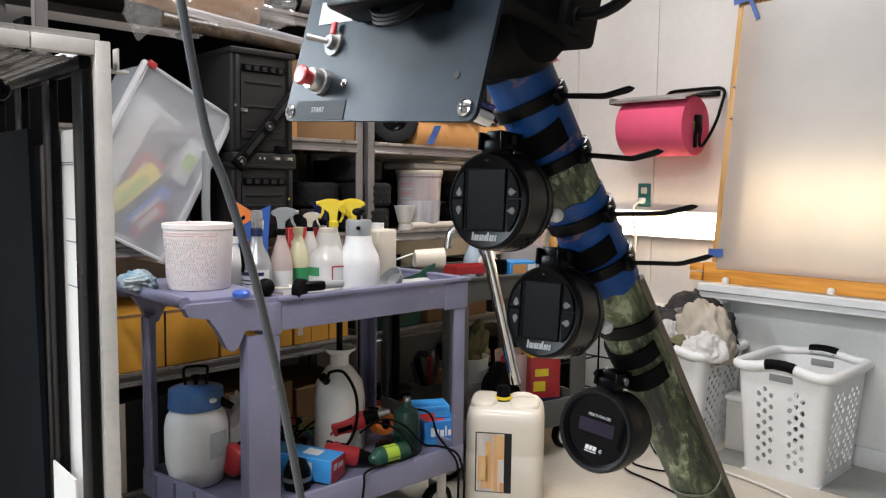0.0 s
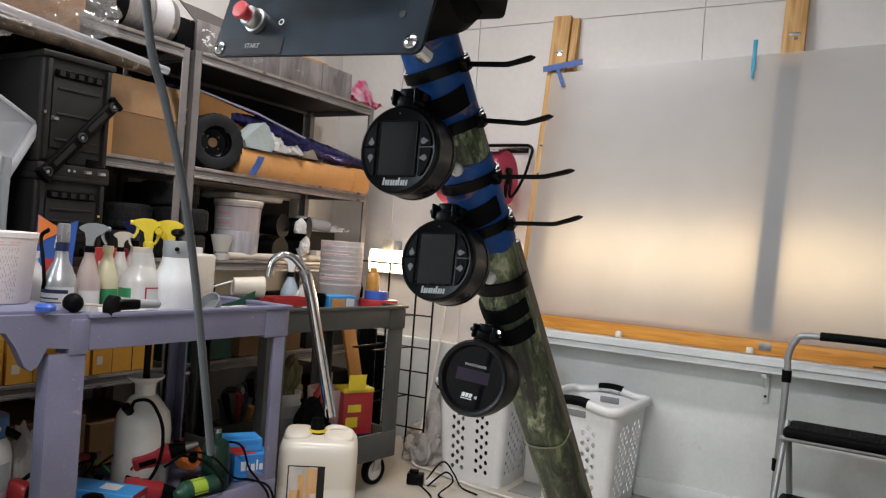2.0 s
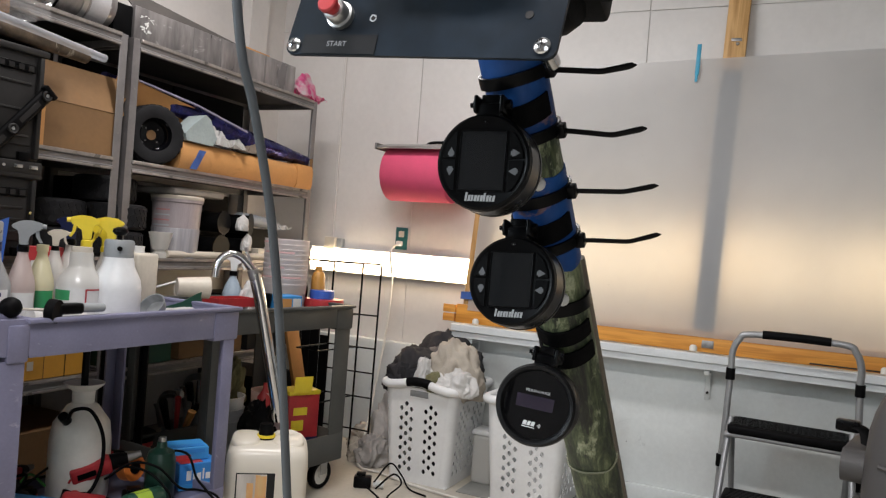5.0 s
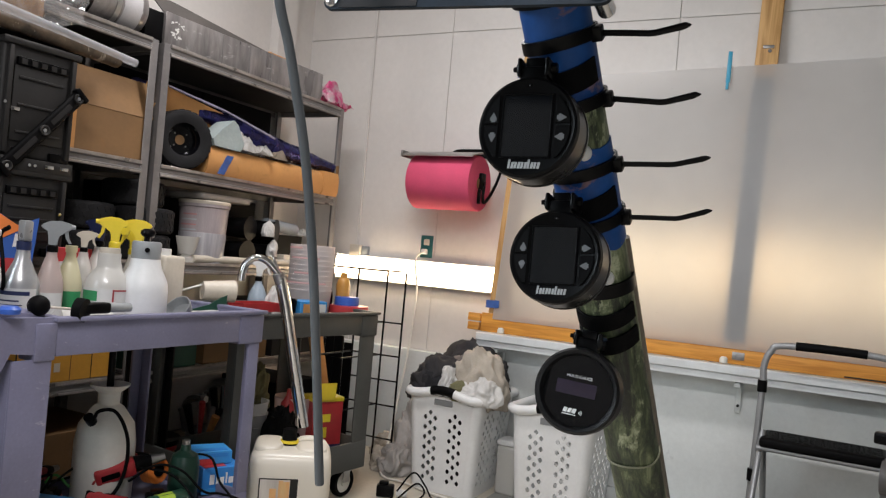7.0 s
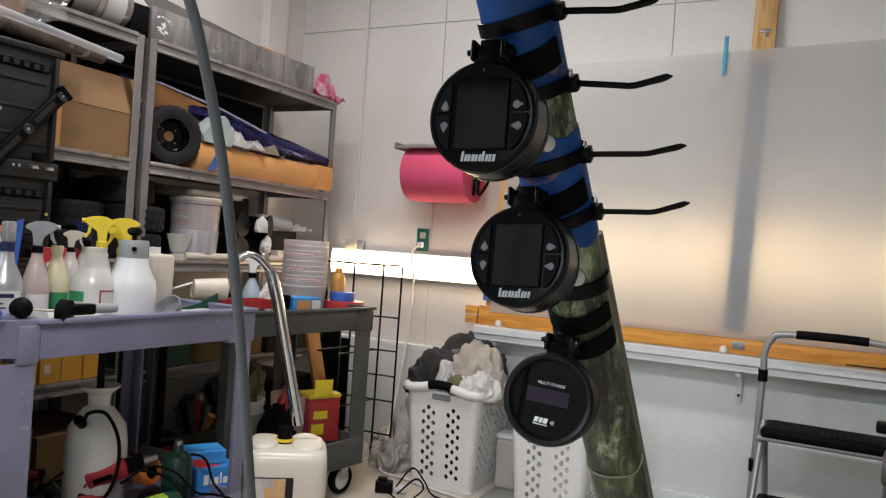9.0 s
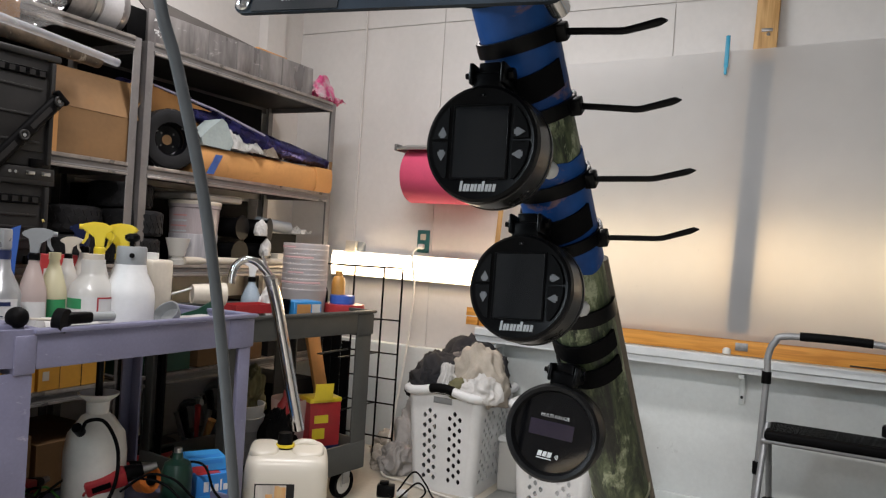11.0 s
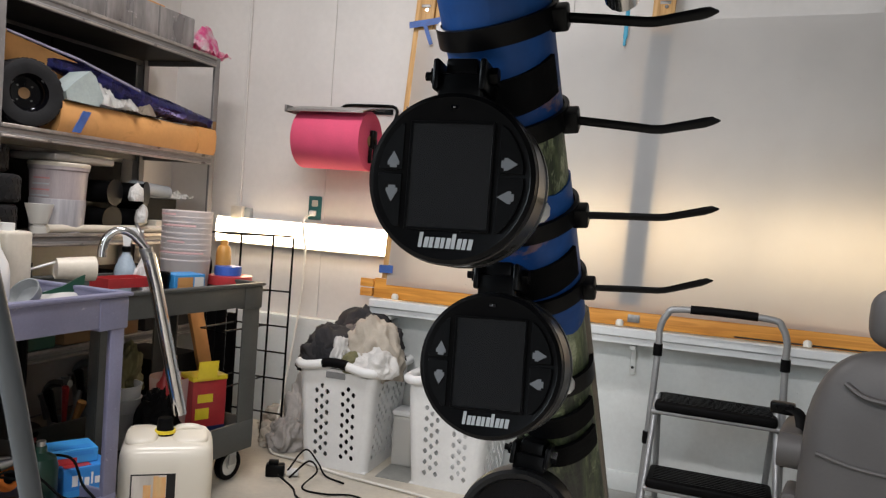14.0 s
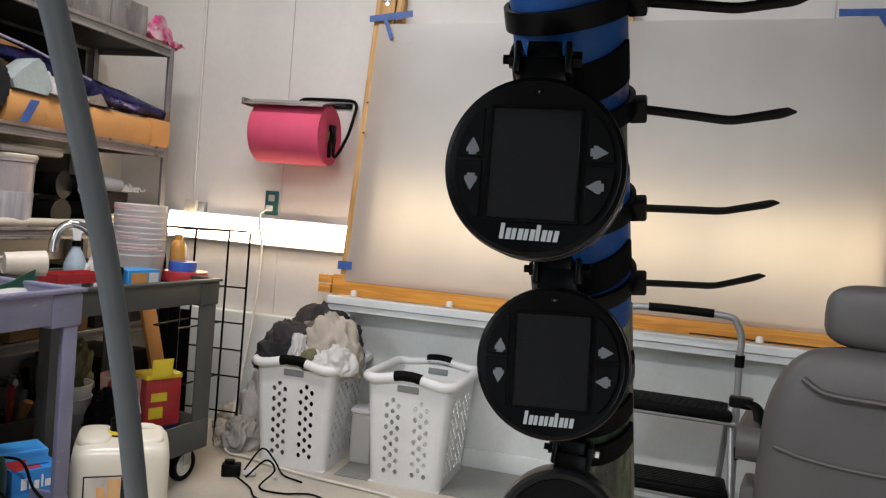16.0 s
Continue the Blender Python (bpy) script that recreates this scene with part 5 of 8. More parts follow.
def trigger(parent, z, material, face, kind=0, k=1.0):
    """A spray head; face turns its nozzle round z."""
    m = pose(0, 0, z, 0, 0, face) @ Matrix.Scale(k, 4)
    if k == 0:
        part("cap", lathe(B(), [(0.0, 0), (0.018, 0), (0.018, 0.022), (0, 0.022)], 18), material, parent, m=pose(0, 0, z))
        return
    part("cap", lathe(B(), [(0.0, 0), (0.017, 0), (0.017, 0.018), (0.013, 0.022), (0, 0.022)], 18), M_BLACK if kind == 0 else material, parent, m=m)
    bm = B()
    prism(bm, [(-0.012, 0.020), (0.013, 0.020), (0.014, 0.052), (0.032, 0.066), (0.048, 0.070), (0.050, 0.090), (0.020, 0.098), (-0.010, 0.096), (-0.034, 0.084), (-0.036, 0.074), (-0.014, 0.066)], -0.011, 0.011)
    bmesh.ops.bevel(bm, geom=list(bm.edges), offset=0.003, segments=2, affect="EDGES")
    hd = part("spray_head", bm, material, parent, m=m)
    bm = B()
    prism(bm, [(0.030, 0.068), (0.040, 0.070), (0.043, 0.048), (0.052, 0.030), (0.045, 0.028), (0.034, 0.046)], -0.006, 0.006)
    part("lever", bm, material, hd)
    part("nozzle", cyl(B(), (0.048, 0, 0.081), (0.060, 0, 0.081), 0.008, 0.007, seg=12), material, hd)


def spray_bottle(m, body, head, r, hb, face, label, wrap=None, kind=0, sx=1.0, k=1.0):
    ob = thing("spray_bottle", m, label, "spray bottle", "spray bottles on the cart")
    part("body", lathe(B(), [(0, 0), (r * 0.92, 0), (r, 0.008), (r, hb * 0.50), (r * 0.96, hb * 0.60), (r * 0.62, hb * 0.82), (0.016, hb * 0.94), (0.015, hb), (0, hb)], 24, sx=sx), body, ob)
    if wrap:
        label_wrap(ob, r, hb * 0.12, hb * 0.45, -150, 30, wrap)
    trigger(ob, hb, head, face, kind, k)
    return ob


ROOM = AT_TOP
TR = 0.772
spray_bottle(at(-2.15, 1.445, TR), M_BROWNISH, M_GREY_PL, 0.040, 0.225, 51, "cloudy pinkish spray bottle with grey trigger head", M_PAPER)
spray_bottle(at(-2.20, 1.550, TR), M_PALE_YELLOW, M_PALE_YELLOW, 0.040, 0.225, 100, "bottle of pale yellow liquid with plain cap", M_GREEN_LAB, k=0)
spray_bottle(at(-2.27, 1.650, TR), M_SOLVENT, M_CREAM, 0.040, 0.225, 51, "clear spray bottle with small beige trigger head", k=0.75)
spray_bottle(at(-2.29, 1.725, TR), M_SOLVENT, M_NAVY, 0.042, 0.245, 190, "white spray bottle with navy trigger head")
spray_bottle(at(-2.14, 1.665, TR), M_SOLVENT, M_YELLOW, 0.040, 0.248, 231, "clear spray bottle with bright yellow trigger head", kind=1, k=1.06)
spray_bottle(at(-2.15, 1.775, TR), M_SOLVENT, M_YELLOW, 0.040, 0.248, 222, "clear spray bottle with bright yellow trigger head", kind=1, k=1.06)
spray_bottle(at(-2.24, 1.830, TR), M_SOLVENT, M_YELLOW, 0.040, 0.226, 235, "clear spray bottle with bright yellow trigger head, half hidden", kind=1)
spray_bottle(at(-2.20, 1.285, TR), M_SOLVENT, M_WHITE, 0.052, 0.200, 20, "cloudy white bottle with plain cap", k=0)

# silver dressing bottle with long neck
ob = thing("spray_bottle", at(-2.09, 1.310, TR) @ Matrix.Diagonal((0.90, 0.90, 1.15, 1)), "silver-grey bottle with navy collar, black hose and white label", "spray bottle", "spray bottles on the cart")
part("body", lathe(B(), [(0, 0), (0.052, 0), (0.056, 0.006), (0.056, 0.115), (0.050, 0.130), (0.024, 0.175), (0.020, 0.20), (0, 0.20)], 24), M_SILVER_PL, ob)
wrap = label_wrap(ob, 0.056, 0.045, 0.105, -140, 20, M_PAPER)
for k, (z, h0) in enumerate(((0.088, 0.010), (0.072, 0.004), (0.062, 0.003), (0.054, 0.003))):
    label_wrap(wrap, 0.0568, z, z + h0, -125, -125 + (120, 90, 100, 60)[k], M_NAVY, "print_bar")
part("collar", cyl(B(), (0, 0, 0.20), (0, 0, 0.222), 0.022, seg=20), M_NAVY, ob)
part("head", box(B(), (-0.016, -0.016, 0.222), (0.020, 0.016, 0.275), 0.006), M_SILVER_PL, ob)
part("hose", tube(B(), curve([(-0.02, -0.04, 0.255), (-0.045, -0.05, 0.235), (-0.015, -0.058, 0.18), (0.004, -0.060, 0.12), (0.0, -0.060, 0.10)], 6), 0.006, 8), M_BLACK_MATT, ob)

# gallon jug with a green label
ob = thing("chemical_jug", at(-2.03, 1.558, TR, 20) @ Matrix.Diagonal((0.86, 0.86, 0.90, 1)), "cloudy one-gallon jug with green and red-framed label", "jug")
part("body", lathe(B(), [(0, 0), (0.072, 0), (0.078, 0.008), (0.078, 0.14), (0.070, 0.175), (0.045, 0.205), (0.040, 0.215), (0.040, 0.262), (0, 0.262)], 28), M_SOLVENT, ob)
wr = label_wrap(ob, 0.078, 0.05, 0.140, -140, 10, M_PAPER)
label_wrap(wr, 0.0788, 0.098, 0.132, -136, -82, M_GREEN_LAB, "print_bar")
label_wrap(wr, 0.0788, 0.070, 0.076, -90, -50, M_GREEN_LAB, "print_bar")
label_wrap(wr, 0.0788, 0.133, 0.138, -45, 8, M_RED, "print_bar")
label_wrap(wr, 0.0788, 0.052, 0.133, -45, -41, M_RED, "print_bar")
part("cap", cyl(B(), (0, 0, 0.262), (0, 0, 0.280), 0.036, seg=20), M_CREAM, ob)


def pump_sprayer(m, r, hb, cap, label, name="pump_sprayer"):
    ob = thing(name, m, label, "pump sprayer", "pump sprayers")
    prof = [(0, 0), (r * 0.94, 0), (r, 0.01), (r, hb * 0.55), (r * 0.94, hb * 0.68), (r * 0.66, hb * 0.88), (r * 0.60, hb), (0, hb)]
    if name == "tank_sprayer":
        prof = [(0, 0), (r * 0.74, 0), (r * 0.82, 0.008), (r * 0.97, hb * 0.25), (r, hb * 0.45), (r, hb * 0.70), (r * 0.93, hb * 0.82), (r * 0.80, hb * 0.89), (r * 0.76, hb), (0, hb)]
    part("tank", lathe(B(), prof, 32), M_WHITE, ob)
    part("collar", lathe(B(), [(r * 0.60, 0), (r * 0.60, 0.055), (r * 0.55, 0.062), (0, 0.062)], 24, pose(0, 0, hb - 0.004)), cap, ob)
    pk = part("pump_knob", lathe(B(), [(0.008, 0), (0.008, 0.014), (0.018, 0.018), (0.024, 0.026), (0.022, 0.036), (0.012, 0.042), (0, 0.043)], 18, pose(0, 0, hb + 0.058)), M_BLACK, ob)
    part("valve", cyl(B(), (0, -r * 0.58, hb + 0.030), (0, -r * 0.58 - 0.012, hb + 0.030), 0.008, seg=12), M_BLACK, ob)
    return ob


pump_sprayer(at(-1.975, 1.652, TR, 50) @ Matrix.Diagonal((1, 1, 0.96, 1)), 0.076, 0.235, M_GREY_PL, "white plastic hand pump sprayer with grey collar and black knob")
ob = thing("canister", at(-2.11, 1.862, TR), "tall cream plastic canister with white cap", "canister")
part("body", box(B(), (-0.05, -0.05, 0), (0.05, 0.05, 0.235), 0.012, 3), M_CREAM, ob)
part("cap", cyl(B(), (0.0, -0.01, 0.235), (0.0, -0.01, 0.258), 0.025, seg=18), M_WHITE, ob)

# buffing tool on the tray's rim
ob = thing("polishing_tool", CART @ pose(-0.031, 0.018, 0.862) @ Matrix.Scale(0.82, 4), "black ball and disc polishing tool with grey handle", "tool")
part("ball", ball(B(), (0.0, 0.02, 0.022), 0.031, 3), M_BLACK_MATT, ob)
part("shaft", cyl(B(), (0.02, 0.015, 0.018), (0.12, 0.0, 0.010), 0.004, seg=8), M_CREAM, ob)
part("disc", cyl(B(), (0.105, -0.006, 0.012), (0.118, -0.030, 0.010), 0.036, seg=28), M_BLACK_MATT, ob)
part("body", box(B(), (0.125, -0.028, -0.002), (0.215, 0.012, 0.032), 0.010, 3), M_BLACK, ob)
part("handle", cyl(B(), (0.205, -0.008, 0.016), (0.295, -0.008, 0.014), 0.016, 0.014, seg=14), M_GREY_PL, ob)
ob = solid("pipe_offcut", tube(B(), [(0, 0, 0.035), (0.15, 0.05, 0.032)], [0.038, 0.030], 18), M_SOLVENT, at(-1.985, 1.36, TR, 60), "short white plastic pipe lying on the tray", "pipe")
solid("bottle_cap", lathe(B(), [(0, 0), (0.026, 0), (0.028, 0.012), (0.020, 0.02), (0, 0.02)], 16), M_BLUE, AT_END @ pose(-1.93, 1.16, 0.834), "blue plastic bottle cap lying on the cart", "cap")

# printed pink tub with rim
ob = thing("plastic_tub", AT_END @ pose(-2.205, 1.162, 0.834), "white plastic tub printed in pale pink with rows of figures", "tub")
part("tub_wall", lathe(B(), [(0, 0), (0.097, 0), (0.101, 0.005), (0.112, 0.205), (0.113, 0.212), (0.108, 0.212), (0.097, 0.01), (0, 0.01)], 44), M_TUB_PINK, ob)
part("rim", lathe(B(), [(0.1125, 0.196), (0.1142, 0.197), (0.1148, 0.212), (0.112, 0.214), (0.1085, 0.212), (0.1085, 0.197)], 44), M_TUB_PINK, ob)
M_FIG = mat("blue_grey_print", (0.52, 0.57, 0.62), 0.6, bump=0)
M_FIGR = mat("red_print", (0.62, 0.26, 0.26), 0.6, bump=0)
M_FIGP = mat("pale_red_print", (0.80, 0.50, 0.50), 0.6, bump=0)
random.seed(5)


def tub_marks(z0, z1, rows, cols, w, h_, chance, material, name):
    """Rows of small printed dashes that follow the tub's taper."""
    bm = B()
    for i in range(rows):
        z = z0 + (z1 - z0) * i / max(1, rows - 1)
        for c in range(cols):
            if random.random() < chance:
                m = pose(0, 0, 0, 0, 0, -185 + 190 * c / cols + 2 * (i % 2)) @ pose(0.1012 + 0.0535 * z, 0, z)
                box(bm, (-0.0004, -w / 2, -h_ / 2), (0.0005, w / 2, h_ / 2), m=m)
    fg = part(name, bm, material, ob)
    fg["kind"] = "stuff"


tub_marks(0.020, 0.160, 14, 44, 0.0022, 0.0070, 0.55, M_FIG, "printed_figure")
tub_marks(0.024, 0.164, 14, 44, 0.0020, 0.0060, 0.50, M_FIGP, "printed_figure")
tub_marks(0.176, 0.184, 2, 40, 0.0120, 0.0030, 0.75, M_FIGP, "print_row")


def rag(name, m, size, material, label, seed, flat=0.6, sub=5, amount=0.35):
    """Crumpled cloth: a lump drawn into soft rolls and creases."""
    bm = ball(B(), (0, 0, 0), 1.0, 5)
    sd = Vector((seed, seed * 0.7, -seed))
    for v in bm.verts:
        c = v.co.copy()
        warp = noise.noise_vector(c * 1.1 + sd) * 0.7
        big = noise.noise(c * 1.3 + sd)
        roll = (1 - abs(noise.noise(c * 1.9 + warp * 1.6 + sd))) ** 2
        crease = (1 - abs(noise.noise(Vector((c.x * 4.2, c.y * 1.8, c.z * 2.6)) + warp * 2.2 - sd))) ** 3
        v.co = c * (0.80 + amount * (1.1 * big + 0.85 * roll + 0.42 * crease - 0.6))
        v.co.z *= flat
        v.co = Vector((v.co.x * size[0], v.co.y * size[1], max(v.co.z * size[2], -0.3 * size[2])))
    lo = min(v.co.z for v in bm.verts)
    for v in bm.verts:
        v.co.z -= lo
    return solid(name, bm, material, m, label, "cloth", angle=120)


def garment(name, m, sx, sy, h, material, label, seed, turn=0.6, folds=3.2, deep=0.02, category="cloth"):
    """A dropped cloth: a sheet slumped into a mound, drawn into long folds, with a hem."""
    bm = B()
    n = 60
    sd = Vector((seed, -seed * 0.6, seed * 1.7))
    rows = []
    for i in range(n + 1):
        row = []
        for k in range(n + 1):
            u, v = 2 * i / n - 1, 2 * k / n - 1
            p = Vector((u, v, 0.0))
            r = (abs(u) ** 2.6 + abs(v) ** 2.6) ** (1 / 2.6)
            mound = max(0.0, 1 - min(1.0, r) ** 2) ** 0.65
            warp = noise.noise_vector(p * 0.9 + sd)
            a = turn + 1.3 * noise.noise(p * 0.7 - sd)
            ph = folds * (u * math.cos(a) + v * math.sin(a)) + 1.5 * warp.x
            ridge = 0.5 + 0.5 * math.cos(2 * ph)
            cross = 0.5 + 0.5 * math.cos(2.6 * (-u * math.sin(a) + v * math.cos(a)) * folds + 4.0 * warp.y)
            z = h * mound * (0.85 + 0.5 * noise.noise(p * 1.5 + sd)) + deep * (1.5 * ridge ** 2 + 0.7 * cross ** 2 - 0.6) + 0.012 * noise.noise(p * 7 + sd)
            edge = 1 + 0.22 * noise.noise(p * 1.3 - sd * 2)
            row.append(bm.verts.new((sx * (u * edge + 0.10 * warp.z), sy * (v * edge + 0.10 * warp.y), max(0.004, z))))
        rows.append(row)
    for i in range(n):
        for k in range(n):
            bm.faces.new((rows[i][k], rows[i + 1][k], rows[i + 1][k + 1], rows[i][k + 1]))
    bmesh.ops.solidify(bm, geom=list(bm.faces), thickness=0.004)
    return solid(name, bm, material, m, label, category, angle=100)


rag("plastic_bag", AT_END @ pose(-2.30, 1.00, 0.834), (0.09, 0.06, 0.07), mat("blue_white_bag", (0.62, 0.68, 0.70), 0.5, second=(0.10, 0.30, 0.42), scale=14, var=0.2), "crumpled white and blue plastic bag", 3.1)
ob = thing("supply_bag", at(-2.30, 1.415, TR + 0.012, 62, -6) @ Matrix.Diagonal((0.52, 1, 1.20, 1)), "blue and orange printed supply bag standing upright", "bag")
part("pouch", prism(B(), [(-0.10, 0), (0.10, 0), (0.115, 0.16), (0.135, 0.262), (0.02, 0.238), (-0.10, 0.272), (-0.105, 0.15)], -0.025, 0.025), mat("supply_bag_blue", (0.02, 0.10, 0.42), 0.35, var=0.1), ob)
part("printed_patch", prism(B(), [(-0.098, 0.19), (0.06, 0.232), (0.02, 0.238), (-0.098, 0.270)], -0.0275, -0.025), M_ORANGE, ob)
part("printed_patch", prism(B(), [(0.00, 0.18), (0.08, 0.185), (0.085, 0.215), (0.01, 0.215)], -0.0275, -0.0252), M_PAPER, ob)
part("printed_patch", prism(B(), [(-0.06, 0.10), (0.07, 0.10), (0.08, 0.15), (-0.06, 0.15)], -0.0275, -0.0252), M_RED, ob)
# right end of the violet cart
ob = thing("plastic_cup", at(-2.06, 2.00, 0.845, 60), "cream plastic cup lying on its side with a stick", "cup")
part("cup_wall", lathe(B(), [(0.034, 0), (0.042, 0.12), (0.038, 0.12), (0.030, 0.004), (0, 0.004)], 24, pose(0, 0, 0.042, 0, 90, 0)), M_CREAM, ob)
part("stick", cyl(B(), (-0.18, 0.02, 0.0), (0.05, 0.02, 0.075), 0.004, seg=8), M_WHITE, ob)
solid("folded_card", prism(B(), [(-0.08, 0.0), (0.07, 0.0), (0.075, 0.055), (0.05, 0.045), (0.0, 0.02)], -0.002, 0.002), M_GREEN, at(-1.93, 1.90, 0.828, 76), "dark green card folded on the tray", "card")
solid("lid", lathe(B(), [(0, 0), (0.06, 0), (0.065, 0.012), (0.045, 0.028), (0, 0.034)], 24), M_SOLVENT, at(-1.95, 1.915, 0.80), "white domed plastic lid on the tray", "lid")
solid("pan", lathe(B(), [(0, 0), (0.04, 0), (0.05, 0.03), (0.046, 0.03), (0.037, 0.004), (0, 0.004)], 24), M_GREY_PL, at(-1.95, 1.80, 0.82, 0, 50), "small grey plastic pan on the tray", "pan")

# jug with a chrome suction tube on the floor beside the cart
SWELL = Matrix.Diagonal((1.11, 1.11, 0.965, 1))
JUG = AT_JUG @ pose(-1.640, 2.005, 0, 0, 0, 36) @ SWELL
ob = thing("liquid_jug", JUG, "large milky plastic jug half full of pale liquid with orange label", "jug")
bm = B()
prof = [(0.0, 0.94), (0.012, 1.0), (0.20, 1.0), (0.205, 0.99), (0.21, 1.0), (0.30, 1.0), (0.335, 0.985), (0.355, 0.95), (0.368, 0.88), (0.376, 0.72), (0.378, 0.30)]
rings = []
for z, f in prof:
    row = []
    for k in range(40):
        a = 2 * math.pi * k / 40
        c, s_ = math.cos(a), math.sin(a)
        e = 0.32
        row.append(bm.verts.new((0.128 * f * math.copysign(abs(c) ** e, c), 0.118 * f * math.copysign(abs(s_) ** e, s_), z)))
    rings.append(row)
for a, b in zip(rings, rings[1:]):
    for k in range(40):
        bm.faces.new((a[k], a[(k + 1) % 40], b[(k + 1) % 40], b[k]))
bm.faces.new(rings[0])
bm.faces.new(rings[-1])
M_JUG = film_mat("cloudy_jug_plastic", (0.92, 0.87, 0.76), 0.25, clear=0.04, rough=0.3, gloss=0.06)
body = part("body", bm, M_JUG, ob, angle=50)
part("shoulder", cushion(B(), 0.045, 0.080, 0.022, pose(-0.072, 0, 0.372), 3.5, 12), M_JUG, ob, angle=70)
part("shoulder", cushion(B(), 0.050, 0.080, 0.020, pose(0.062, 0, 0.370), 3.5, 12), M_JUG, ob, angle=70)
part("grip", tube(B(), curve([(0.012, 0.02, 0.365), (0.03, 0.02, 0.392), (0.075, 0.02, 0.392), (0.095, 0.02, 0.370)], 5), 0.013, 10), M_JUG, ob, angle=60)
lb = part("label", box(B(), (-0.090, -0.1195, 0.06), (0.028, -0.1170, 0.290), 0.001, 1), M_DECK, ob, "orange and white printed label")
part("label_print", box(B(), (-0.086, -0.1205, 0.064), (0.004, -0.1193, 0.286)), mat("streaked_print", (0.66, 0.62, 0.56), 0.5, second=(0.44, 0.40, 0.36), scale=30, var=0.05, bump=0, stretch=(1, 1, 0.12)), lb)
M_LAB_OR = mat("orange_print", (0.72, 0.25, 0.03), 0.5, second=(0.70, 0.48, 0.22), scale=24, var=0.1, bump=0, stretch=(1, 1, 0.2))
for x0, x1, z0, z1 in ((-0.080, -0.046, 0.10, 0.20), (-0.056, -0.036, 0.075, 0.255), (-0.030, -0.016, 0.066, 0.284), (-0.018, 0.003, 0.19, 0.280), (-0.070, -0.060, 0.075, 0.11), (-0.010, 0.002, 0.066, 0.10)):
    part("label_streak", box(B(), (x0, -0.1212, z0), (x1, -0.1204, z1)), M_LAB_OR, lb)
part("cap", cyl(B(), (-0.01, 0.0, 0.376), (-0.012, 0.0, 0.435), 0.026, 0.020, seg=20), M_BLACK_MATT, ob)
part("cap_ring", cyl(B(), (-0.01, 0.0, 0.385), (-0.01, 0.0, 0.395), 0.029, seg=20), M_YELLOW, ob)
inv = (placed(0, 0, 0) @ pose(-1.640, 2.005, 0, 0, 0, 36) @ SWELL).inverted()
line = [Vector((0.066, 2.63, 0.42)), Vector((0.02, 2.61, 0.62)), Vector((-0.035, 2.585, 0.86)), Vector((-0.062, 2.58, 0.955))]
tb = part("suction_tube", tube(B(), [inv @ p for p in line], 0.0195, 14), M_CHROME, ob, "chrome suction tube", angle=60)
hook = [Vector(p) for p in ((-0.062, 2.58, 0.955), (-0.085, 2.575, 0.985), (-0.115, 2.572, 1.012), (-0.150, 2.570, 1.020), (-0.180, 2.568, 1.000), (-0.192, 2.566, 0.965), (-0.194, 2.565, 0.935))]
part("spout", tube(B(), [inv @ p for p in curve(hook, 4)], 0.0125, 12), M_CHROME, tb, angle=60)
part("collar", cyl(B(), inv @ Vector((-0.055, 2.581, 0.93)), inv @ Vector((-0.070, 2.578, 0.968)), 0.019, seg=14), M_STEEL_BRIGHT, tb)
part("lever_arm", cyl(B(), inv @ Vector((-0.058, 2.585, 0.95)), inv @ Vector((-0.100, 2.59, 1.045)), 0.005, seg=8), M_STEEL_BRIGHT, tb)

# lower tray of the violet cart
ROOM = AT_LOW
LOWER = AT_LOW @ pose(-1.858, 1.262, 0, 0, 0, 81)
LT = 0.173
ob = pump_sprayer(LOWER @ pose(-0.171, 0.325, LT, 0, 0, -22) @ Matrix.Scale(0.85, 4), 0.122, 0.33, mat("steel_blue_lid", (0.05, 0.13, 0.30), 0.4, var=0.08), "large white tank sprayer with steel-blue lid and wire handle", "tank_sprayer")
part("wire_handle", tube(B(), curve([(-0.04, 0.0, 0.39), (-0.045, 0.0, 0.45), (-0.02, 0.0, 0.462), (0.03, 0.0, 0.462), (0.045, 0.0, 0.45), (0.04, 0.0, 0.39)], 5), 0.006, 8), M_BLACK, ob)
part("lid_band", lathe(B(), [(0.095, 0.30), (0.108, 0.305), (0.104, 0.375), (0.06, 0.39), (0, 0.39)], 28), mat("lid_blue", (0.04, 0.12, 0.29), 0.45, var=0.08), ob, "steel-blue screw lid")
part("oval_badge", ball(B(), (0.066, -0.080, 0.345), 0.020, 2, (0.9, 0.7, 0.6)), M_WHITE, ob)
label_wrap(ob, 0.1235, 0.12, 0.22, -62, -22, M_FIG)
part("outlet", cyl(B(), (0.09, -0.03, 0.330), (0.140, -0.045, 0.305), 0.018, 0.014, seg=12), M_BLACK, ob)
ob = thing("tank_sprayer", at(-2.13, 1.685, LT), "white plastic tank sprayer with wide funnel neck and black hose", "pump sprayer", "pump sprayers")
part("tank", lathe(B(), [(0, 0), (0.088, 0), (0.096, 0.012), (0.097, 0.20), (0.088, 0.26), (0.050, 0.315), (0.034, 0.325), (0.036, 0.365), (0.062, 0.385), (0.064, 0.392), (0.058, 0.392), (0.03, 0.37), (0, 0.365)], 30), M_MILKY, ob)
part("pump_rod", cyl(B(), (0.0, 0, 0.37), (0.0, 0.0, 0.55), 0.012, seg=12), M_BLACK, ob)
part("outlet", cyl(B(), (0.015, -0.065, 0.27), (0.030, -0.100, 0.300), 0.016, seg=12), M_BLACK, ob)
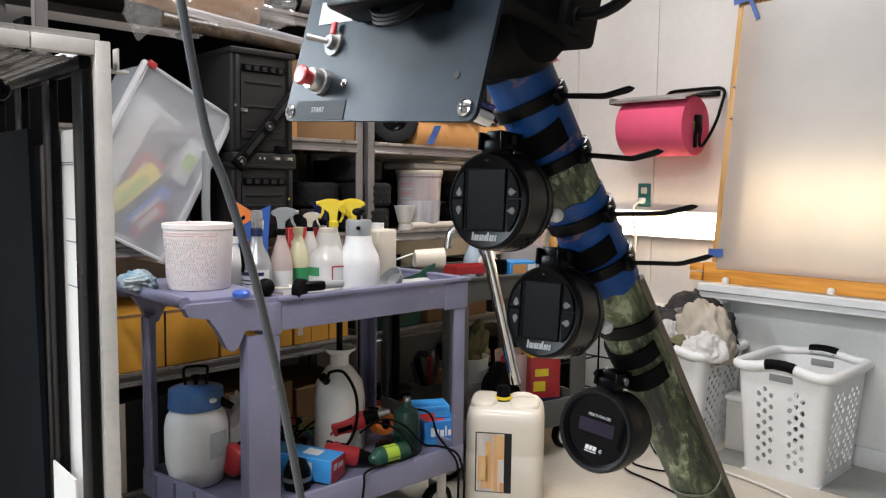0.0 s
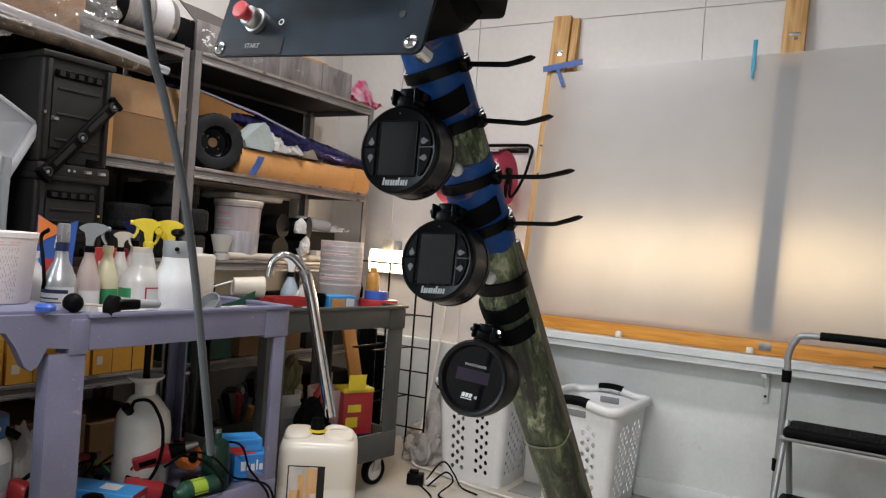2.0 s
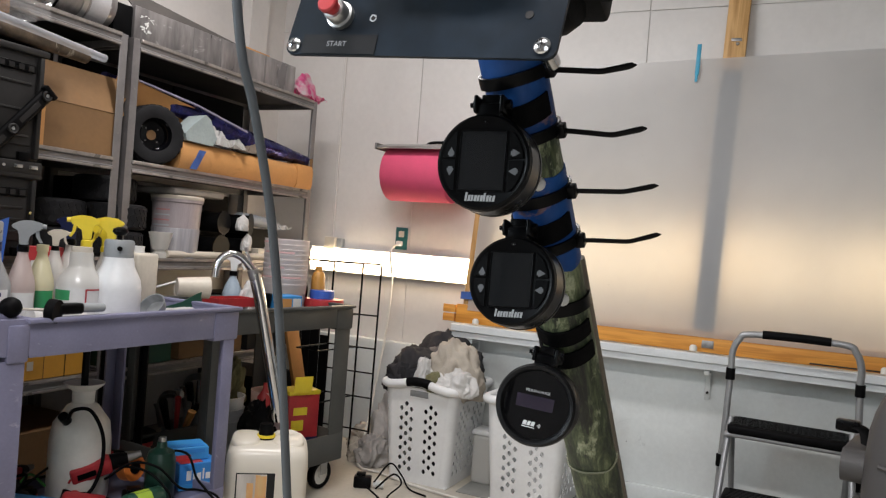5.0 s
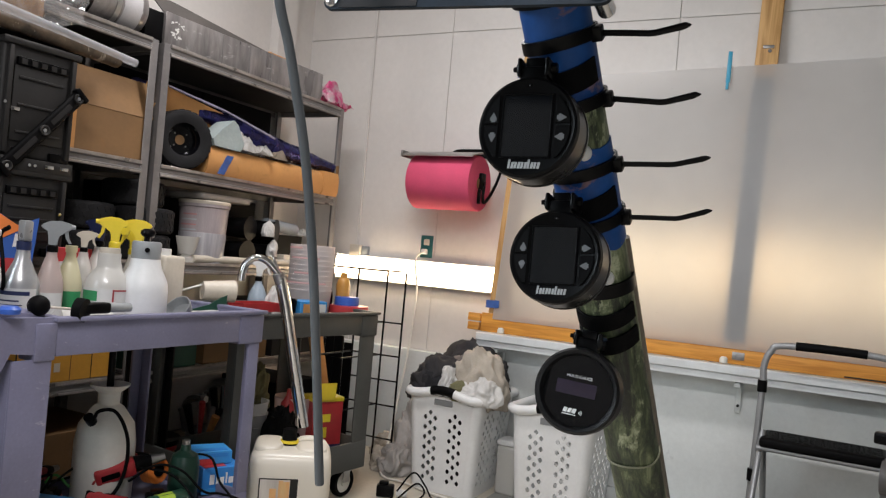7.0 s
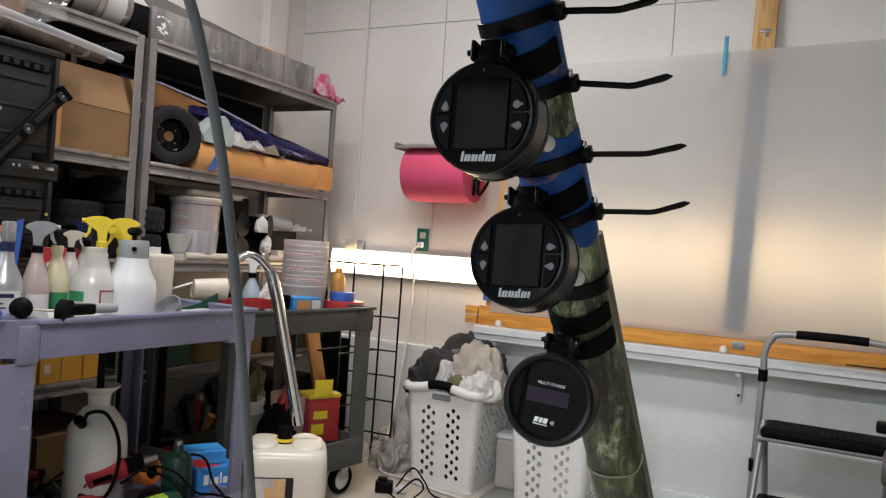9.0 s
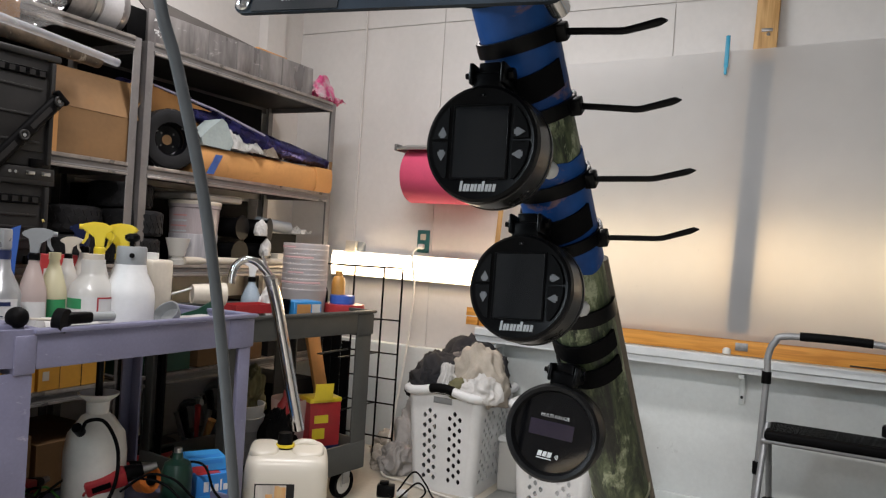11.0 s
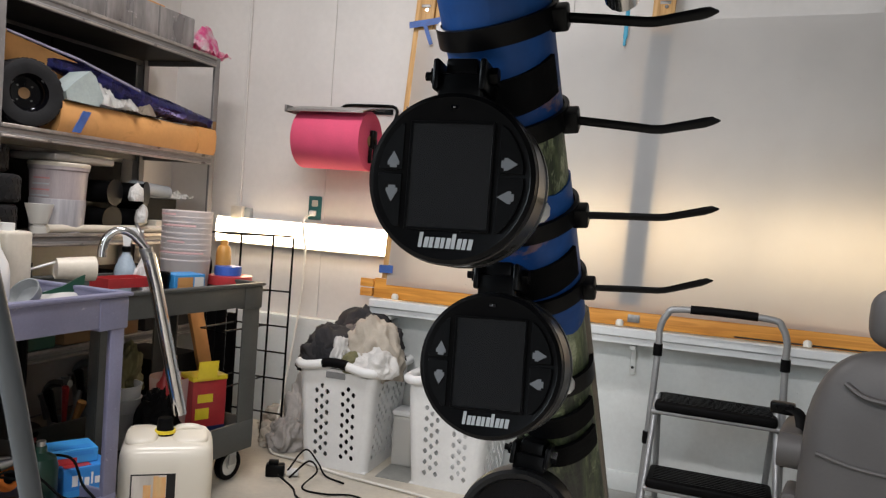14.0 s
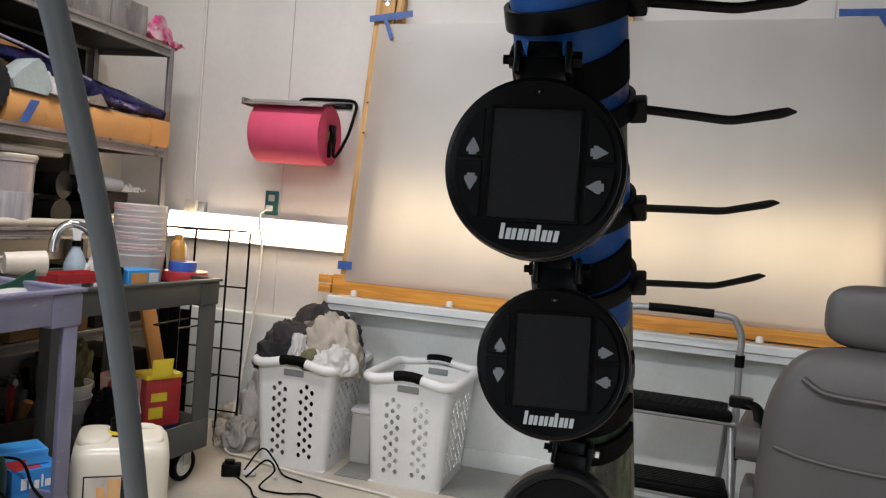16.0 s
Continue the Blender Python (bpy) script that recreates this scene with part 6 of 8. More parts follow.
part("hose", tube(B(), curve([(0.79 * f + 0.61 * g, -0.61 * f + 0.79 * g, z) for g, f, z in ((-0.045, 0.085, 0.29), (-0.03, 0.112, 0.325), (0.02, 0.116, 0.320), (0.062, 0.100, 0.23), (0.060, 0.104, 0.12), (0.02, 0.118, 0.045), (-0.06, 0.118, 0.03))], 7), 0.006, 8), M_BLACK_MATT, ob)


def carton(name, m, size, material, label, patches=(), category="box", lid=True, group=""):
    ob = thing(name, m, label, category, group)
    x, y, z = size
    part("carton_body", box(B(), (0, 0, 0), (x, y, z), 0.002, 1), material, ob)
    for face, u0, v0, u1, v1, mt in patches:
        if face == "front":
            bm = box(B(), (u0 * x, -0.0012, v0 * z), (u1 * x, 0.0005, v1 * z))
        elif face == "left":
            bm = box(B(), (-0.0012, u0 * y, v0 * z), (0.0005, u1 * y, v1 * z))
        elif face == "right":
            bm = box(B(), (x - 0.0005, u0 * y, v0 * z), (x + 0.0012, u1 * y, v1 * z))
        else:
            bm = box(B(), (u0 * x, v0 * y, z - 0.0005), (u1 * x, v1 * y, z + 0.0012))
        part("printed_patch", bm, mt, ob)
    return ob


carton("red_carton", AT_TOP @ pose(-2.32, 1.585, TR, 0, 0, 84), (0.13, 0.05, 0.235), M_RED, "narrow red carton behind the bottles", [("front", 0.1, 0.5, 0.9, 0.8, M_PAPER)], "carton")

# bag cartons: blue with pale wave and a plain pale mark
carton("bag_carton", LOWER @ pose(0.652, 0.165, LT + 0.003, 0, 0, -17), (0.146, 0.10, 0.092), M_BLUE_BOX, "blue bag carton with pale mark", [("front", 0.18, 0.36, 0.30, 0.74, M_PRINT), ("front", 0.34, 0.36, 0.40, 0.66, M_PRINT), ("front", 0.44, 0.26, 0.54, 0.62, M_PRINT), ("front", 0.58, 0.36, 0.62, 0.78, M_PRINT), ("front", 0.66, 0.36, 0.82, 0.60, M_PRINT), ("front", 0.0, 0.0, 1.0, 0.22, M_SKY_BOX), ("top", 0.05, 0.1, 0.6, 0.5, M_RED)], "carton", group="bag cartons on the cart")
carton("bag_carton", LOWER @ pose(0.640, 0.215, LT + 0.097, 0, 0, -22), (0.142, 0.11, 0.046), M_SKY_BOX, "blue and red bag carton lying on another", [("front", 0.0, 0.0, 0.55, 0.45, M_RED), ("front", 0.35, 0.55, 0.9, 0.85, M_BLUE_BOX), ("top", 0.1, 0.1, 0.9, 0.4, M_BLUE_BOX)], "carton", group="bag cartons on the cart")
carton("bag_carton", LOWER @ pose(-0.012, 0.304, LT + 0.014, 0, 2, -55), (0.335, 0.10, 0.080), M_SKY_BOX, "long sky-blue bag carton with red end", [("right", 0.0, 0.0, 1.0, 1.0, M_RED), ("top", 0.62, 0.3, 0.80, 0.8, M_PAPER), ("front", 0.6, 0.3, 0.78, 0.8, M_PAPER), ("right", 0.15, 0.52, 0.40, 0.80, M_PRINT), ("right", 0.46, 0.52, 0.85, 0.74, M_PRINT), ("right", 0.2, 0.16, 0.8, 0.24, M_BLUE_BOX)], "carton", group="bag cartons on the cart")
ob = thing("gas_cylinder", LOWER @ pose(0.560, 0.150, LT), "dark green propane cylinder standing on the cart", "gas bottle", "gas cylinders on the cart")
part("bottle", lathe(B(), [(0, 0), (0.045, 0), (0.05, 0.008), (0.05, 0.135), (0.042, 0.165), (0.018, 0.180), (0.016, 0.20), (0, 0.20)], 24), M_DARK_GREEN, ob)
part("valve", cyl(B(), (0, 0, 0.20), (0, 0, 0.215), 0.013, seg=14), M_STEEL_BRIGHT, ob)
ob = thing("gas_cylinder", LOWER @ pose(0.345, 0.078, LT + 0.037, 0, 88, -2) @ Matrix.Scale(0.68, 4), "dark green gas cylinder with lime label lying on its side", "gas bottle", "gas cylinders on the cart")
part("bottle", lathe(B(), [(0, 0.02), (0.02, 0.022), (0.024, 0.035), (0.050, 0.060), (0.052, 0.075), (0.052, 0.235), (0.045, 0.245), (0, 0.245)], 24), M_GREEN, ob)
label_wrap(ob, 0.0538, 0.10, 0.175, 0, 359.9, M_LIME)
ob = thing("lamp_dome", LOWER @ pose(0.084, 0.085, LT), "black rubber dome with steel band", "dome")
part("dome", lathe(B(), [(0, 0), (0.045, 0), (0.047, 0.03), (0.044, 0.06), (0.03, 0.09), (0.0, 0.10)], 20), M_BLACK, ob)
part("band", lathe(B(), [(0.0475, 0.028), (0.049, 0.028), (0.049, 0.042), (0.0465, 0.042)], 20), M_STEEL_BRIGHT, ob)
rag("cloth", LOWER @ pose(0.004, 0.35, LT), (0.07, 0.075, 0.23), M_RAG_WHITE, "crumpled off-white cloth on the cart's lower tray", 1.2, 0.9)
rag("cloth", at(-2.18, 1.42, LT), (0.10, 0.14, 0.10), M_RAG_DARK, "dark crumpled cloth under the cart", 2.2, 0.7)
ob = thing("ear_defenders", LOWER @ pose(-0.065, 0.26, LT + 0.01, 0, 0, -81), "red and black ear defenders", "ear defenders")
part("cup", cushion(B(), 0.045, 0.03, 0.055, pose(0, 0, 0.06, 0, 20, 20), 3, 12), M_RED, ob, angle=70)
part("cup", cushion(B(), 0.045, 0.03, 0.055, pose(0.06, 0.02, 0.055, 0, -15, -20), 3, 12), M_BLACK, ob, angle=70)
part("band", tube(B(), curve([(0, 0, 0.10), (0.02, 0.04, 0.13), (0.06, 0.03, 0.10)], 6), 0.007, 8), M_BLACK, ob)


def power_tool(m, body, label):
    ob = thing("power_tool", m, label, "power tool", "power tools on the cart")
    part("motor", box(B(), (0.0, -0.028, 0.022), (0.135, 0.028, 0.080), 0.012, 2), body, ob)
    part("vent_strip", box(B(), (0.02, -0.030, 0.040), (0.08, -0.0275, 0.062), 0.001, 1), M_BLACK, ob)
    part("gear_nose", tube(B(), [(0.132, 0, 0.052), (0.160, 0, 0.051), (0.188, 0, 0.048)], [0.030, 0.026, 0.019], 14), M_BLACK, ob)
    part("grip", tube(B(), [(0.06, 0, 0.04), (0.05, 0.05, 0.02), (0.04, 0.11, 0.016)], [0.022, 0.018, 0.022], 14), body, ob)
    part("battery", box(B(), (0.0, 0.10, -0.01), (0.08, 0.16, 0.035), 0.008), M_BLACK, ob)
    part("chuck", cyl(B(), (0.185, 0, 0.048), (0.235, 0, 0.046), 0.018, 0.012, seg=14), M_STEEL_BRIGHT, ob)
    return ob


power_tool(LOWER @ pose(0.330, 0.285, LT + 0.055, 14, -16, -24) @ Matrix.Scale(0.95, 4), M_DARK_RED, "red cordless drill lying among the clutter")
power_tool(LOWER @ pose(0.40, 0.36, LT + 0.07, -10, 0, -5) @ Matrix.Scale(0.82, 4), M_DARK_RED, "red power tool with grey nose")
power_tool(LOWER @ pose(0.15, 0.42, LT + 0.04, 0, 0, 30) @ Matrix.Scale(0.82, 4), M_DARK_RED, "red power tool half buried in cables")
power_tool(LOWER @ pose(0.235, 0.205, LT + 0.012, 12, 10, -32) @ Matrix.Scale(0.95, 4), M_DARK_RED, "red power tool half buried in cables")
for k, (x, y, w, a) in enumerate(((0.14, 0.13, 0.10, 20), (0.20, 0.40, 0.13, -35), (0.42, 0.38, 0.14, 12), (0.47, 0.16, 0.07, 60))):
    ob = thing("battery_pack", LOWER @ pose(x, y, LT + 0.001, 0, 0, a), "black tool battery lying among the clutter", "battery", "tool batteries on the cart")
    part("case", box(B(), (-w / 2, -0.035, 0), (w / 2, 0.035, 0.045), 0.008, 3), M_BLACK_MATT, ob)
    part("slide_rail", box(B(), (-w / 2 + 0.012, -0.022, 0.045), (w / 2 - 0.012, 0.022, 0.058), 0.003), M_BLACK, ob)
    part("release_tab", box(B(), (w / 2 - 0.004, -0.014, 0.020), (w / 2 + 0.004, 0.014, 0.034), 0.002), M_RED, ob)
ob = thing("strap_reel", LOWER @ pose(0.50, 0.255, LT + 0.045, 0, 0, -81), "orange and black strap reel", "reel")
part("reel", cyl(B(), (0, 0, 0.055), (0.04, 0, 0.06), 0.045, seg=20), M_ORANGE, ob)
part("hub", cyl(B(), (-0.005, 0, 0.055), (0.046, 0, 0.06), 0.02, seg=14), M_BLACK, ob)
LOOSE = (
    (M_BLACK_MATT, "black", [(0.20, 0.36, 0.24), (0.30, 0.35, 0.30), (0.37, 0.312, 0.303), (0.432, 0.20, 0.303), (0.47, 0.10, 0.30), (0.50, 0.03, 0.25), (0.47, -0.02, 0.232), (0.36, -0.03, 0.228), (0.27, -0.05, 0.226), (0.24, -0.088, 0.20), (0.225, -0.090, 0.08), (0.215, -0.085, -0.072)]),
    (M_BLACK_MATT, "black", [(0.40, 0.22, 0.26), (0.45, 0.15, 0.32), (0.50, 0.08, 0.31), (0.56, 0.04, 0.24), (0.62, 0.02, 0.224), (0.665, -0.030, 0.20), (0.69, -0.040, 0.10), (0.70, -0.02, -0.05), (0.74, 0.0, -0.074)]),
    (M_BLACK_MATT, "black", [(0.56, 0.27, 0.24), (0.59, 0.22, 0.31), (0.615, 0.09, 0.335), (0.625, 0.04, 0.26), (0.635, -0.005, 0.224), (0.650, -0.050, 0.17), (0.655, -0.050, 0.02), (0.665, -0.03, -0.074)]),
    (M_BLACK_MATT, "black", [(0.14, 0.30, 0.23), (0.20, 0.33, 0.29), (0.17, 0.40, 0.26), (0.24, 0.42, 0.24), (0.33, 0.40, 0.25)]),
    (mat("green_cable", (0.05, 0.32, 0.05), 0.4), "bright green", [(0.10, 0.40, 0.22), (0.14, 0.38, 0.29), (0.19, 0.40, 0.27), (0.17, 0.36, 0.23), (0.24, 0.39, 0.27), (0.28, 0.36, 0.23)]),
    (mat("red_cable", (0.42, 0.02, 0.02), 0.4), "red", [(0.30, 0.26, 0.26), (0.36, 0.30, 0.29), (0.43, 0.26, 0.29), (0.50, 0.29, 0.27), (0.56, 0.26, 0.24)]),
)
for mt, tone, pts in LOOSE:
    solid("cable", tube(B(), curve([Vector(p) for p in pts], 6), 0.0042, 8), mt, LOWER, tone + " loose cable over the goods on the cart's lower tray", "cable", "loose cables", angle=60)

# grey cart: stacked measuring cups, rings, boxes
ROOM = AT_GREY_CART
GT = 0.748
ob = thing("cup_stack", at(-1.985, 2.54, GT), "tall stack of hazy clear measuring cups printed in pink", "cups")
for i in range(10):
    z = i * 0.022
    part("cup", lathe(B(), [(0, z), (0.090, z), (0.0995, z + 0.132), (0.1010, z + 0.134), (0.1010, z + 0.139), (0.0985, z + 0.139), (0.088, z + 0.004), (0, z + 0.004)], 32), M_HAZY_CUP, ob)
for i in (1, 3, 6, 8):
    label_wrap(ob, 0.1013, 0.142 + i * 0.022, 0.150 + i * 0.022, -150 + 17 * (i * 5 % 4), -80 + 23 * (i * 3 % 4), M_FIGP, "print_bar")
for z, mt, r, lab in ((0, M_RED, 0.092, "flat red plastic ring"), (0.038, M_BLUE, 0.056, "flat blue plastic ring")):
    solid("ring", lathe(B(), [(r * 0.3, 0), (r, 0), (r * 1.02, 0.02), (r, 0.037), (r * 0.3, 0.037), (r * 0.3, 0)], 28), mt, at(-1.86 - 0.3 * z, 2.68, 0.785 + z), lab + " on the grey cart", "ring", "plastic rings")
solid("red_tray", open_box(B(), (0, 0, 0), (0.19, 0.10, 0.035), 0.004), M_RED, at(-1.93, 2.05, 0.80, 80), "shallow red plastic tray", "tray")
solid("black_cup", lathe(B(), [(0, 0), (0.03, 0), (0.034, 0.06), (0.03, 0.06), (0.026, 0.005), (0, 0.005)], 20), M_BLACK, at(-1.85, 2.225, 0.80), "small black plastic cup on the cart", "cup")
carton("paper_box", at(-1.80, 2.24, GT, 70), (0.13, 0.10, 0.105), M_SKY_BOX, "pale blue and orange printed paper box", [("front", 0.1, 0.3, 0.6, 0.9, M_CARD_LIGHT), ("front", 0.65, 0.1, 0.95, 0.9, M_PAPER)])
spray_bottle(at(-2.12, 2.35, GT), mat("blue_tinted", (0.42, 0.52, 0.62), 0.4), M_WHITE, 0.042, 0.16, 40, "pale blue spray bottle with white head")
rag("plastic_bag", at(-1.98, 2.30, GT), (0.05, 0.06, 0.13), M_RAG_WHITE, "crumpled white plastic bag", 9.2, 0.9)
solid("can", lathe(B(), [(0, 0), (0.05, 0), (0.05, 0.13), (0.046, 0.14), (0, 0.14)], 20), M_CARD_LIGHT, at(-2.10, 2.60, GT + 0.03), "orange tin can on the grey cart", "can")
for i in range(4):
    solid("grinding_disc", lathe(B(), [(0, 0), (0.075, 0), (0.078, 0.012), (0.070, 0.022), (0, 0.022)], 24), M_BLACK_MATT, ROOM @ pose(-2.06 + i * 0.035, 2.58 + i * 0.006, GT + 0.098, 0, 90, 10), "black grinding disc standing on edge", "disc", "grinding discs")
GL = 0.168
ob = carton("detergent_carton", at(-1.83, 2.43, GL + 0.02, 62), (0.145, 0.11, 0.225), M_RED, "red and yellow carton with opened yellow lid", [("right", 0.05, 0.10, 0.95, 0.80, M_CARD_LIGHT), ("front", 0.1, 0.3, 0.5, 0.5, M_YELLOW), ("front", 0.15, 0.6, 0.6, 0.75, M_YELLOW), ("front", 0.0, 0.0, 1.0, 0.16, M_NAVY), ("right", 0.05, 0.8, 0.95, 0.88, M_PRINT), ("right", 0.0, 0.0, 1.0, 0.12, M_NAVY)], "carton")
part("lid", box(B(), (-0.003, -0.003, 0.222), (0.148, 0.113, 0.242), 0.004), M_YELLOW, ob, "yellow lid")
part("flap", box(B(), (0.0, 0.0, 0.242), (0.085, 0.004, 0.315), 0.002, m=pose(0, 0, 0, 8, 0, 0)), M_YELLOW, ob)
solid("bucket", lathe(B(), [(0, 0), (0.07, 0), (0.085, 0.22), (0.081, 0.22), (0.066, 0.006), (0, 0.006)], 24), M_PINK_CUP, at(-1.95, 2.45, GL + 0.03), "pinkish plastic bucket on the lower tray", "bucket")
for i in range(3):
    solid("bucket", lathe(B(), [(0, 0), (0.075, 0), (0.09, 0.13), (0.093, 0.14), (0.086, 0.14), (0.07, 0.006), (0, 0.006)], 24), M_WHITE, at(-2.05, 2.26, GL + i * 0.05), "white plastic bucket nested in a stack", "bucket", "stacked buckets")
rag("cloth", at(-2.08, 2.32, 0.36), (0.07, 0.10, 0.15), M_RAG_OLIVE, "olive cloth draped over buckets", 4.4, 0.9)
rag("tool_bag", at(-1.90, 2.30, GL + 0.01), (0.08, 0.12, 0.20), M_BLACK_MATT, "black tool bag with yellow and red tools", 6.1, 0.9)
solid("squeeze_bottle", lathe(B(), [(0, 0), (0.03, 0), (0.032, 0.10), (0.012, 0.13), (0.008, 0.16), (0, 0.16)], 16), M_RED, at(-1.93, 2.385, 0.30), "red squeeze bottle in the tool bag", "bottle")
ROOM = AT_WALL
solid("plank", box(B(), (0, 0, 0), (0.075, 0.02, 0.80), 0.002), M_CARD_LIGHT, ROOM @ pose(-2.20, 3.05, 0.0, 0, -16, 80), "yellow-orange plank leaning behind the cart", "plank")

solid("amber_flask", lathe(B(), [(0, 0), (0.028, 0), (0.031, 0.006), (0.031, 0.130), (0.024, 0.152), (0.016, 0.158), (0.016, 0.180), (0, 0.180)], 20), M_ORANGE_JUICE, at(-2.01, 2.785, 0.752), "amber plastic bottle behind the rings", "bottle")
for i in range(4):
    solid("black_board", box(B(), (0, 0, 0), (0.050, 0.015, 0.66 - 0.03 * (i * 5 % 4)), 0.002), M_BLACK_MATT, at(-2.38 + 0.056 * i, 3.13 + 0.004 * (i % 2), 0.001), "black board standing upright behind the cart", "board", "black boards")

# black wire rack leaning by the wall
ob = thing("wire_rack", at(-2.14, 3.10, 0), "black wire rack standing behind the grey cart", "rack")
for x in (0.0, 0.155, 0.27):
    part("upright", tube(B(), [(x, 0.02 if x == 0.155 else 0, 0.0), (x + 0.005, 0.02 if x == 0.155 else 0, 0.95)], 0.005, 8), M_BLACK, ob)
for z in (0.14, 0.30, 0.42, 0.54, 0.70, 0.95):
    part("crossbar", tube(B(), [(0, 0, z), (0.27, 0, z + 0.004)], 0.004, 8), M_BLACK, ob)
for z in (0.30, 0.54, 0.70, 0.95):
    part("crossbar", tube(B(), [(0, 0, z), (0.03, -0.30, z + 0.01), (0.155, -0.32, z + 0.01), (0.155, 0.02, z)], 0.004, 8), M_BLACK, ob)

# ---- goods on the shelves ----
ROOM = AT_SHELVES
SZ1, SZ2, SZ3, SZ4 = 1.775, 1.315, 0.945, 0.52


def tyre(m, R_, w, label, rim=True, name="tyre"):
    ob = thing(name, m, label, "tyre", "small tyres on the shelf")
    r0 = R_ * 0.56
    part("rubber", lathe(B(), [(r0, -w * 0.42), (R_ * 0.80, -w * 0.5), (R_ * 0.95, -w * 0.46), (R_, -w * 0.34), (R_ * 1.005, 0), (R_, w * 0.34), (R_ * 0.95, w * 0.46), (R_ * 0.80, w * 0.5), (r0, w * 0.42), (r0, -w * 0.42)], 40), M_TYRE, ob)
    bm = B()
    n = 26
    for i in range(n):
        for row in (-1, 0, 1):
            a = 2 * math.pi * (i + 0.5 * (row % 2)) / n
            mm = pose(0, 0, row * w * 0.27, 0, 0, math.degrees(a)) @ pose(R_ * 1.0, 0, 0, 25 * (row or 1), 0, 0)
            box(bm, (-0.004, -R_ * 0.085, -w * 0.10), (0.0015, R_ * 0.085, w * 0.10), 0, m=mm)
    tr = part("tread", bm, M_TYRE, ob)
    tr["kind"] = "stuff"
    if rim:
        rm = part("rim", lathe(B(), [(r0, -w * 0.42), (r0 * 0.97, -w * 0.38), (r0 * 0.86, -w * 0.30), (r0 * 0.82, -w * 0.05), (r0 * 0.25, 0.0), (r0 * 0.25, w * 0.1), (r0 * 0.82, w * 0.1), (r0, w * 0.42)], 32), M_GLOSS_BLACK, ob, "glossy black rim")
        part("hub", cyl(B(), (0, 0, -w * 0.03), (0, 0, w * 0.05), r0 * 0.30, seg=20), M_CARD, rm)
        for i in range(4):
            a = math.pi / 4 + i * math.pi / 2
            part("bolt", cyl(B(), (r0 * 0.52 * math.cos(a), r0 * 0.52 * math.sin(a), -w * 0.05), (r0 * 0.52 * math.cos(a), r0 * 0.52 * math.sin(a), -w * 0.02), r0 * 0.06, seg=8), M_CHROME, rm)
    return ob


tyre(ROOM @ pose(-2.44, 2.205, SZ2 + 0.118, 0, -90, -20), 0.117, 0.11, "small kart tyre with glossy black rim standing on the shelf")
for k, (s, w, z) in enumerate(((-2.50, 2.10, SZ3 + 0.052), (-2.50, 2.11, SZ3 + 0.155), (-2.55, 2.10, SZ3 + 0.258))):
    tyre(at(s, w, z, 20 * k), 0.115, 0.10, "small knobbly tyre lying in a stack", False)
for k in range(2):
    tyre(at(-2.56, 1.86, SZ3 + 0.052 + 0.103 * k, 33 * k), 0.13, 0.10, "dark knobbly tyre lying in a stack", False)

# open carton on the middle shelf, with flap
ob = thing("open_carton", at(-2.40, 1.64, SZ2 + 0.001, 90), "open brown cardboard carton with raised flaps", "carton")
for nm, lo, hi in (("front_wall", (0, 0, 0), (0.37, 0.005, 0.16)), ("back_wall", (0, 0.37, 0), (0.37, 0.375, 0.20)), ("side_wall", (0, 0.005, 0), (0.005, 0.37, 0.18)), ("side_wall", (0.365, 0.005, 0), (0.37, 0.37, 0.18)), ("bottom", (0.005, 0.005, 0), (0.365, 0.37, 0.005))):
    part(nm, box(B(), lo, hi), M_CARD, ob)
part("flap", box(B(), (0, -0.004, 0), (0.37, 0.0, 0.15)), M_CARD, ob, m=pose(0.02, 0.002, 0.160, -22, 0, 0))
part("flap", box(B(), (0, 0.0, 0), (0.004, 0.34, 0.16)), M_CARD, ob, m=pose(0.367, 0.01, 0.18, 0, 35, 0))
part("packing_tape", box(B(), (0.02, -0.0015, 0.0), (0.065, -0.0003, 0.158)), M_CARD_LIGHT, ob)
ob = carton("carton", at(-2.53, 2.04, SZ2 + 0.001, 90), (0.36, 0.28, 0.16), M_CARD, "brown cardboard carton with a raised flap behind the tyre", [("front", 0.4, 0.1, 0.42, 0.9, M_CREAM)])
part("flap", prism(B(), [(0, 0), (0.385, 0), (0.455, 0.118), (0.445, 0.128), (0.10, 0.172), (0, 0.182)], 0.0, 0.004), M_CARD_LIGHT, ob, m=pose(0, 0.001, 0.16, 26, 0, 0))
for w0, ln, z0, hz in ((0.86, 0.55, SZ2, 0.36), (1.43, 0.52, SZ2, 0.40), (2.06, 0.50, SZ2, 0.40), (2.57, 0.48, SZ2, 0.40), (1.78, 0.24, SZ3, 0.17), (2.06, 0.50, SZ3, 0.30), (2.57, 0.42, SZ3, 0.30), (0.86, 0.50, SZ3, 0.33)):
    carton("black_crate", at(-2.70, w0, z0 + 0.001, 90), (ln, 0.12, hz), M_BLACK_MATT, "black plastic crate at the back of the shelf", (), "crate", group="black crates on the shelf")
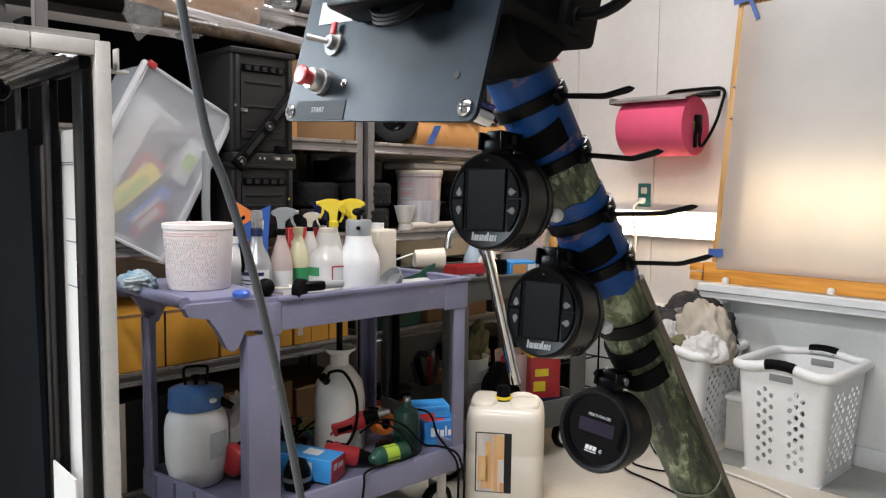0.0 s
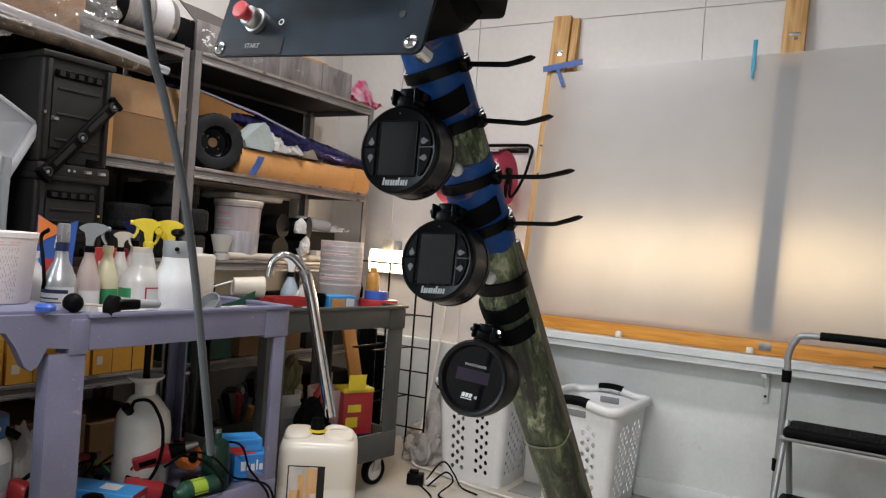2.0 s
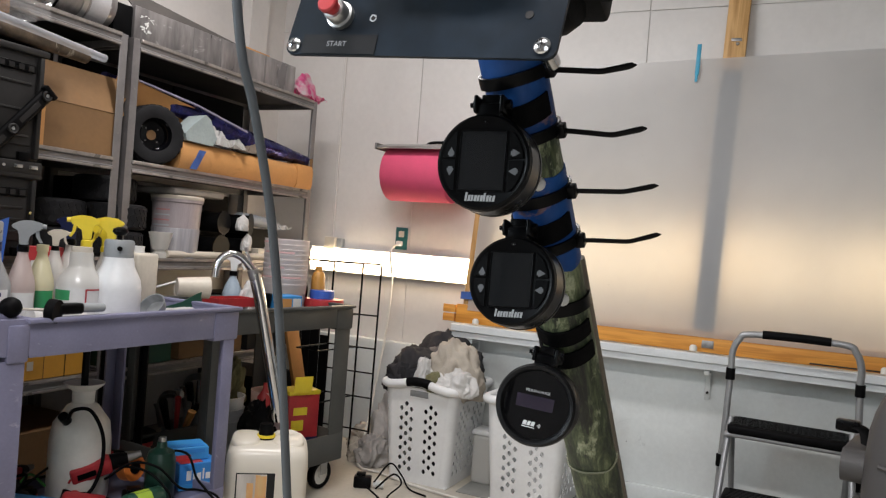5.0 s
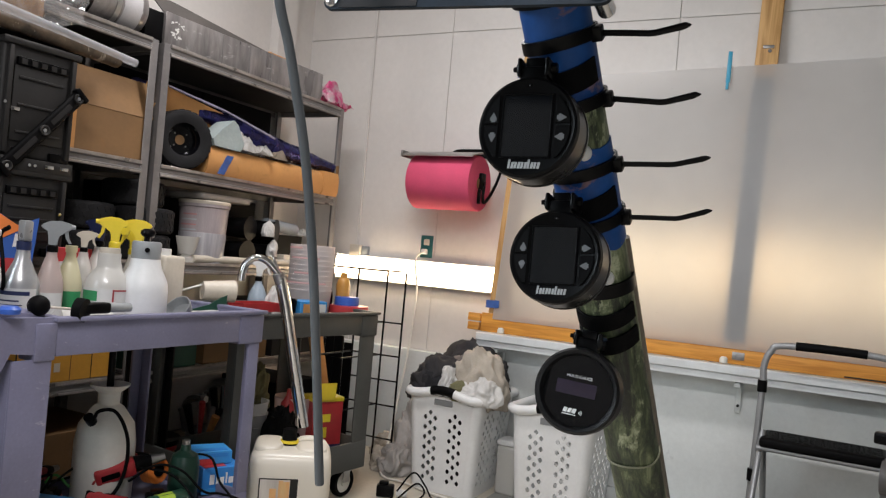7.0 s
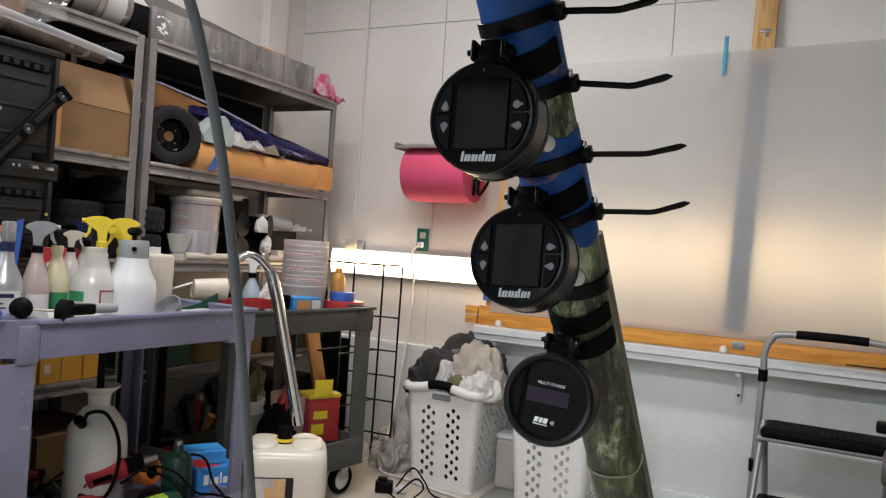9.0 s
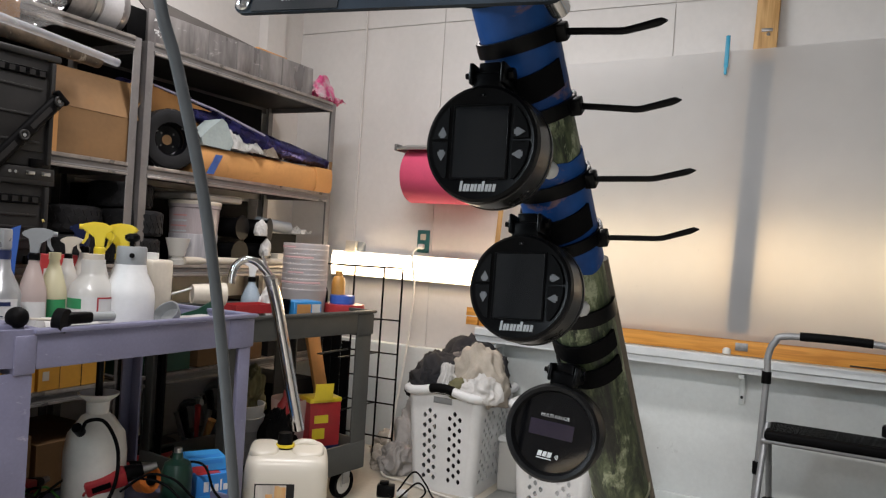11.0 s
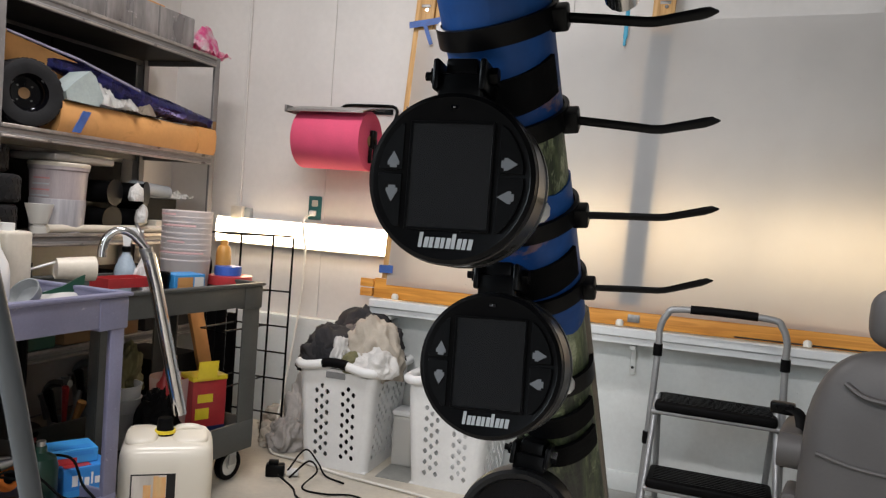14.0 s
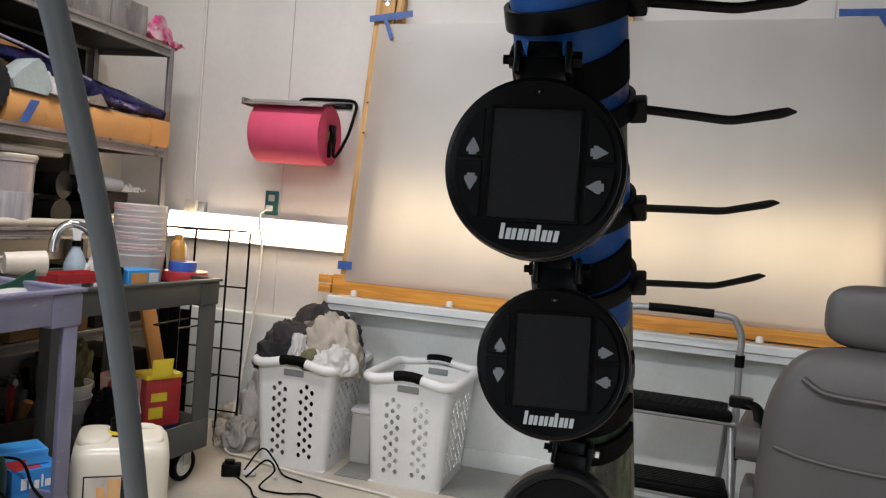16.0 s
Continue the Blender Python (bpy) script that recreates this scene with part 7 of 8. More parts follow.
# long carton with a strip of blue tape
ob = thing("long_carton", at(-2.375, 2.30, SZ2 + 0.001, 90), "long orange-brown cardboard carton with slanting blue tape strip", "carton")
ALONG = Matrix(((0, 1, 0, 0), (1, 0, 0, 0), (0, 0, 1, 0), (0, 0, 0, 1)))
part("carton_body", prism(B(), [(0.010, 0.0), (-0.003, 0.022), (-0.006, 0.055), (-0.002, 0.088), (0.010, 0.108), (0.030, 0.117), (0.19, 0.117), (0.19, 0.0)], 0.0, 0.80, ALONG), M_CARD_LIGHT, ob, angle=40)
part("end_sleeve", prism(B(), [(0.004, 0.0), (-0.009, 0.02), (-0.010, 0.09), (-0.002, 0.119), (0.19, 0.121), (0.19, 0.0)], 0.79, 0.92, ALONG), M_CARD_LIGHT, ob, angle=40)
part("tape_strip", prism(B(), [(0.056, 0.004), (0.094, 0.004), (0.142, 0.087), (0.104, 0.087)], -0.0078, -0.004), M_BLUE_TAPE, ob)
part("top_crease", prism(B(), [(0.034, 0.117), (0.036, 0.1195), (0.041, 0.117)], 0.0, 0.79, ALONG), M_CARD, ob)
part("end_flap", box(B(), (0.92, 0.0, 0.02), (0.924, 0.16, 0.16)), M_CARD, ob)
pts = curve([(-2.550, 2.05, 1.616), (-2.520, 2.4, 1.580), (-2.435, 2.85, 1.494), (-2.412, 3.22, 1.466)], 26)
bm = tube(B(), pts, [0.040 + 0.010 * math.sin(math.pi * min(1.0, i / len(pts)) ** 1.3) - 0.016 * (i / len(pts)) ** 4 for i in range(len(pts))], 36, flat=0.9)
for v in bm.verts:
    v.co += noise.noise_vector(Vector((v.co.x * 30, v.co.y * 9, v.co.z * 30))) * 0.007 + noise.noise_vector(v.co * 55) * 0.0025
solid("foil_roll", bm, M_FOIL_BLUE, ROOM, "long roll of dark blue metallic foil resting on cartons", "roll")
solid("clear_tube", tube(B(), [(-2.452, 2.045, 1.644), (-2.452, 2.46, 1.602), (-2.390, 2.72, 1.530)], 0.005, 10), mat("violet_wrap", (0.42, 0.40, 0.56), 0.25, metal=0.3), ROOM, "thin violet wrapped tube along the foil roll", "tube")
random.seed(3)
for k, (w, mt, h_) in enumerate(((2.55, M_RAG_WHITE, 0.050), (2.66, M_RAG_WHITE, 0.035), (2.77, M_RAG_BEIGE, 0.03))):
    garment("paper_wad", at(-2.44, w, SZ2 + 0.119, 40 * k), 0.085, 0.065, h_ * 1.5, mt, "crumpled paper lying on the long carton", 2.3 * k + 1, 0.9 * k, 1.7, 0.014, "paper")
bm = prism(B(), [(-0.07, 0.0), (0.085, 0.0), (0.10, 0.03), (0.055, 0.105), (0.03, 0.118), (-0.03, 0.075), (-0.075, 0.03)], -0.05, 0.05)
for v in bm.verts:
    v.co += noise.noise_vector(v.co * 14) * 0.012
solid("paper_bag", bm, mat("grey_green_bag", (0.37, 0.44, 0.44), 0.6, var=0.12), at(-2.42, 2.40, SZ2 + 0.117, 90), "folded grey-green paper bag on the long carton", "bag", angle=15)

# top boards: silver-wrapped carton, tank, bubble wrap
ob = thing("wrapped_carton", at(-2.43, 2.075, SZ1 + 0.001, 88), "long grey carton wrapped in scuffed silver film, one end open", "carton")
part("carton_body", box(B(), (0, 0, 0), (0.98, 0.30, 0.135), 0.006), M_FOIL, ob)
part("flap", prism(B(), [(0.0, 0.0), (-0.035, 0.105), (-0.01, 0.09), (0.10, 0.085), (0.60, 0.006), (0.60, 0.0)], 0.0, 0.004), mat("brown_grey_board", (0.075, 0.066, 0.060), 0.6, var=0.15, scale=9), ob, m=pose(0.0, 0.02, 0.136, -38, 0, 0))
part("open_end", box(B(), (-0.085, 0.01, 0.004), (-0.001, 0.29, 0.125), 0.004), M_BLACK_MATT, ob)
random.seed(21)
for k in range(16):
    part("print_fleck", box(B(), (0, -0.002, 0), (0.006 + 0.018 * random.random(), -0.0002, 0.003 + 0.004 * random.random()), m=pose(0.025 + 0.05 * random.random(), 0, 0.035 + 0.065 * random.random(), 0, random.uniform(-70, 70), 0)), M_PAPER, ob)
for x in (0.30, 0.46, 0.60, 0.75):
    part("wrap_seam", box(B(), (x, -0.0025, 0.0), (x + 0.006, -0.0002, 0.134)), M_STEEL_GREY, ob)
ob = carton("carton", at(-2.56, 2.83, SZ1 + 0.001, 90), (0.22, 0.2, 0.195), M_CARD_LIGHT, "small orange cardboard carton on the top shelf")
garment("camouflage_pouch", at(-2.44, 3.20, SZ1 + 0.002, 95), 0.125, 0.06, 0.115, mat("pink_pattern", (0.80, 0.10, 0.32), 0.6, second=(0.78, 0.68, 0.70), scale=28, var=0.03), "pink and white patterned pouch on the shelf's end", 8.4)
ob = thing("steel_tank", at(-2.50, 1.81, SZ1 + 0.001, 0), "horizontal silver metal tank with black end", "tank")
part("shell", lathe(B(), [(0, -0.17), (0.07, -0.165), (0.095, -0.14), (0.098, -0.10), (0.098, 0.14), (0.09, 0.165), (0, 0.17)], 30, pose(0, 0, 0.1, -90, 0, 0)), M_FOIL, ob)
part("end_cap", lathe(B(), [(0.100, -0.16), (0.102, -0.15), (0.102, -0.08), (0.100, -0.07), (0.098, -0.08), (0.09, -0.18), (0, -0.185)], 30, pose(0, 0, 0.1, -90, 0, 0)), M_BLACK, ob)
part("band", lathe(B(), [(0.0985, 0.02), (0.101, 0.02), (0.101, 0.04), (0.0985, 0.04)], 30, pose(0, 0, 0.1, -90, 0, 0)), M_ALU, ob)
part("label", lathe(B(), [(0.0983, 0.05), (0.0998, 0.05), (0.0998, 0.13), (0.0983, 0.13)], 30, pose(0, 0, 0.1, -90, 0, 0)), mat("pale_grey_label", (0.50, 0.49, 0.50), 0.4, var=0.1), ob, "pale grey label band")
part("foot", box(B(), (-0.06, -0.12, 0), (0.06, -0.08, 0.02)), M_STEEL_GREY, ob)
part("foot", box(B(), (-0.06, 0.08, 0), (0.06, 0.12, 0.02)), M_STEEL_GREY, ob)
ob = carton("flat_carton", at(-2.40, 0.95, SZ1 + 0.001, 90), (0.62, 0.38, 0.10), M_CARD_LIGHT, "flat brown carton on the top shelf under bubble wrap")


def below(w, knots):
    """Height of a sagging edge at w along the shelf, between knots."""
    for (w0, z0), (w1, z1) in zip(knots, knots[1:]):
        if w <= w1:
            f = (w - w0) / (w1 - w0)
            return z0 + (z1 - z0) * f * f * (3 - 2 * f)
    return knots[-1][1]


def drape(name, w0, w1, knots, out, crumple, material, label, category, seed):
    """A sheet that lies on the top board, turns over its front edge and hangs to an uneven hem."""
    bm = B()
    nx, ny = 84, 40
    gr = []
    for i in range(nx + 1):
        row = []
        w = w0 + (w1 - w0) * i / nx
        for k in range(ny + 1):
            v = k / ny
            if v < 0.3:
                p = Vector((SF - 0.20 + (0.20 + out) * v / 0.3, w, SZ1 + 0.108))
            else:
                f = (v - 0.3) / 0.7
                p = Vector((SF + out + 0.012 * math.sin(3.1 * f), w, SZ1 + 0.108 + (below(w, knots) - SZ1 - 0.108) * f))
            q = Vector((w * 9, v * 4, seed))
            p += noise.noise_vector(q) * crumple + noise.noise_vector(q * 3.1) * crumple * 0.55 + noise.noise_vector(q * 8) * crumple * 0.18
            row.append(bm.verts.new(p))
        gr.append(row)
    for i in range(nx):
        for k in range(ny):
            bm.faces.new((gr[i][k], gr[i + 1][k], gr[i + 1][k + 1], gr[i][k + 1]))
    bmesh.ops.solidify(bm, geom=list(bm.faces), thickness=0.0012)
    return solid(name, bm, material, ROOM, label, category, angle=60)


drape("kraft_sheet", 0.93, 1.53, ((0.93, 1.735), (1.10, 1.702), (1.32, 1.668), (1.44, 1.655), (1.53, 1.705)), 0.024, 0.006, M_CARD_LIGHT, "brown kraft paper hanging over the shelf's edge", "paper", 1.0)
drape("bubble_wrap", 1.035, 1.640, ((1.035, 1.665), (1.075, 1.575), (1.13, 1.618), (1.22, 1.600), (1.34, 1.628), (1.44, 1.640), (1.52, 1.675), (1.640, 1.705)), 0.060, 0.020, film_mat("bubble_film", (0.8, 0.8, 0.8), 0.4, clear=0.70, rough=0.10, gloss=0.35), "crumpled clear bubble wrap hanging over the shelf's edge", "bubble wrap", 4.0)
solid("camouflage_roll", tube(B(), [(-2.33, 1.15, 1.66), (-2.34, 1.80, 1.638)], 0.025, 16), marks(mat("brown_pattern", (0.12, 0.085, 0.055), 0.35, second=(0.03, 0.022, 0.016), scale=24, var=0.1), (0.42, 0.37, 0.30), 1.0, 0.60, (26, 26, 26), 0.05, 0.7), ROOM, "roll of brown patterned film under the top shelf", "roll")
solid("clear_tube", tube(B(), [(-2.31, 1.20, 1.695), (-2.32, 1.86, 1.645)], 0.014, 12), M_CLEAR, ROOM, "clear plastic tube beside the roll", "tube")

# case stack: two charcoal cases joined by a diagonal catch bar
ob = thing("case_stack", at(-2.30, 1.385, SZ3 + 0.002, 88), "stack of charcoal moulded tool cases with diagonal locking bar", "tool case")
for z0, z1 in ((0.0, 0.265), (0.30, 0.655)):
    part("case", box(B(), (0, 0.02, z0), (0.245, 0.36, z1), 0.012, 3), M_CASE, ob)
    part("panel", box(B(), (0.035, 0.014, z0 + 0.05), (0.21, 0.022, z1 - 0.075), 0.004), M_CASE, ob)
    part("slot_bar", box(B(), (0.04, 0.008, z1 - 0.075), (0.205, 0.021, z1 - 0.05), 0.003), M_BLACK, ob)
    for i in range(5):
        part("slot", box(B(), (0.05 + i * 0.032, 0.005, z1 - 0.071), (0.068 + i * 0.032, 0.0085, z1 - 0.055)), M_DECK, ob)
    part("lid_edge", box(B(), (-0.006, 0.008, z1 - 0.018), (0.251, 0.365, z1 + 0.004), 0.006), M_CASE, ob)
part("joint", box(B(), (-0.003, 0.006, 0.262), (0.248, 0.362, 0.302), 0.005), M_CASE, ob)
for x in (0.02, 0.15, 0.20):
    part("latch", box(B(), (x, 0.001, 0.278), (x + 0.030, 0.007, 0.290), 0.002), M_CHROME, ob)
for x in (0.03, 0.18):
    part("latch", box(B(), (x, 0.008, 0.44), (x + 0.028, 0.0195, 0.452), 0.002), M_CHROME, ob)
arm = part("locking_bar", box(B(), (-0.02, -0.012, -0.022), (0.345, 0.004, 0.022), 0.010, 3), M_BLACK_MATT, ob, m=pose(0.02, 0.0, 0.27, 0, -49, 0))
for x in (0.0, 0.165, 0.325):
    part("bolt_ring", lathe(B(), [(0.009, 0), (0.0165, 0), (0.0165, 0.006), (0.014, 0.008), (0.009, 0.006), (0.009, 0)], 20, pose(x, -0.011, 0, 90, 0, 0)), M_CASE, arm)
    part("bolt", cyl(B(), (x, -0.011, 0), (x, -0.016, 0), 0.006, seg=12), M_CHROME, arm)
for x0, x1 in ((0.035, 0.130), (0.200, 0.290)):
    part("slot", box(B(), (x0, -0.0128, -0.008), (x1, -0.0118, 0.008), 0.0004, 1), M_DECK, arm)
for x in (-0.024, 0.332):
    part("clevis", box(B(), (x, -0.020, -0.026), (x + 0.018, 0.006, 0.026), 0.004), M_BLACK, arm)
for z0, z1 in ((0.0, 0.265), (0.30, 0.655)):
    for x in (0.012, 0.218):
        part("corner_rib", box(B(), (x, 0.006, z0 + 0.012), (x + 0.015, 0.022, z1 - 0.022), 0.003), M_CASE, ob)
    for k in range(3):
        z = z0 + 0.075 + k * (z1 - z0 - 0.19) / 2
        part("rib", box(B(), (0.05, 0.010, z), (0.195, 0.016, z + 0.008), 0.002), M_CASE, ob)
    for x in (0.045, 0.165):
        part("foot_block", box(B(), (x, 0.004, z0 + 0.002), (x + 0.04, 0.021, z0 + 0.030), 0.004), M_BLACK, ob)
for x, z in ((0.10, 0.283), (0.118, 0.283), (0.225, 0.284), (0.008, 0.460), (0.205, 0.470), (0.215, 0.140)):
    part("rivet", cyl(B(), (x, 0.006, z), (x, 0.002, z), 0.005, seg=10), M_CHROME, ob)
part("handle_tube", tube(B(), curve([(-0.10, 0.0, -0.02), (-0.105, 0.0, 0.12), (-0.10, 0.0, 0.30)], 5), 0.014, 10), M_GREY_PL, ob)
ob = thing("tool_case", at(-2.31, 0.40, 1.245, 90), "black tool case with yellow catches", "tool case")
part("case", box(B(), (0, 0, 0), (0.40, 0.34, 0.22), 0.015, 3), M_BLACK, ob)
for x in (0.06, 0.28):
    part("catch", box(B(), (x, -0.008, 0.16), (x + 0.06, 0.002, 0.225), 0.004), M_YELLOW, ob)
part("handle", tube(B(), curve([(0.12, 0.02, 0.22), (0.14, 0.01, 0.255), (0.26, 0.01, 0.255), (0.28, 0.02, 0.22)], 5), 0.010, 10), M_BLACK, ob)
for z0, hz in ((0.001, 0.42), (0.423, 0.42), (0.845, 0.398)):
    carton("black_crate", at(-2.32, 0.40, z0, 90), (0.38, 0.36, hz), M_BLACK_MATT, "black plastic storage crate in a tall stack", (), "crate", group="black crates")
solid("black_rail", box(B(), (0, 0, 0), (0.42, 0.03, 0.035), 0.006), M_BLACK, at(-2.365, 0.83, 0.99, 90), "black plastic bar across the shelf's front", "bar")

# lower goods on the right unit's board
ob = thing("mixing_tub", at(-2.49, 2.425, SZ3 + 0.001) @ Matrix.Diagonal((0.77, 0.77, 0.98, 1)), "tall pinkish mixing tub with printed scale and lid edge", "tub")
part("tub_wall", lathe(B(), [(0, 0), (0.118, 0), (0.132, 0.235), (0.138, 0.24), (0.138, 0.252), (0.12, 0.252), (0.11, 0.008), (0, 0.008)], 32), mat("hazy_tub", (0.44, 0.375, 0.385), 0.35, var=0.15, scale=8, second=(0.33, 0.29, 0.30), stretch=(3, 3, 0.4)), ob)
part("sleeve", lathe(B(), [(0.1185, 0.001), (0.1215, 0.001), (0.1285, 0.125), (0.1265, 0.128), (0.1255, 0.125)], 32), mat("grey_sleeve", (0.42, 0.41, 0.43), 0.4, var=0.12, scale=20, second=(0.30, 0.29, 0.31), stretch=(2, 2, 0.2)), ob, "streaked grey outer cup")
part("lid", lathe(B(), [(0, 0.252), (0.14, 0.252), (0.142, 0.262), (0.135, 0.268), (0, 0.262)], 32), M_CREAM, ob)
for i in range(6):
    label_wrap(ob, 0.123 + i * 0.0008, 0.05 + i * 0.014, 0.054 + i * 0.014, -70, -50, M_FIG, "scale_mark")
for i in range(4):
    label_wrap(ob, 0.1268 + i * 0.0012, 0.135 + i * 0.022, 0.141 + i * 0.022, -115 + 5 * i, -62, M_FIGR if i % 2 else M_FIG, "print_bar")
solid("flat_tray", box(B(), (0, 0, 0), (0.30, 0.22, 0.028), 0.010, 3), mat("taupe_tray", (0.33, 0.30, 0.27), 0.5, var=0.1), at(-2.41, 2.325, SZ3 + 0.266, 90), "flat taupe plastic tray resting on the mixing tub", "tray")
ob = thing("mixing_cup", at(-2.43, 2.285, SZ3 + 0.001), "hazy clear mixing cup on a foot", "cup")
part("bowl", lathe(B(), [(0, 0), (0.028, 0), (0.028, 0.02), (0.018, 0.03), (0.03, 0.035), (0.048, 0.105), (0.045, 0.105), (0.026, 0.04), (0, 0.04)], 24), M_SOLVENT, ob)
solid("pipe_offcut", tube(B(), [(0, 0, 0), (0, 0.9, 0)], 0.016, 12), M_CREAM, at(-2.41, 2.30, SZ3 + 0.017), "cream plastic pipe along the shelf's edge", "pipe")
for k, (w, z) in enumerate(((2.62, 0.055), (2.62, 0.165), (2.78, 0.055), (2.79, 0.165))):
    ob = thing("wire_spool", ROOM @ pose(-2.47, w, SZ3 + z, 0, 90, 8 * k), "black and white spool of wire lying on the shelf", "spool", "wire spools")
    part("winding", cyl(B(), (0, 0, -0.06), (0, 0, 0.06), 0.044, seg=24), M_BLACK_MATT, ob)
    for zz in (-0.064, 0.06):
        part("flange", cyl(B(), (0, 0, zz), (0, 0, zz + 0.005), 0.054, seg=24), M_BLACK, ob)
    part("hub", cyl(B(), (0, 0, -0.067), (0, 0, -0.063), 0.02, seg=16), M_GREY_PL, ob)
for k, (w, z) in enumerate(((2.725, 0.135), (2.765, 0.045))):
    rag("white_glove", at(-2.385, w, SZ3 + z, 30 * k), (0.030, 0.038, 0.075), M_RAG_WHITE, "crumpled white work glove tucked among the spools", 3.3 + k, 0.8, 4, 0.16)
carton("black_crate", at(-2.46, 2.86, SZ3 + 0.001, 90), (0.22, 0.14, 0.150), M_BLACK_MATT, "low black plastic crate at the shelf's end", (), "crate", group="black crates on the shelf")
carton("cream_carton", at(-2.405, 2.88, SZ3 + 0.001, 90), (0.10, 0.05, 0.055), M_CREAM, "small cream carton at the shelf's edge", (), "carton")
garment("tissue", at(-2.45, 3.06, SZ3 + 0.152, 20), 0.06, 0.05, 0.03, M_RAG_WHITE, "torn white tissue at the end of a roll", 7.7, 0.4, 3.0, 0.012, "tissue")
solid("paper_roll", tube(B(), [(0, 0, 0), (0, 0.22, -0.015)], 0.028, 18), mat("grey_blue_paper", (0.40, 0.45, 0.50), 0.6, var=0.12), at(-2.46, 2.79, SZ3 + 0.195), "grey-blue paper roll on top of the spools", "roll")
ob = thing("conduit_box", AT_WALL @ pose(-2.385, WB - 0.001, 0.985), "small lit white junction box above the tube light", "junction box")
part("box", box(B(), (-0.03, -0.045, 0), (0.035, 0, 0.085), 0.004), M_CREAM, ob)
part("side_box", box(B(), (0.038, -0.03, 0), (0.075, 0, 0.08), 0.004), M_GREY_PL, ob)
part("conduit", cyl(B(), (0.0, -0.012, 0.085), (0.0, -0.012, 1.9), 0.006, seg=10), M_WALL, ob)

# yellow cartons and others on the low boards
for w0, ln in ((0.85, 0.52), (1.38, 0.30), (1.69, 0.26)):
    carton("yellow_carton", at(-2.40, w0, SZ4 + 0.001, 90), (ln, 0.38, 0.19), M_YCARTON, "yellow-orange printed carton on the low shelf", [("front", 0.62, 0.0, 0.632, 1.0, M_DECK), ("front", 0.06, 0.18, 0.15, 0.34, M_CREAM), ("front", 0.30, 0.0, 0.308, 1.0, M_CARD), ("front", 0.0, 0.95, 1.0, 1.0, M_CARD)], group="yellow cartons")
for w0, ln, hh, mt, lab in ((0.86, 0.35, 0.30, M_DECK, "dark carton with a pale stripe on the lowest shelf"), (1.23, 0.45, 0.26, M_CARD, "brown carton on the lowest shelf"), (1.70, 0.30, 0.22, M_CARD, "small brown carton on the lowest shelf"), (2.08, 0.30, 0.05, M_CARD, "flat brown carton on the lowest shelf"), (2.92, 0.30, 0.26, M_DECK, "dark carton on the lowest shelf")):
    carton("carton", at(-2.40, w0, 0.121, 90), (ln, 0.36, hh), mt, lab, [("front", 0.45, 0.0, 0.5, 1.0, M_CREAM)], group="cartons on the lowest shelf")
for w0, ln, hh, mt, lab in ((2.06, 0.30, 0.16, M_GREEN, "dark green case on the low shelf"), (2.40, 0.40, 0.20, M_CARD, "brown carton on the low shelf"), (2.84, 0.34, 0.25, M_DECK, "dark carton on the low shelf")):
    carton("carton", at(-2.40, w0, SZ4 + 0.001, 90), (ln, 0.36, hh), mt, lab, group="cartons on the low shelf")
for k, (w, r, hz) in enumerate(((2.475, 0.060, 0.095), (2.62, 0.072, 0.15))):
    ob = thing("tool_pot", at(-2.455, w, 0.121), "grey plastic pot crammed with brushes and tools", "pot", "pots of tools")
    part("pot", lathe(B(), [(0, 0), (r * 0.85, 0), (r, hz), (r * 0.94, hz), (r * 0.78, 0.006), (0, 0.006)], 22), M_GREY_PL, ob)
    for i in range(8):
        a = i * 0.785
        part("tool", tube(B(), [(0.02 * math.cos(a), 0.02 * math.sin(a), 0.02), (0.085 * math.cos(a), 0.085 * math.sin(a), hz + 0.08 + 0.022 * (i % 4))], [0.006, 0.013 if i % 3 else 0.018], 8), (M_CARD_LIGHT, M_BLACK, M_STEEL_BRIGHT, M_GREY_PL, M_PAPER, M_STEEL_BRIGHT, M_BLACK, M_RED)[i], ob)
    part("spray_gun", tube(B(), curve([(-0.05, -0.03, hz), (-0.06, -0.04, hz + 0.08), (-0.03, -0.04, hz + 0.14), (0.05, -0.03, hz + 0.15)], 5), 0.016, 10), M_STEEL_BRIGHT, ob)
for k, z in enumerate((0.174, 0.196, 0.216)):
    solid("strap_coil", lathe(B(), [(0.05, 0), (0.115, 0), (0.118, 0.01), (0.115, 0.02), (0.05, 0.02), (0.05, 0)], 30), (M_CARD_LIGHT, M_RED, M_BLACK)[k], at(-2.47, 2.20 + 0.01 * k, z), "flat coil of strap lying in a stack", "coil", "strap coils")
for w in (1.975, 2.16):
    solid("black_pole", tube(B(), [(-2.345, w, 0.0), (-2.345, w + 0.005, 0.85)], 0.017, 8), M_BLACK, ROOM, "black square pole standing by the shelf", "pole", "black poles")

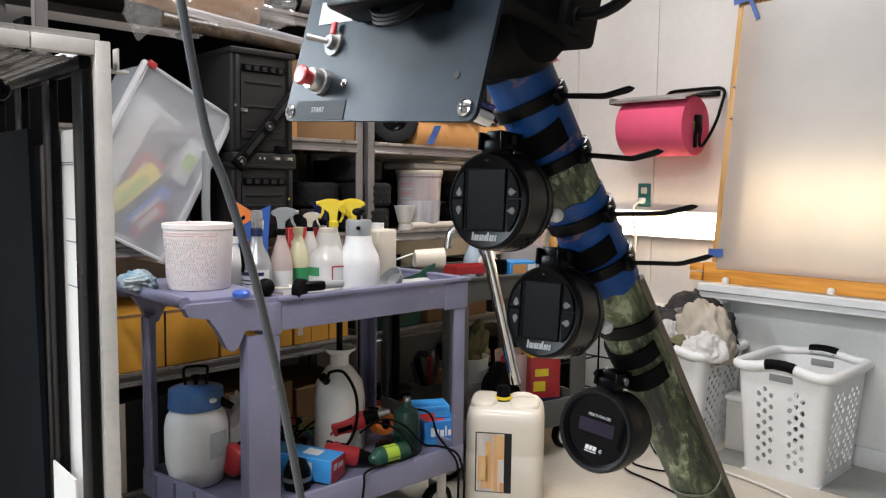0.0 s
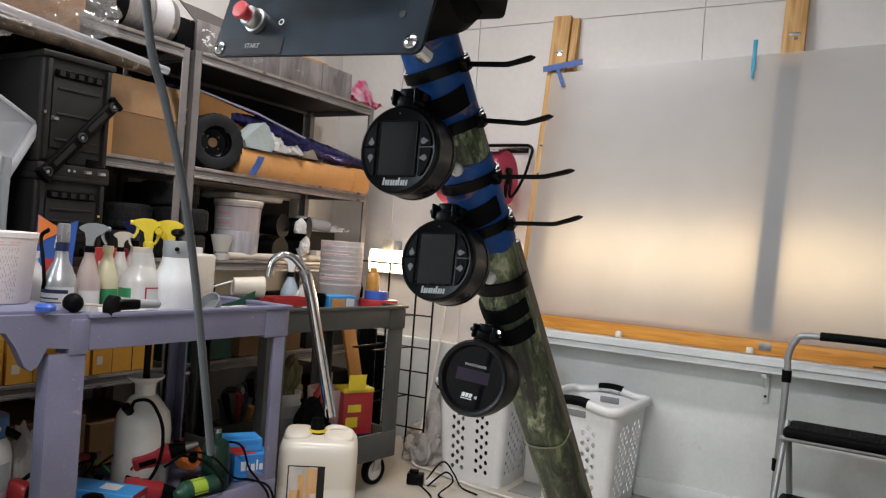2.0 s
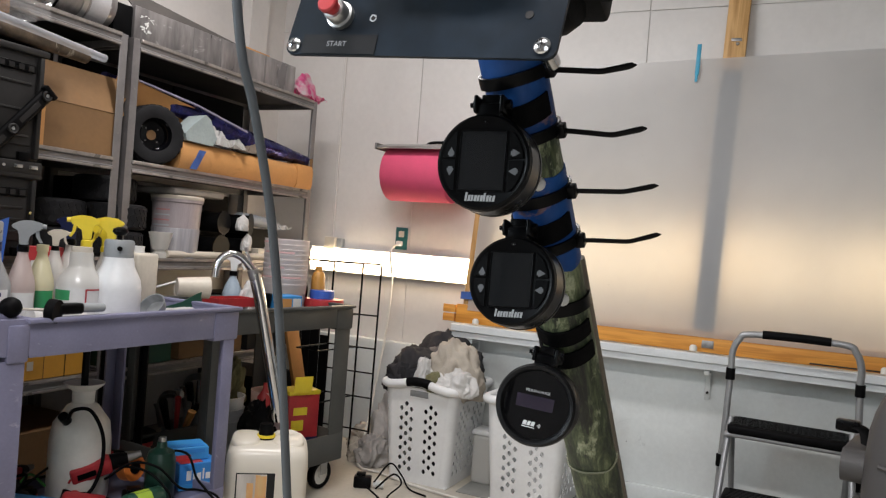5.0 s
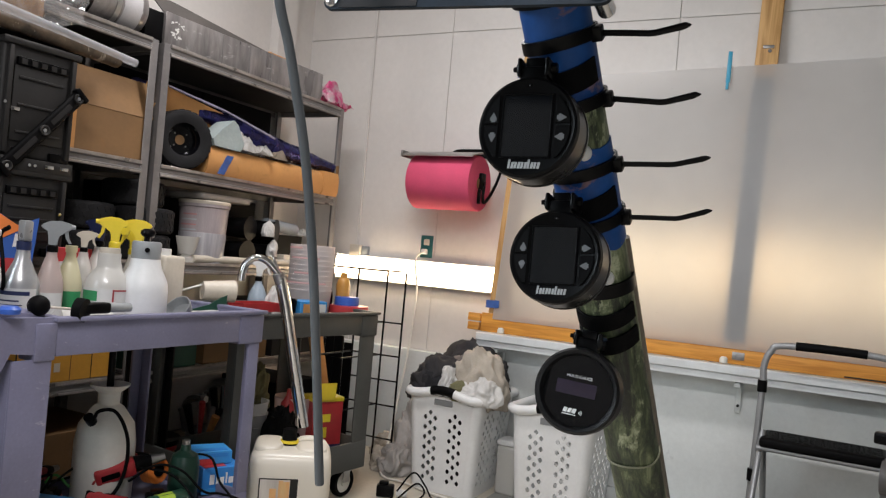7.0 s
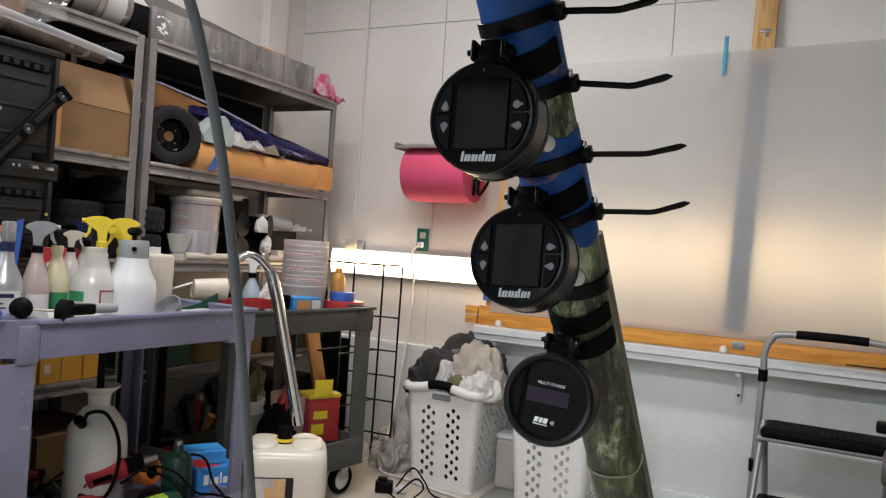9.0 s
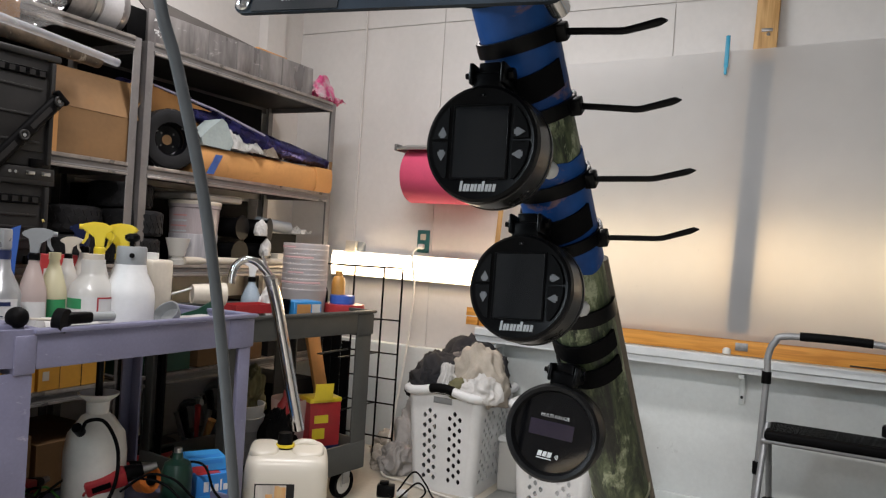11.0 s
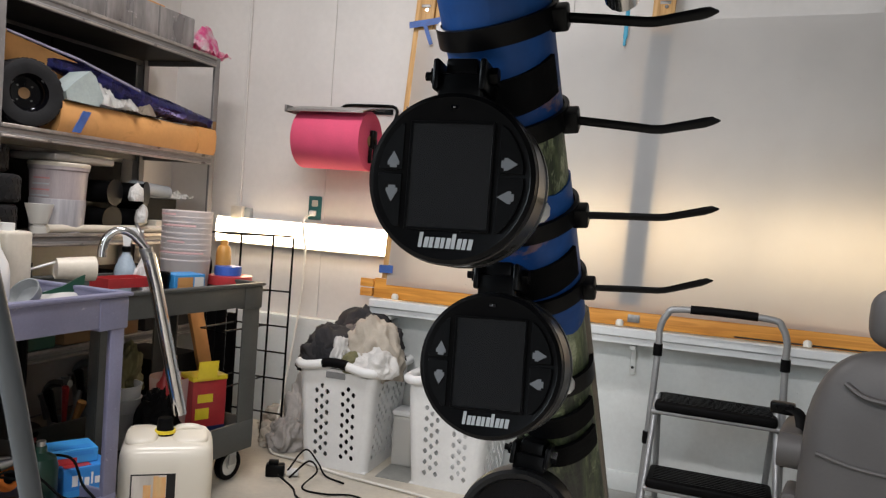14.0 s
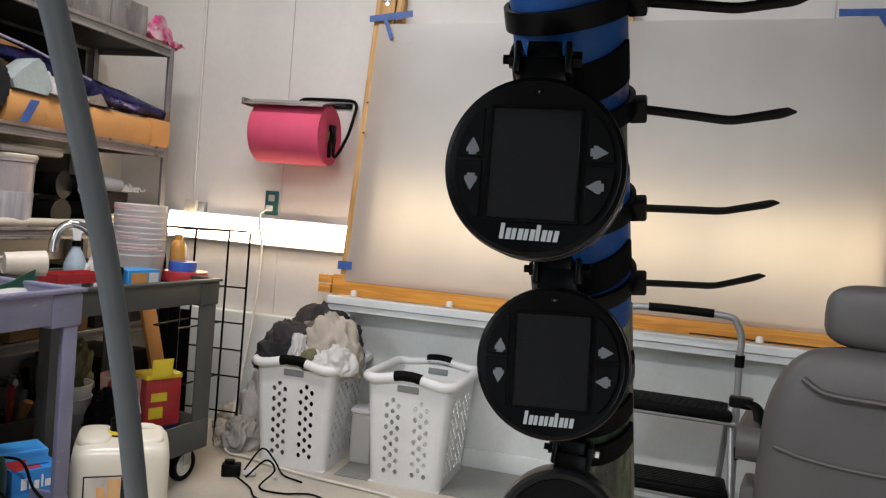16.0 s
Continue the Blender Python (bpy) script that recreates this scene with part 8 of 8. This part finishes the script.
# tilted clear storage bin with odds and ends
BIN = at(-2.345, 0.85, 1.045, 90, 0, 28)
ob = thing("storage_bin", BIN, "clear plastic storage bin tipped up on its edge, full of packets", "storage bin")
w1, dp, hh = 0.32, 0.24, 0.54
part("shell", open_box(B(), (0.01, 0.0, 0.0), (w1, dp, hh), 0.0025, 0.0, 0.0025), M_CLEAR, ob)
part("lid", box(B(), (w1 + 0.001, -0.014, -0.01), (w1 + 0.026, dp + 0.014, hh + 0.012), 0.008, 3), film_mat("frosted_lid", (0.85, 0.87, 0.90), 0.4, clear=0.25, rough=0.3), ob, "frosted clear lid")
for z in (0.0, hh):
    part("corner_rib", tube(B(), [(0.012, -0.002, z), (w1, -0.002, z)], 0.006, 8), film_mat("frosted_edge", (0.85, 0.87, 0.90), 0.4, clear=0.4, rough=0.3) if z == 0 else bpy.data.materials["frosted_edge"], ob)
part("corner_rib", tube(B(), [(0.010, -0.002, 0), (0.010, -0.002, hh)], 0.006, 8), bpy.data.materials["frosted_edge"], ob)
part("rim", box(B(), (-0.010, -0.012, -0.004), (0.006, 0.012, hh + 0.004), 0.006), film_mat("frosted_rim", (0.90, 0.91, 0.93), 0.55, clear=0.05, rough=0.35), ob, "frosted white rim")
part("clip", box(B(), (0.005, -0.016, hh - 0.010), (0.035, 0.004, hh + 0.012), 0.005), M_RED, ob)
for x, y, z, a, sx, sz, mt, lab in ((0.235, 0.02, 0.03, -66, 0.14, 0.055, M_RED, "red packet"), (0.135, 0.02, 0.06, -66, 0.21, 0.055, M_YELLOW, "yellow-green packet"), (0.195, 0.02, 0.03, -66, 0.20, 0.035, M_BLUE, "blue packet"), (0.245, 0.02, 0.26, 2, 0.06, 0.15, M_PAPER, "white and green card"), (0.03, 0.03, 0.12, 3, 0.075, 0.34, M_PAPER, "white carton"), (0.11, 0.07, 0.26, 4, 0.10, 0.20, M_SOLVENT, "pale carton"), (0.125, 0.04, 0.20, 6, 0.09, 0.10, M_RED, "rusty red packet"), (0.02, 0.03, 0.004, 0, 0.27, 0.025, M_BLACK, "black packet")):
    ob = thing("packet", BIN @ pose(x, y, z, 0, a, 0), lab + " inside the clear bin", "packet", "packets in the bin")
    part("wrap", box(B(), (0, 0, 0), (sx, 0.10, sz), 0.004), mt, ob)
    part("printed_patch", box(B(), (sx * 0.2, -0.0012, sz * 0.3), (sx * 0.8, 0.0, sz * 0.7)), M_LIME if "green" in lab else M_CREAM, ob)

# cage-like rack: pale metal edge frame with black bars and a dark panel
RK = pose(-0.607, 1.184, 0, 0, 0, 48)
ob = thing("cage_rack", RK, "pale metal framed cage rack with black bars and dark panel", "rack")
TOPZ = 1.395
part("corner_post", box(B(), (-0.0125, -0.0125, 0), (0.0125, 0.0125, TOPZ), 0.002), M_RACK, ob)
part("top_rail", box(B(), (-0.0125, 0.0125, TOPZ - 0.022), (0.0125, 0.80, TOPZ), 0.002), M_RACK, ob)
for x0, x1 in ((-0.105, -0.0125), (-0.60, -0.107)):
    part("top_rail", box(B(), (x0, -0.0125, TOPZ - 0.024), (x1, 0.0125, TOPZ), 0.002), M_RACK, ob)
for x, y in ((-0.60, 0.0), (0.0, 0.80)):
    part("corner_post", box(B(), (x - 0.0125, y - 0.0125, 0), (x + 0.0125, y + 0.0125, TOPZ), 0.002), M_RACK, ob)
part("bar_rail", box(B(), (-0.034, 0.0, TOPZ - 0.048), (-0.014, 0.79, TOPZ - 0.024), 0.003), M_BLACK, ob)
for y, w in ((0.022, 0.052), (0.193, 0.044), (0.376, 0.044), (0.556, 0.044), (0.735, 0.044)):
    part("bar", box(B(), (-0.032, y - w / 2, 0.03), (-0.016, y + w / 2, TOPZ - 0.046), 0.003), M_BLACK, ob)
bm = B()
for i in range(36):
    box(bm, (-0.58, 0.02 + i * 0.022, TOPZ - 0.030), (-0.036, 0.026 + i * 0.022, TOPZ - 0.027))
for i in range(25):
    box(bm, (-0.58 + i * 0.022, 0.02, TOPZ - 0.027), (-0.574 + i * 0.022, 0.79, TOPZ - 0.024))
ms = part("mesh_top", bm, M_STEEL_GREY, ob)
ms["kind"] = "stuff"
part("tab", box(B(), (0.012, 0.01, TOPZ - 0.045), (0.05, 0.03, TOPZ - 0.040), 0.001), M_RACK, ob)
part("tab", box(B(), (0.030, 0.01, TOPZ - 0.040), (0.034, 0.03, TOPZ - 0.005), 0.001), M_RACK, ob)
part("dark_panel", prism(B(), [(0.205, 0.10), (0.267, 1.265), (0.78, 1.265), (0.78, 0.10)], 0.0, 0.010, Matrix(((0, 1, 0, -0.044), (1, 0, 0, 0), (0, 0, 1, 0), (0, 0, 0, 1)))), mat("dark_blue_panel", (0.005, 0.007, 0.010), 0.7, var=0.1, spec=0.04), ob, "matt dark panel")
sheet = part("paper_sheet", box(B(), (-0.012, 0.095, 0.30), (-0.009, 0.275, 1.258)), M_PAPER, ob, "pinned white paper sheet")
for z in (1.20, 1.196, 1.10, 1.06, 0.98):
    part("print_line", box(B(), (-0.0125, 0.10, z), (-0.0121, 0.16 + 0.09 * (z > 1.15), z + 0.002)), M_PRINT_GREY, sheet)
part("paper_sheet", box(B(), (-0.040, 0.060, 0.22), (-0.037, 0.186, 0.652)), M_PAPER, ob)
cl = part("clamp", tube(B(), [(-0.10, 0.215, TOPZ - 0.068), (-0.10, 0.30, TOPZ - 0.058)], 0.020, 16), M_CHROME, ob, "short chrome tube clamp")
part("clamp_end", ball(B(), (-0.10, 0.214, TOPZ - 0.068), 0.0195, 2, (1, 0.5, 1)), M_BLACK, cl)
solid("iron_bar", tube(B(), [(-0.50, 0.04, TOPZ + 0.007), (0.0, 0.005, TOPZ + 0.007)], 0.006, 8), M_STEEL_BRIGHT, RK, "thin steel bar lying on the rack", "bar")
solid("log_roll", tube(B(), [(-0.55, 0.10, TOPZ + 0.042), (-0.13, 0.16, TOPZ + 0.042)], 0.040, 18), mat("brown_wrap", (0.32, 0.22, 0.17), 0.6, var=0.15), RK, "brown wrapped roll lying on the rack", "roll")

# ---- back wall: paper roll, socket, cords ----
ROOM = AT_WALL
ob = thing("paper_roll_holder", at(-1.765, 3.262, 1.411), "wall holder of black wire with a jumbo roll of pink wipes", "roll holder")
roll = part("wipe_roll", lathe(B(), [(0.03, -0.168), (0.132, -0.170), (0.1355, -0.165), (0.136, 0.0), (0.1355, 0.165), (0.132, 0.170), (0.03, 0.168), (0.03, -0.168)], 56, pose(0, 0, 0, 0, 90, 0)), M_PINK, ob, "jumbo roll of pink wipes")
for i, r in enumerate((0.044, 0.062, 0.080, 0.098, 0.116)):
    part("winding", lathe(B(), [(r, 0.1675), (r + 0.002, 0.1702), (r + 0.004, 0.1675)], 44, pose(0, 0, 0, 0, 90, 0)), M_PINK, roll)
part("core", lathe(B(), [(0.022, -0.177), (0.0305, -0.177), (0.0305, 0.178), (0.022, 0.178), (0.022, -0.177)], 28, pose(0, 0, 0, 0, 90, 0)), M_CARD, roll, "brown cardboard core")
loop = [(0.196, 0.0, -0.012), (0.197, -0.012, -0.062), (0.199, 0.0, -0.092), (0.205, 0.05, -0.055), (0.211, 0.12, 0.03), (0.214, 0.165, 0.12), (0.213, 0.185, 0.165), (0.195, 0.188, 0.186), (0.15, 0.188, 0.190), (0.02, 0.188, 0.190), (-0.05, 0.188, 0.188), (-0.075, 0.182, 0.176), (-0.085, 0.17, 0.152)]
part("wire_arm", tube(B(), curve(loop, 6), 0.0075, 10), M_BLACK, ob, angle=60)
part("hub", box(B(), (0.171, -0.022, -0.035), (0.194, 0.022, 0.050), 0.006), M_BLACK, ob)
part("hub_clip", box(B(), (0.174, -0.030, -0.10), (0.190, -0.016, -0.03), 0.004), M_BLACK, ob)
part("spindle", cyl(B(), (-0.19, 0, 0), (0.198, 0, 0), 0.012, seg=12), M_BLACK, ob)
bm = B()
prism(bm, [(-0.128, 0.118), (-0.020, 0.144), (0.002, 0.142), (0.003, 0.146), (-0.020, 0.149), (-0.131, 0.123), (-0.137, 0.112), (-0.134, 0.110)], -0.192, 0.185, Matrix(((0, 1, 0, 0), (1, 0, 0, 0), (0, 0, 1, 0), (0, 0, 0, 1))))
bar = part("tear_bar", bm, M_STEEL_BRIGHT, ob, "bare metal tear bar", angle=25)
part("end_tab", box(B(), (-0.205, -0.138, 0.106), (-0.192, -0.02, 0.138), 0.003), M_STEEL_BRIGHT_DULL, bar)
for x in (-0.185, 0.180):
    part("hinge_arm", tube(B(), [(x, -0.01, 0.144), (x, 0.10, 0.155), (x, 0.186, 0.168)], 0.005, 8), M_BLACK, ob)
part("back_plate", box(B(), (-0.20, 0.186, 0.15), (0.19, 0.194, 0.175)), M_BLACK, ob)
ob = thing("wall_socket", at(-1.958, WB - 0.001, 1.030), "teal socket plate with a white plug in it", "socket")
part("plate", box(B(), (-0.036, -0.006, 0), (0.036, 0, 0.118), 0.003), M_TEAL, ob)
part("outlet", box(B(), (-0.016, -0.009, 0.066), (0.016, -0.005, 0.098), 0.004), M_CREAM, ob)
part("plug", box(B(), (-0.018, -0.034, 0.018), (0.014, -0.008, 0.046), 0.006), M_WHITE, ob)
solid("extension_cord", tube(B(), curve([(-1.965, 3.435, 1.06), (-1.985, 3.40, 1.03), (-1.975, 3.385, 0.97), (-1.955, 3.38, 0.86), (-1.95, 3.345, 0.60), (-1.93, 3.22, 0.25), (-1.90, 3.10, 0.06), (-1.84, 2.98, 0.012), (-1.70, 2.95, 0.010), (-1.45, 2.88, 0.010), (-1.05, 2.82, 0.010), (-0.85, 2.72, 0.010), (-0.95, 2.62, 0.010)], 8), 0.0055, 8), M_MILKY, ROOM, "white power cord running from the socket down to the floor", "cord", angle=60)
ob = thing("power_adapter", at(-1.71, 2.72, 0.001, 25), "black power adapter block with plugs on the floor", "adapter")
part("block", box(B(), (0, 0, 0), (0.075, 0.045, 0.05), 0.006), M_BLACK, ob)
part("plug", cyl(B(), (0.085, 0.02, 0.02), (0.13, 0.02, 0.018), 0.016, seg=14), M_WHITE, ob)
part("stub", box(B(), (0.01, 0.01, 0.05), (0.05, 0.035, 0.065), 0.004), M_BLACK, ob)
for pts in (((-1.60, 2.72, 0.02), (-1.56, 2.80, 0.07), (-1.50, 2.76, 0.05), (-1.52, 2.68, 0.008), (-1.42, 2.66, 0.008), (-1.30, 2.70, 0.008), (-1.15, 2.60, 0.008)), ((-1.64, 2.70, 0.03), (-1.55, 2.66, 0.008), (-1.48, 2.58, 0.008), (-1.35, 2.55, 0.008), (-1.20, 2.50, 0.008)), ((-1.62, 2.74, 0.04), (-1.60, 2.84, 0.10), (-1.55, 2.86, 0.05), (-1.50, 2.84, 0.008), (-1.40, 2.80, 0.008))):
    solid("floor_cable", tube(B(), curve(pts, 6), 0.004, 6), M_BLACK_MATT, ROOM, "thin black cable looped on the floor", "cable", "cables on the floor", angle=60)

# ---- laundry ----
M_RAG_TAUPE = mat("taupe_cloth", (0.17, 0.15, 0.145), 0.9, var=0.2, scale=10, bump=0.4, fine=200)
M_RAG_BLACK = mat("black_cloth", (0.018, 0.018, 0.022), 0.9, var=0.2, scale=10, bump=0.4, fine=200)
M_RAG_GREY = mat("pale_grey_cloth", (0.36, 0.34, 0.32), 0.9, var=0.12, scale=10, bump=0.4, fine=200)
M_RAG_SAND = mat("sand_cloth", (0.47, 0.42, 0.35), 0.9, var=0.1, scale=10, bump=0.4, fine=200)
rag("clothes", at(-1.525, 3.125, 0.008, 0), (0.12, 0.14, 0.42), M_RAG_DARK, "dark clothes filling the basket", 2.9, 0.9, 4, 0.12)
for s, w, z, sx, sy, h_, mt, a, amount, what in (
    (-1.525, 3.20, 0.36, 0.205, 0.150, 0.300, M_RAG_DARK, 10, 0.24, "charcoal sweater heaped at the back of the basket"),
    (-1.610, 3.060, 0.38, 0.150, 0.150, 0.225, M_RAG_DARK, 40, 0.28, "charcoal trousers crumpled in the basket"),
    (-1.630, 2.985, 0.41, 0.105, 0.075, 0.135, M_RAG_BLACK, 0, 0.24, "rolled black trousers at the basket's rim"),
    (-1.50, 3.09, 0.42, 0.105, 0.110, 0.205, M_RAG_TAUPE, 25, 0.26, "taupe shirt pressed into the heap"),
    (-1.415, 3.070, 0.38, 0.135, 0.155, 0.260, M_RAG_SAND, 70, 0.26, "sand-coloured trousers heaped in the basket"),
    (-1.375, 2.975, 0.41, 0.110, 0.075, 0.125, M_RAG_WHITE, 15, 0.24, "white shirt hanging over the basket's rim"),
    (-1.535, 2.975, 0.43, 0.045, 0.040, 0.135, M_RAG_WHITE, 50, 0.34, "white sock on the laundry heap"),
    (-1.470, 2.965, 0.42, 0.070, 0.055, 0.085, M_RAG_OLIVE, 20, 0.26, "olive cloth on the laundry heap"),
    (-1.95, 3.24, 0.002, 0.11, 0.10, 0.150, M_RAG_SAND, 30, 0.36, "sand-coloured rags heaped on the floor by the wall"),
    (-1.80, 3.20, 0.002, 0.10, 0.11, 0.300, M_RAG_GREY, 65, 0.40, "grey rags piled beside the basket"),
    (-1.83, 3.08, 0.002, 0.09, 0.08, 0.140, M_RAG_GREY, 20, 0.36, "grey-white rags lying over the heap"),
    (-1.90, 3.10, 0.002, 0.08, 0.07, 0.110, M_RAG_SAND, 10, 0.36, "sand-coloured rag on the floor"),
):
    rag("clothes", at(s, w, z, a), (sx, sy, h_), mt, what, 10 * s + 7 * w + 3, 0.75, 5, amount)
ob = thing("plastic_bottle", at(-1.285, 3.17, 0.001), "milky plastic container standing between the baskets", "container")
part("body", box(B(), (-0.05, -0.05, 0), (0.05, 0.05, 0.22), 0.015, 3), M_SOLVENT, ob)
part("lid", box(B(), (-0.052, -0.052, 0.22), (0.052, 0.052, 0.245), 0.008), M_WHITE, ob)
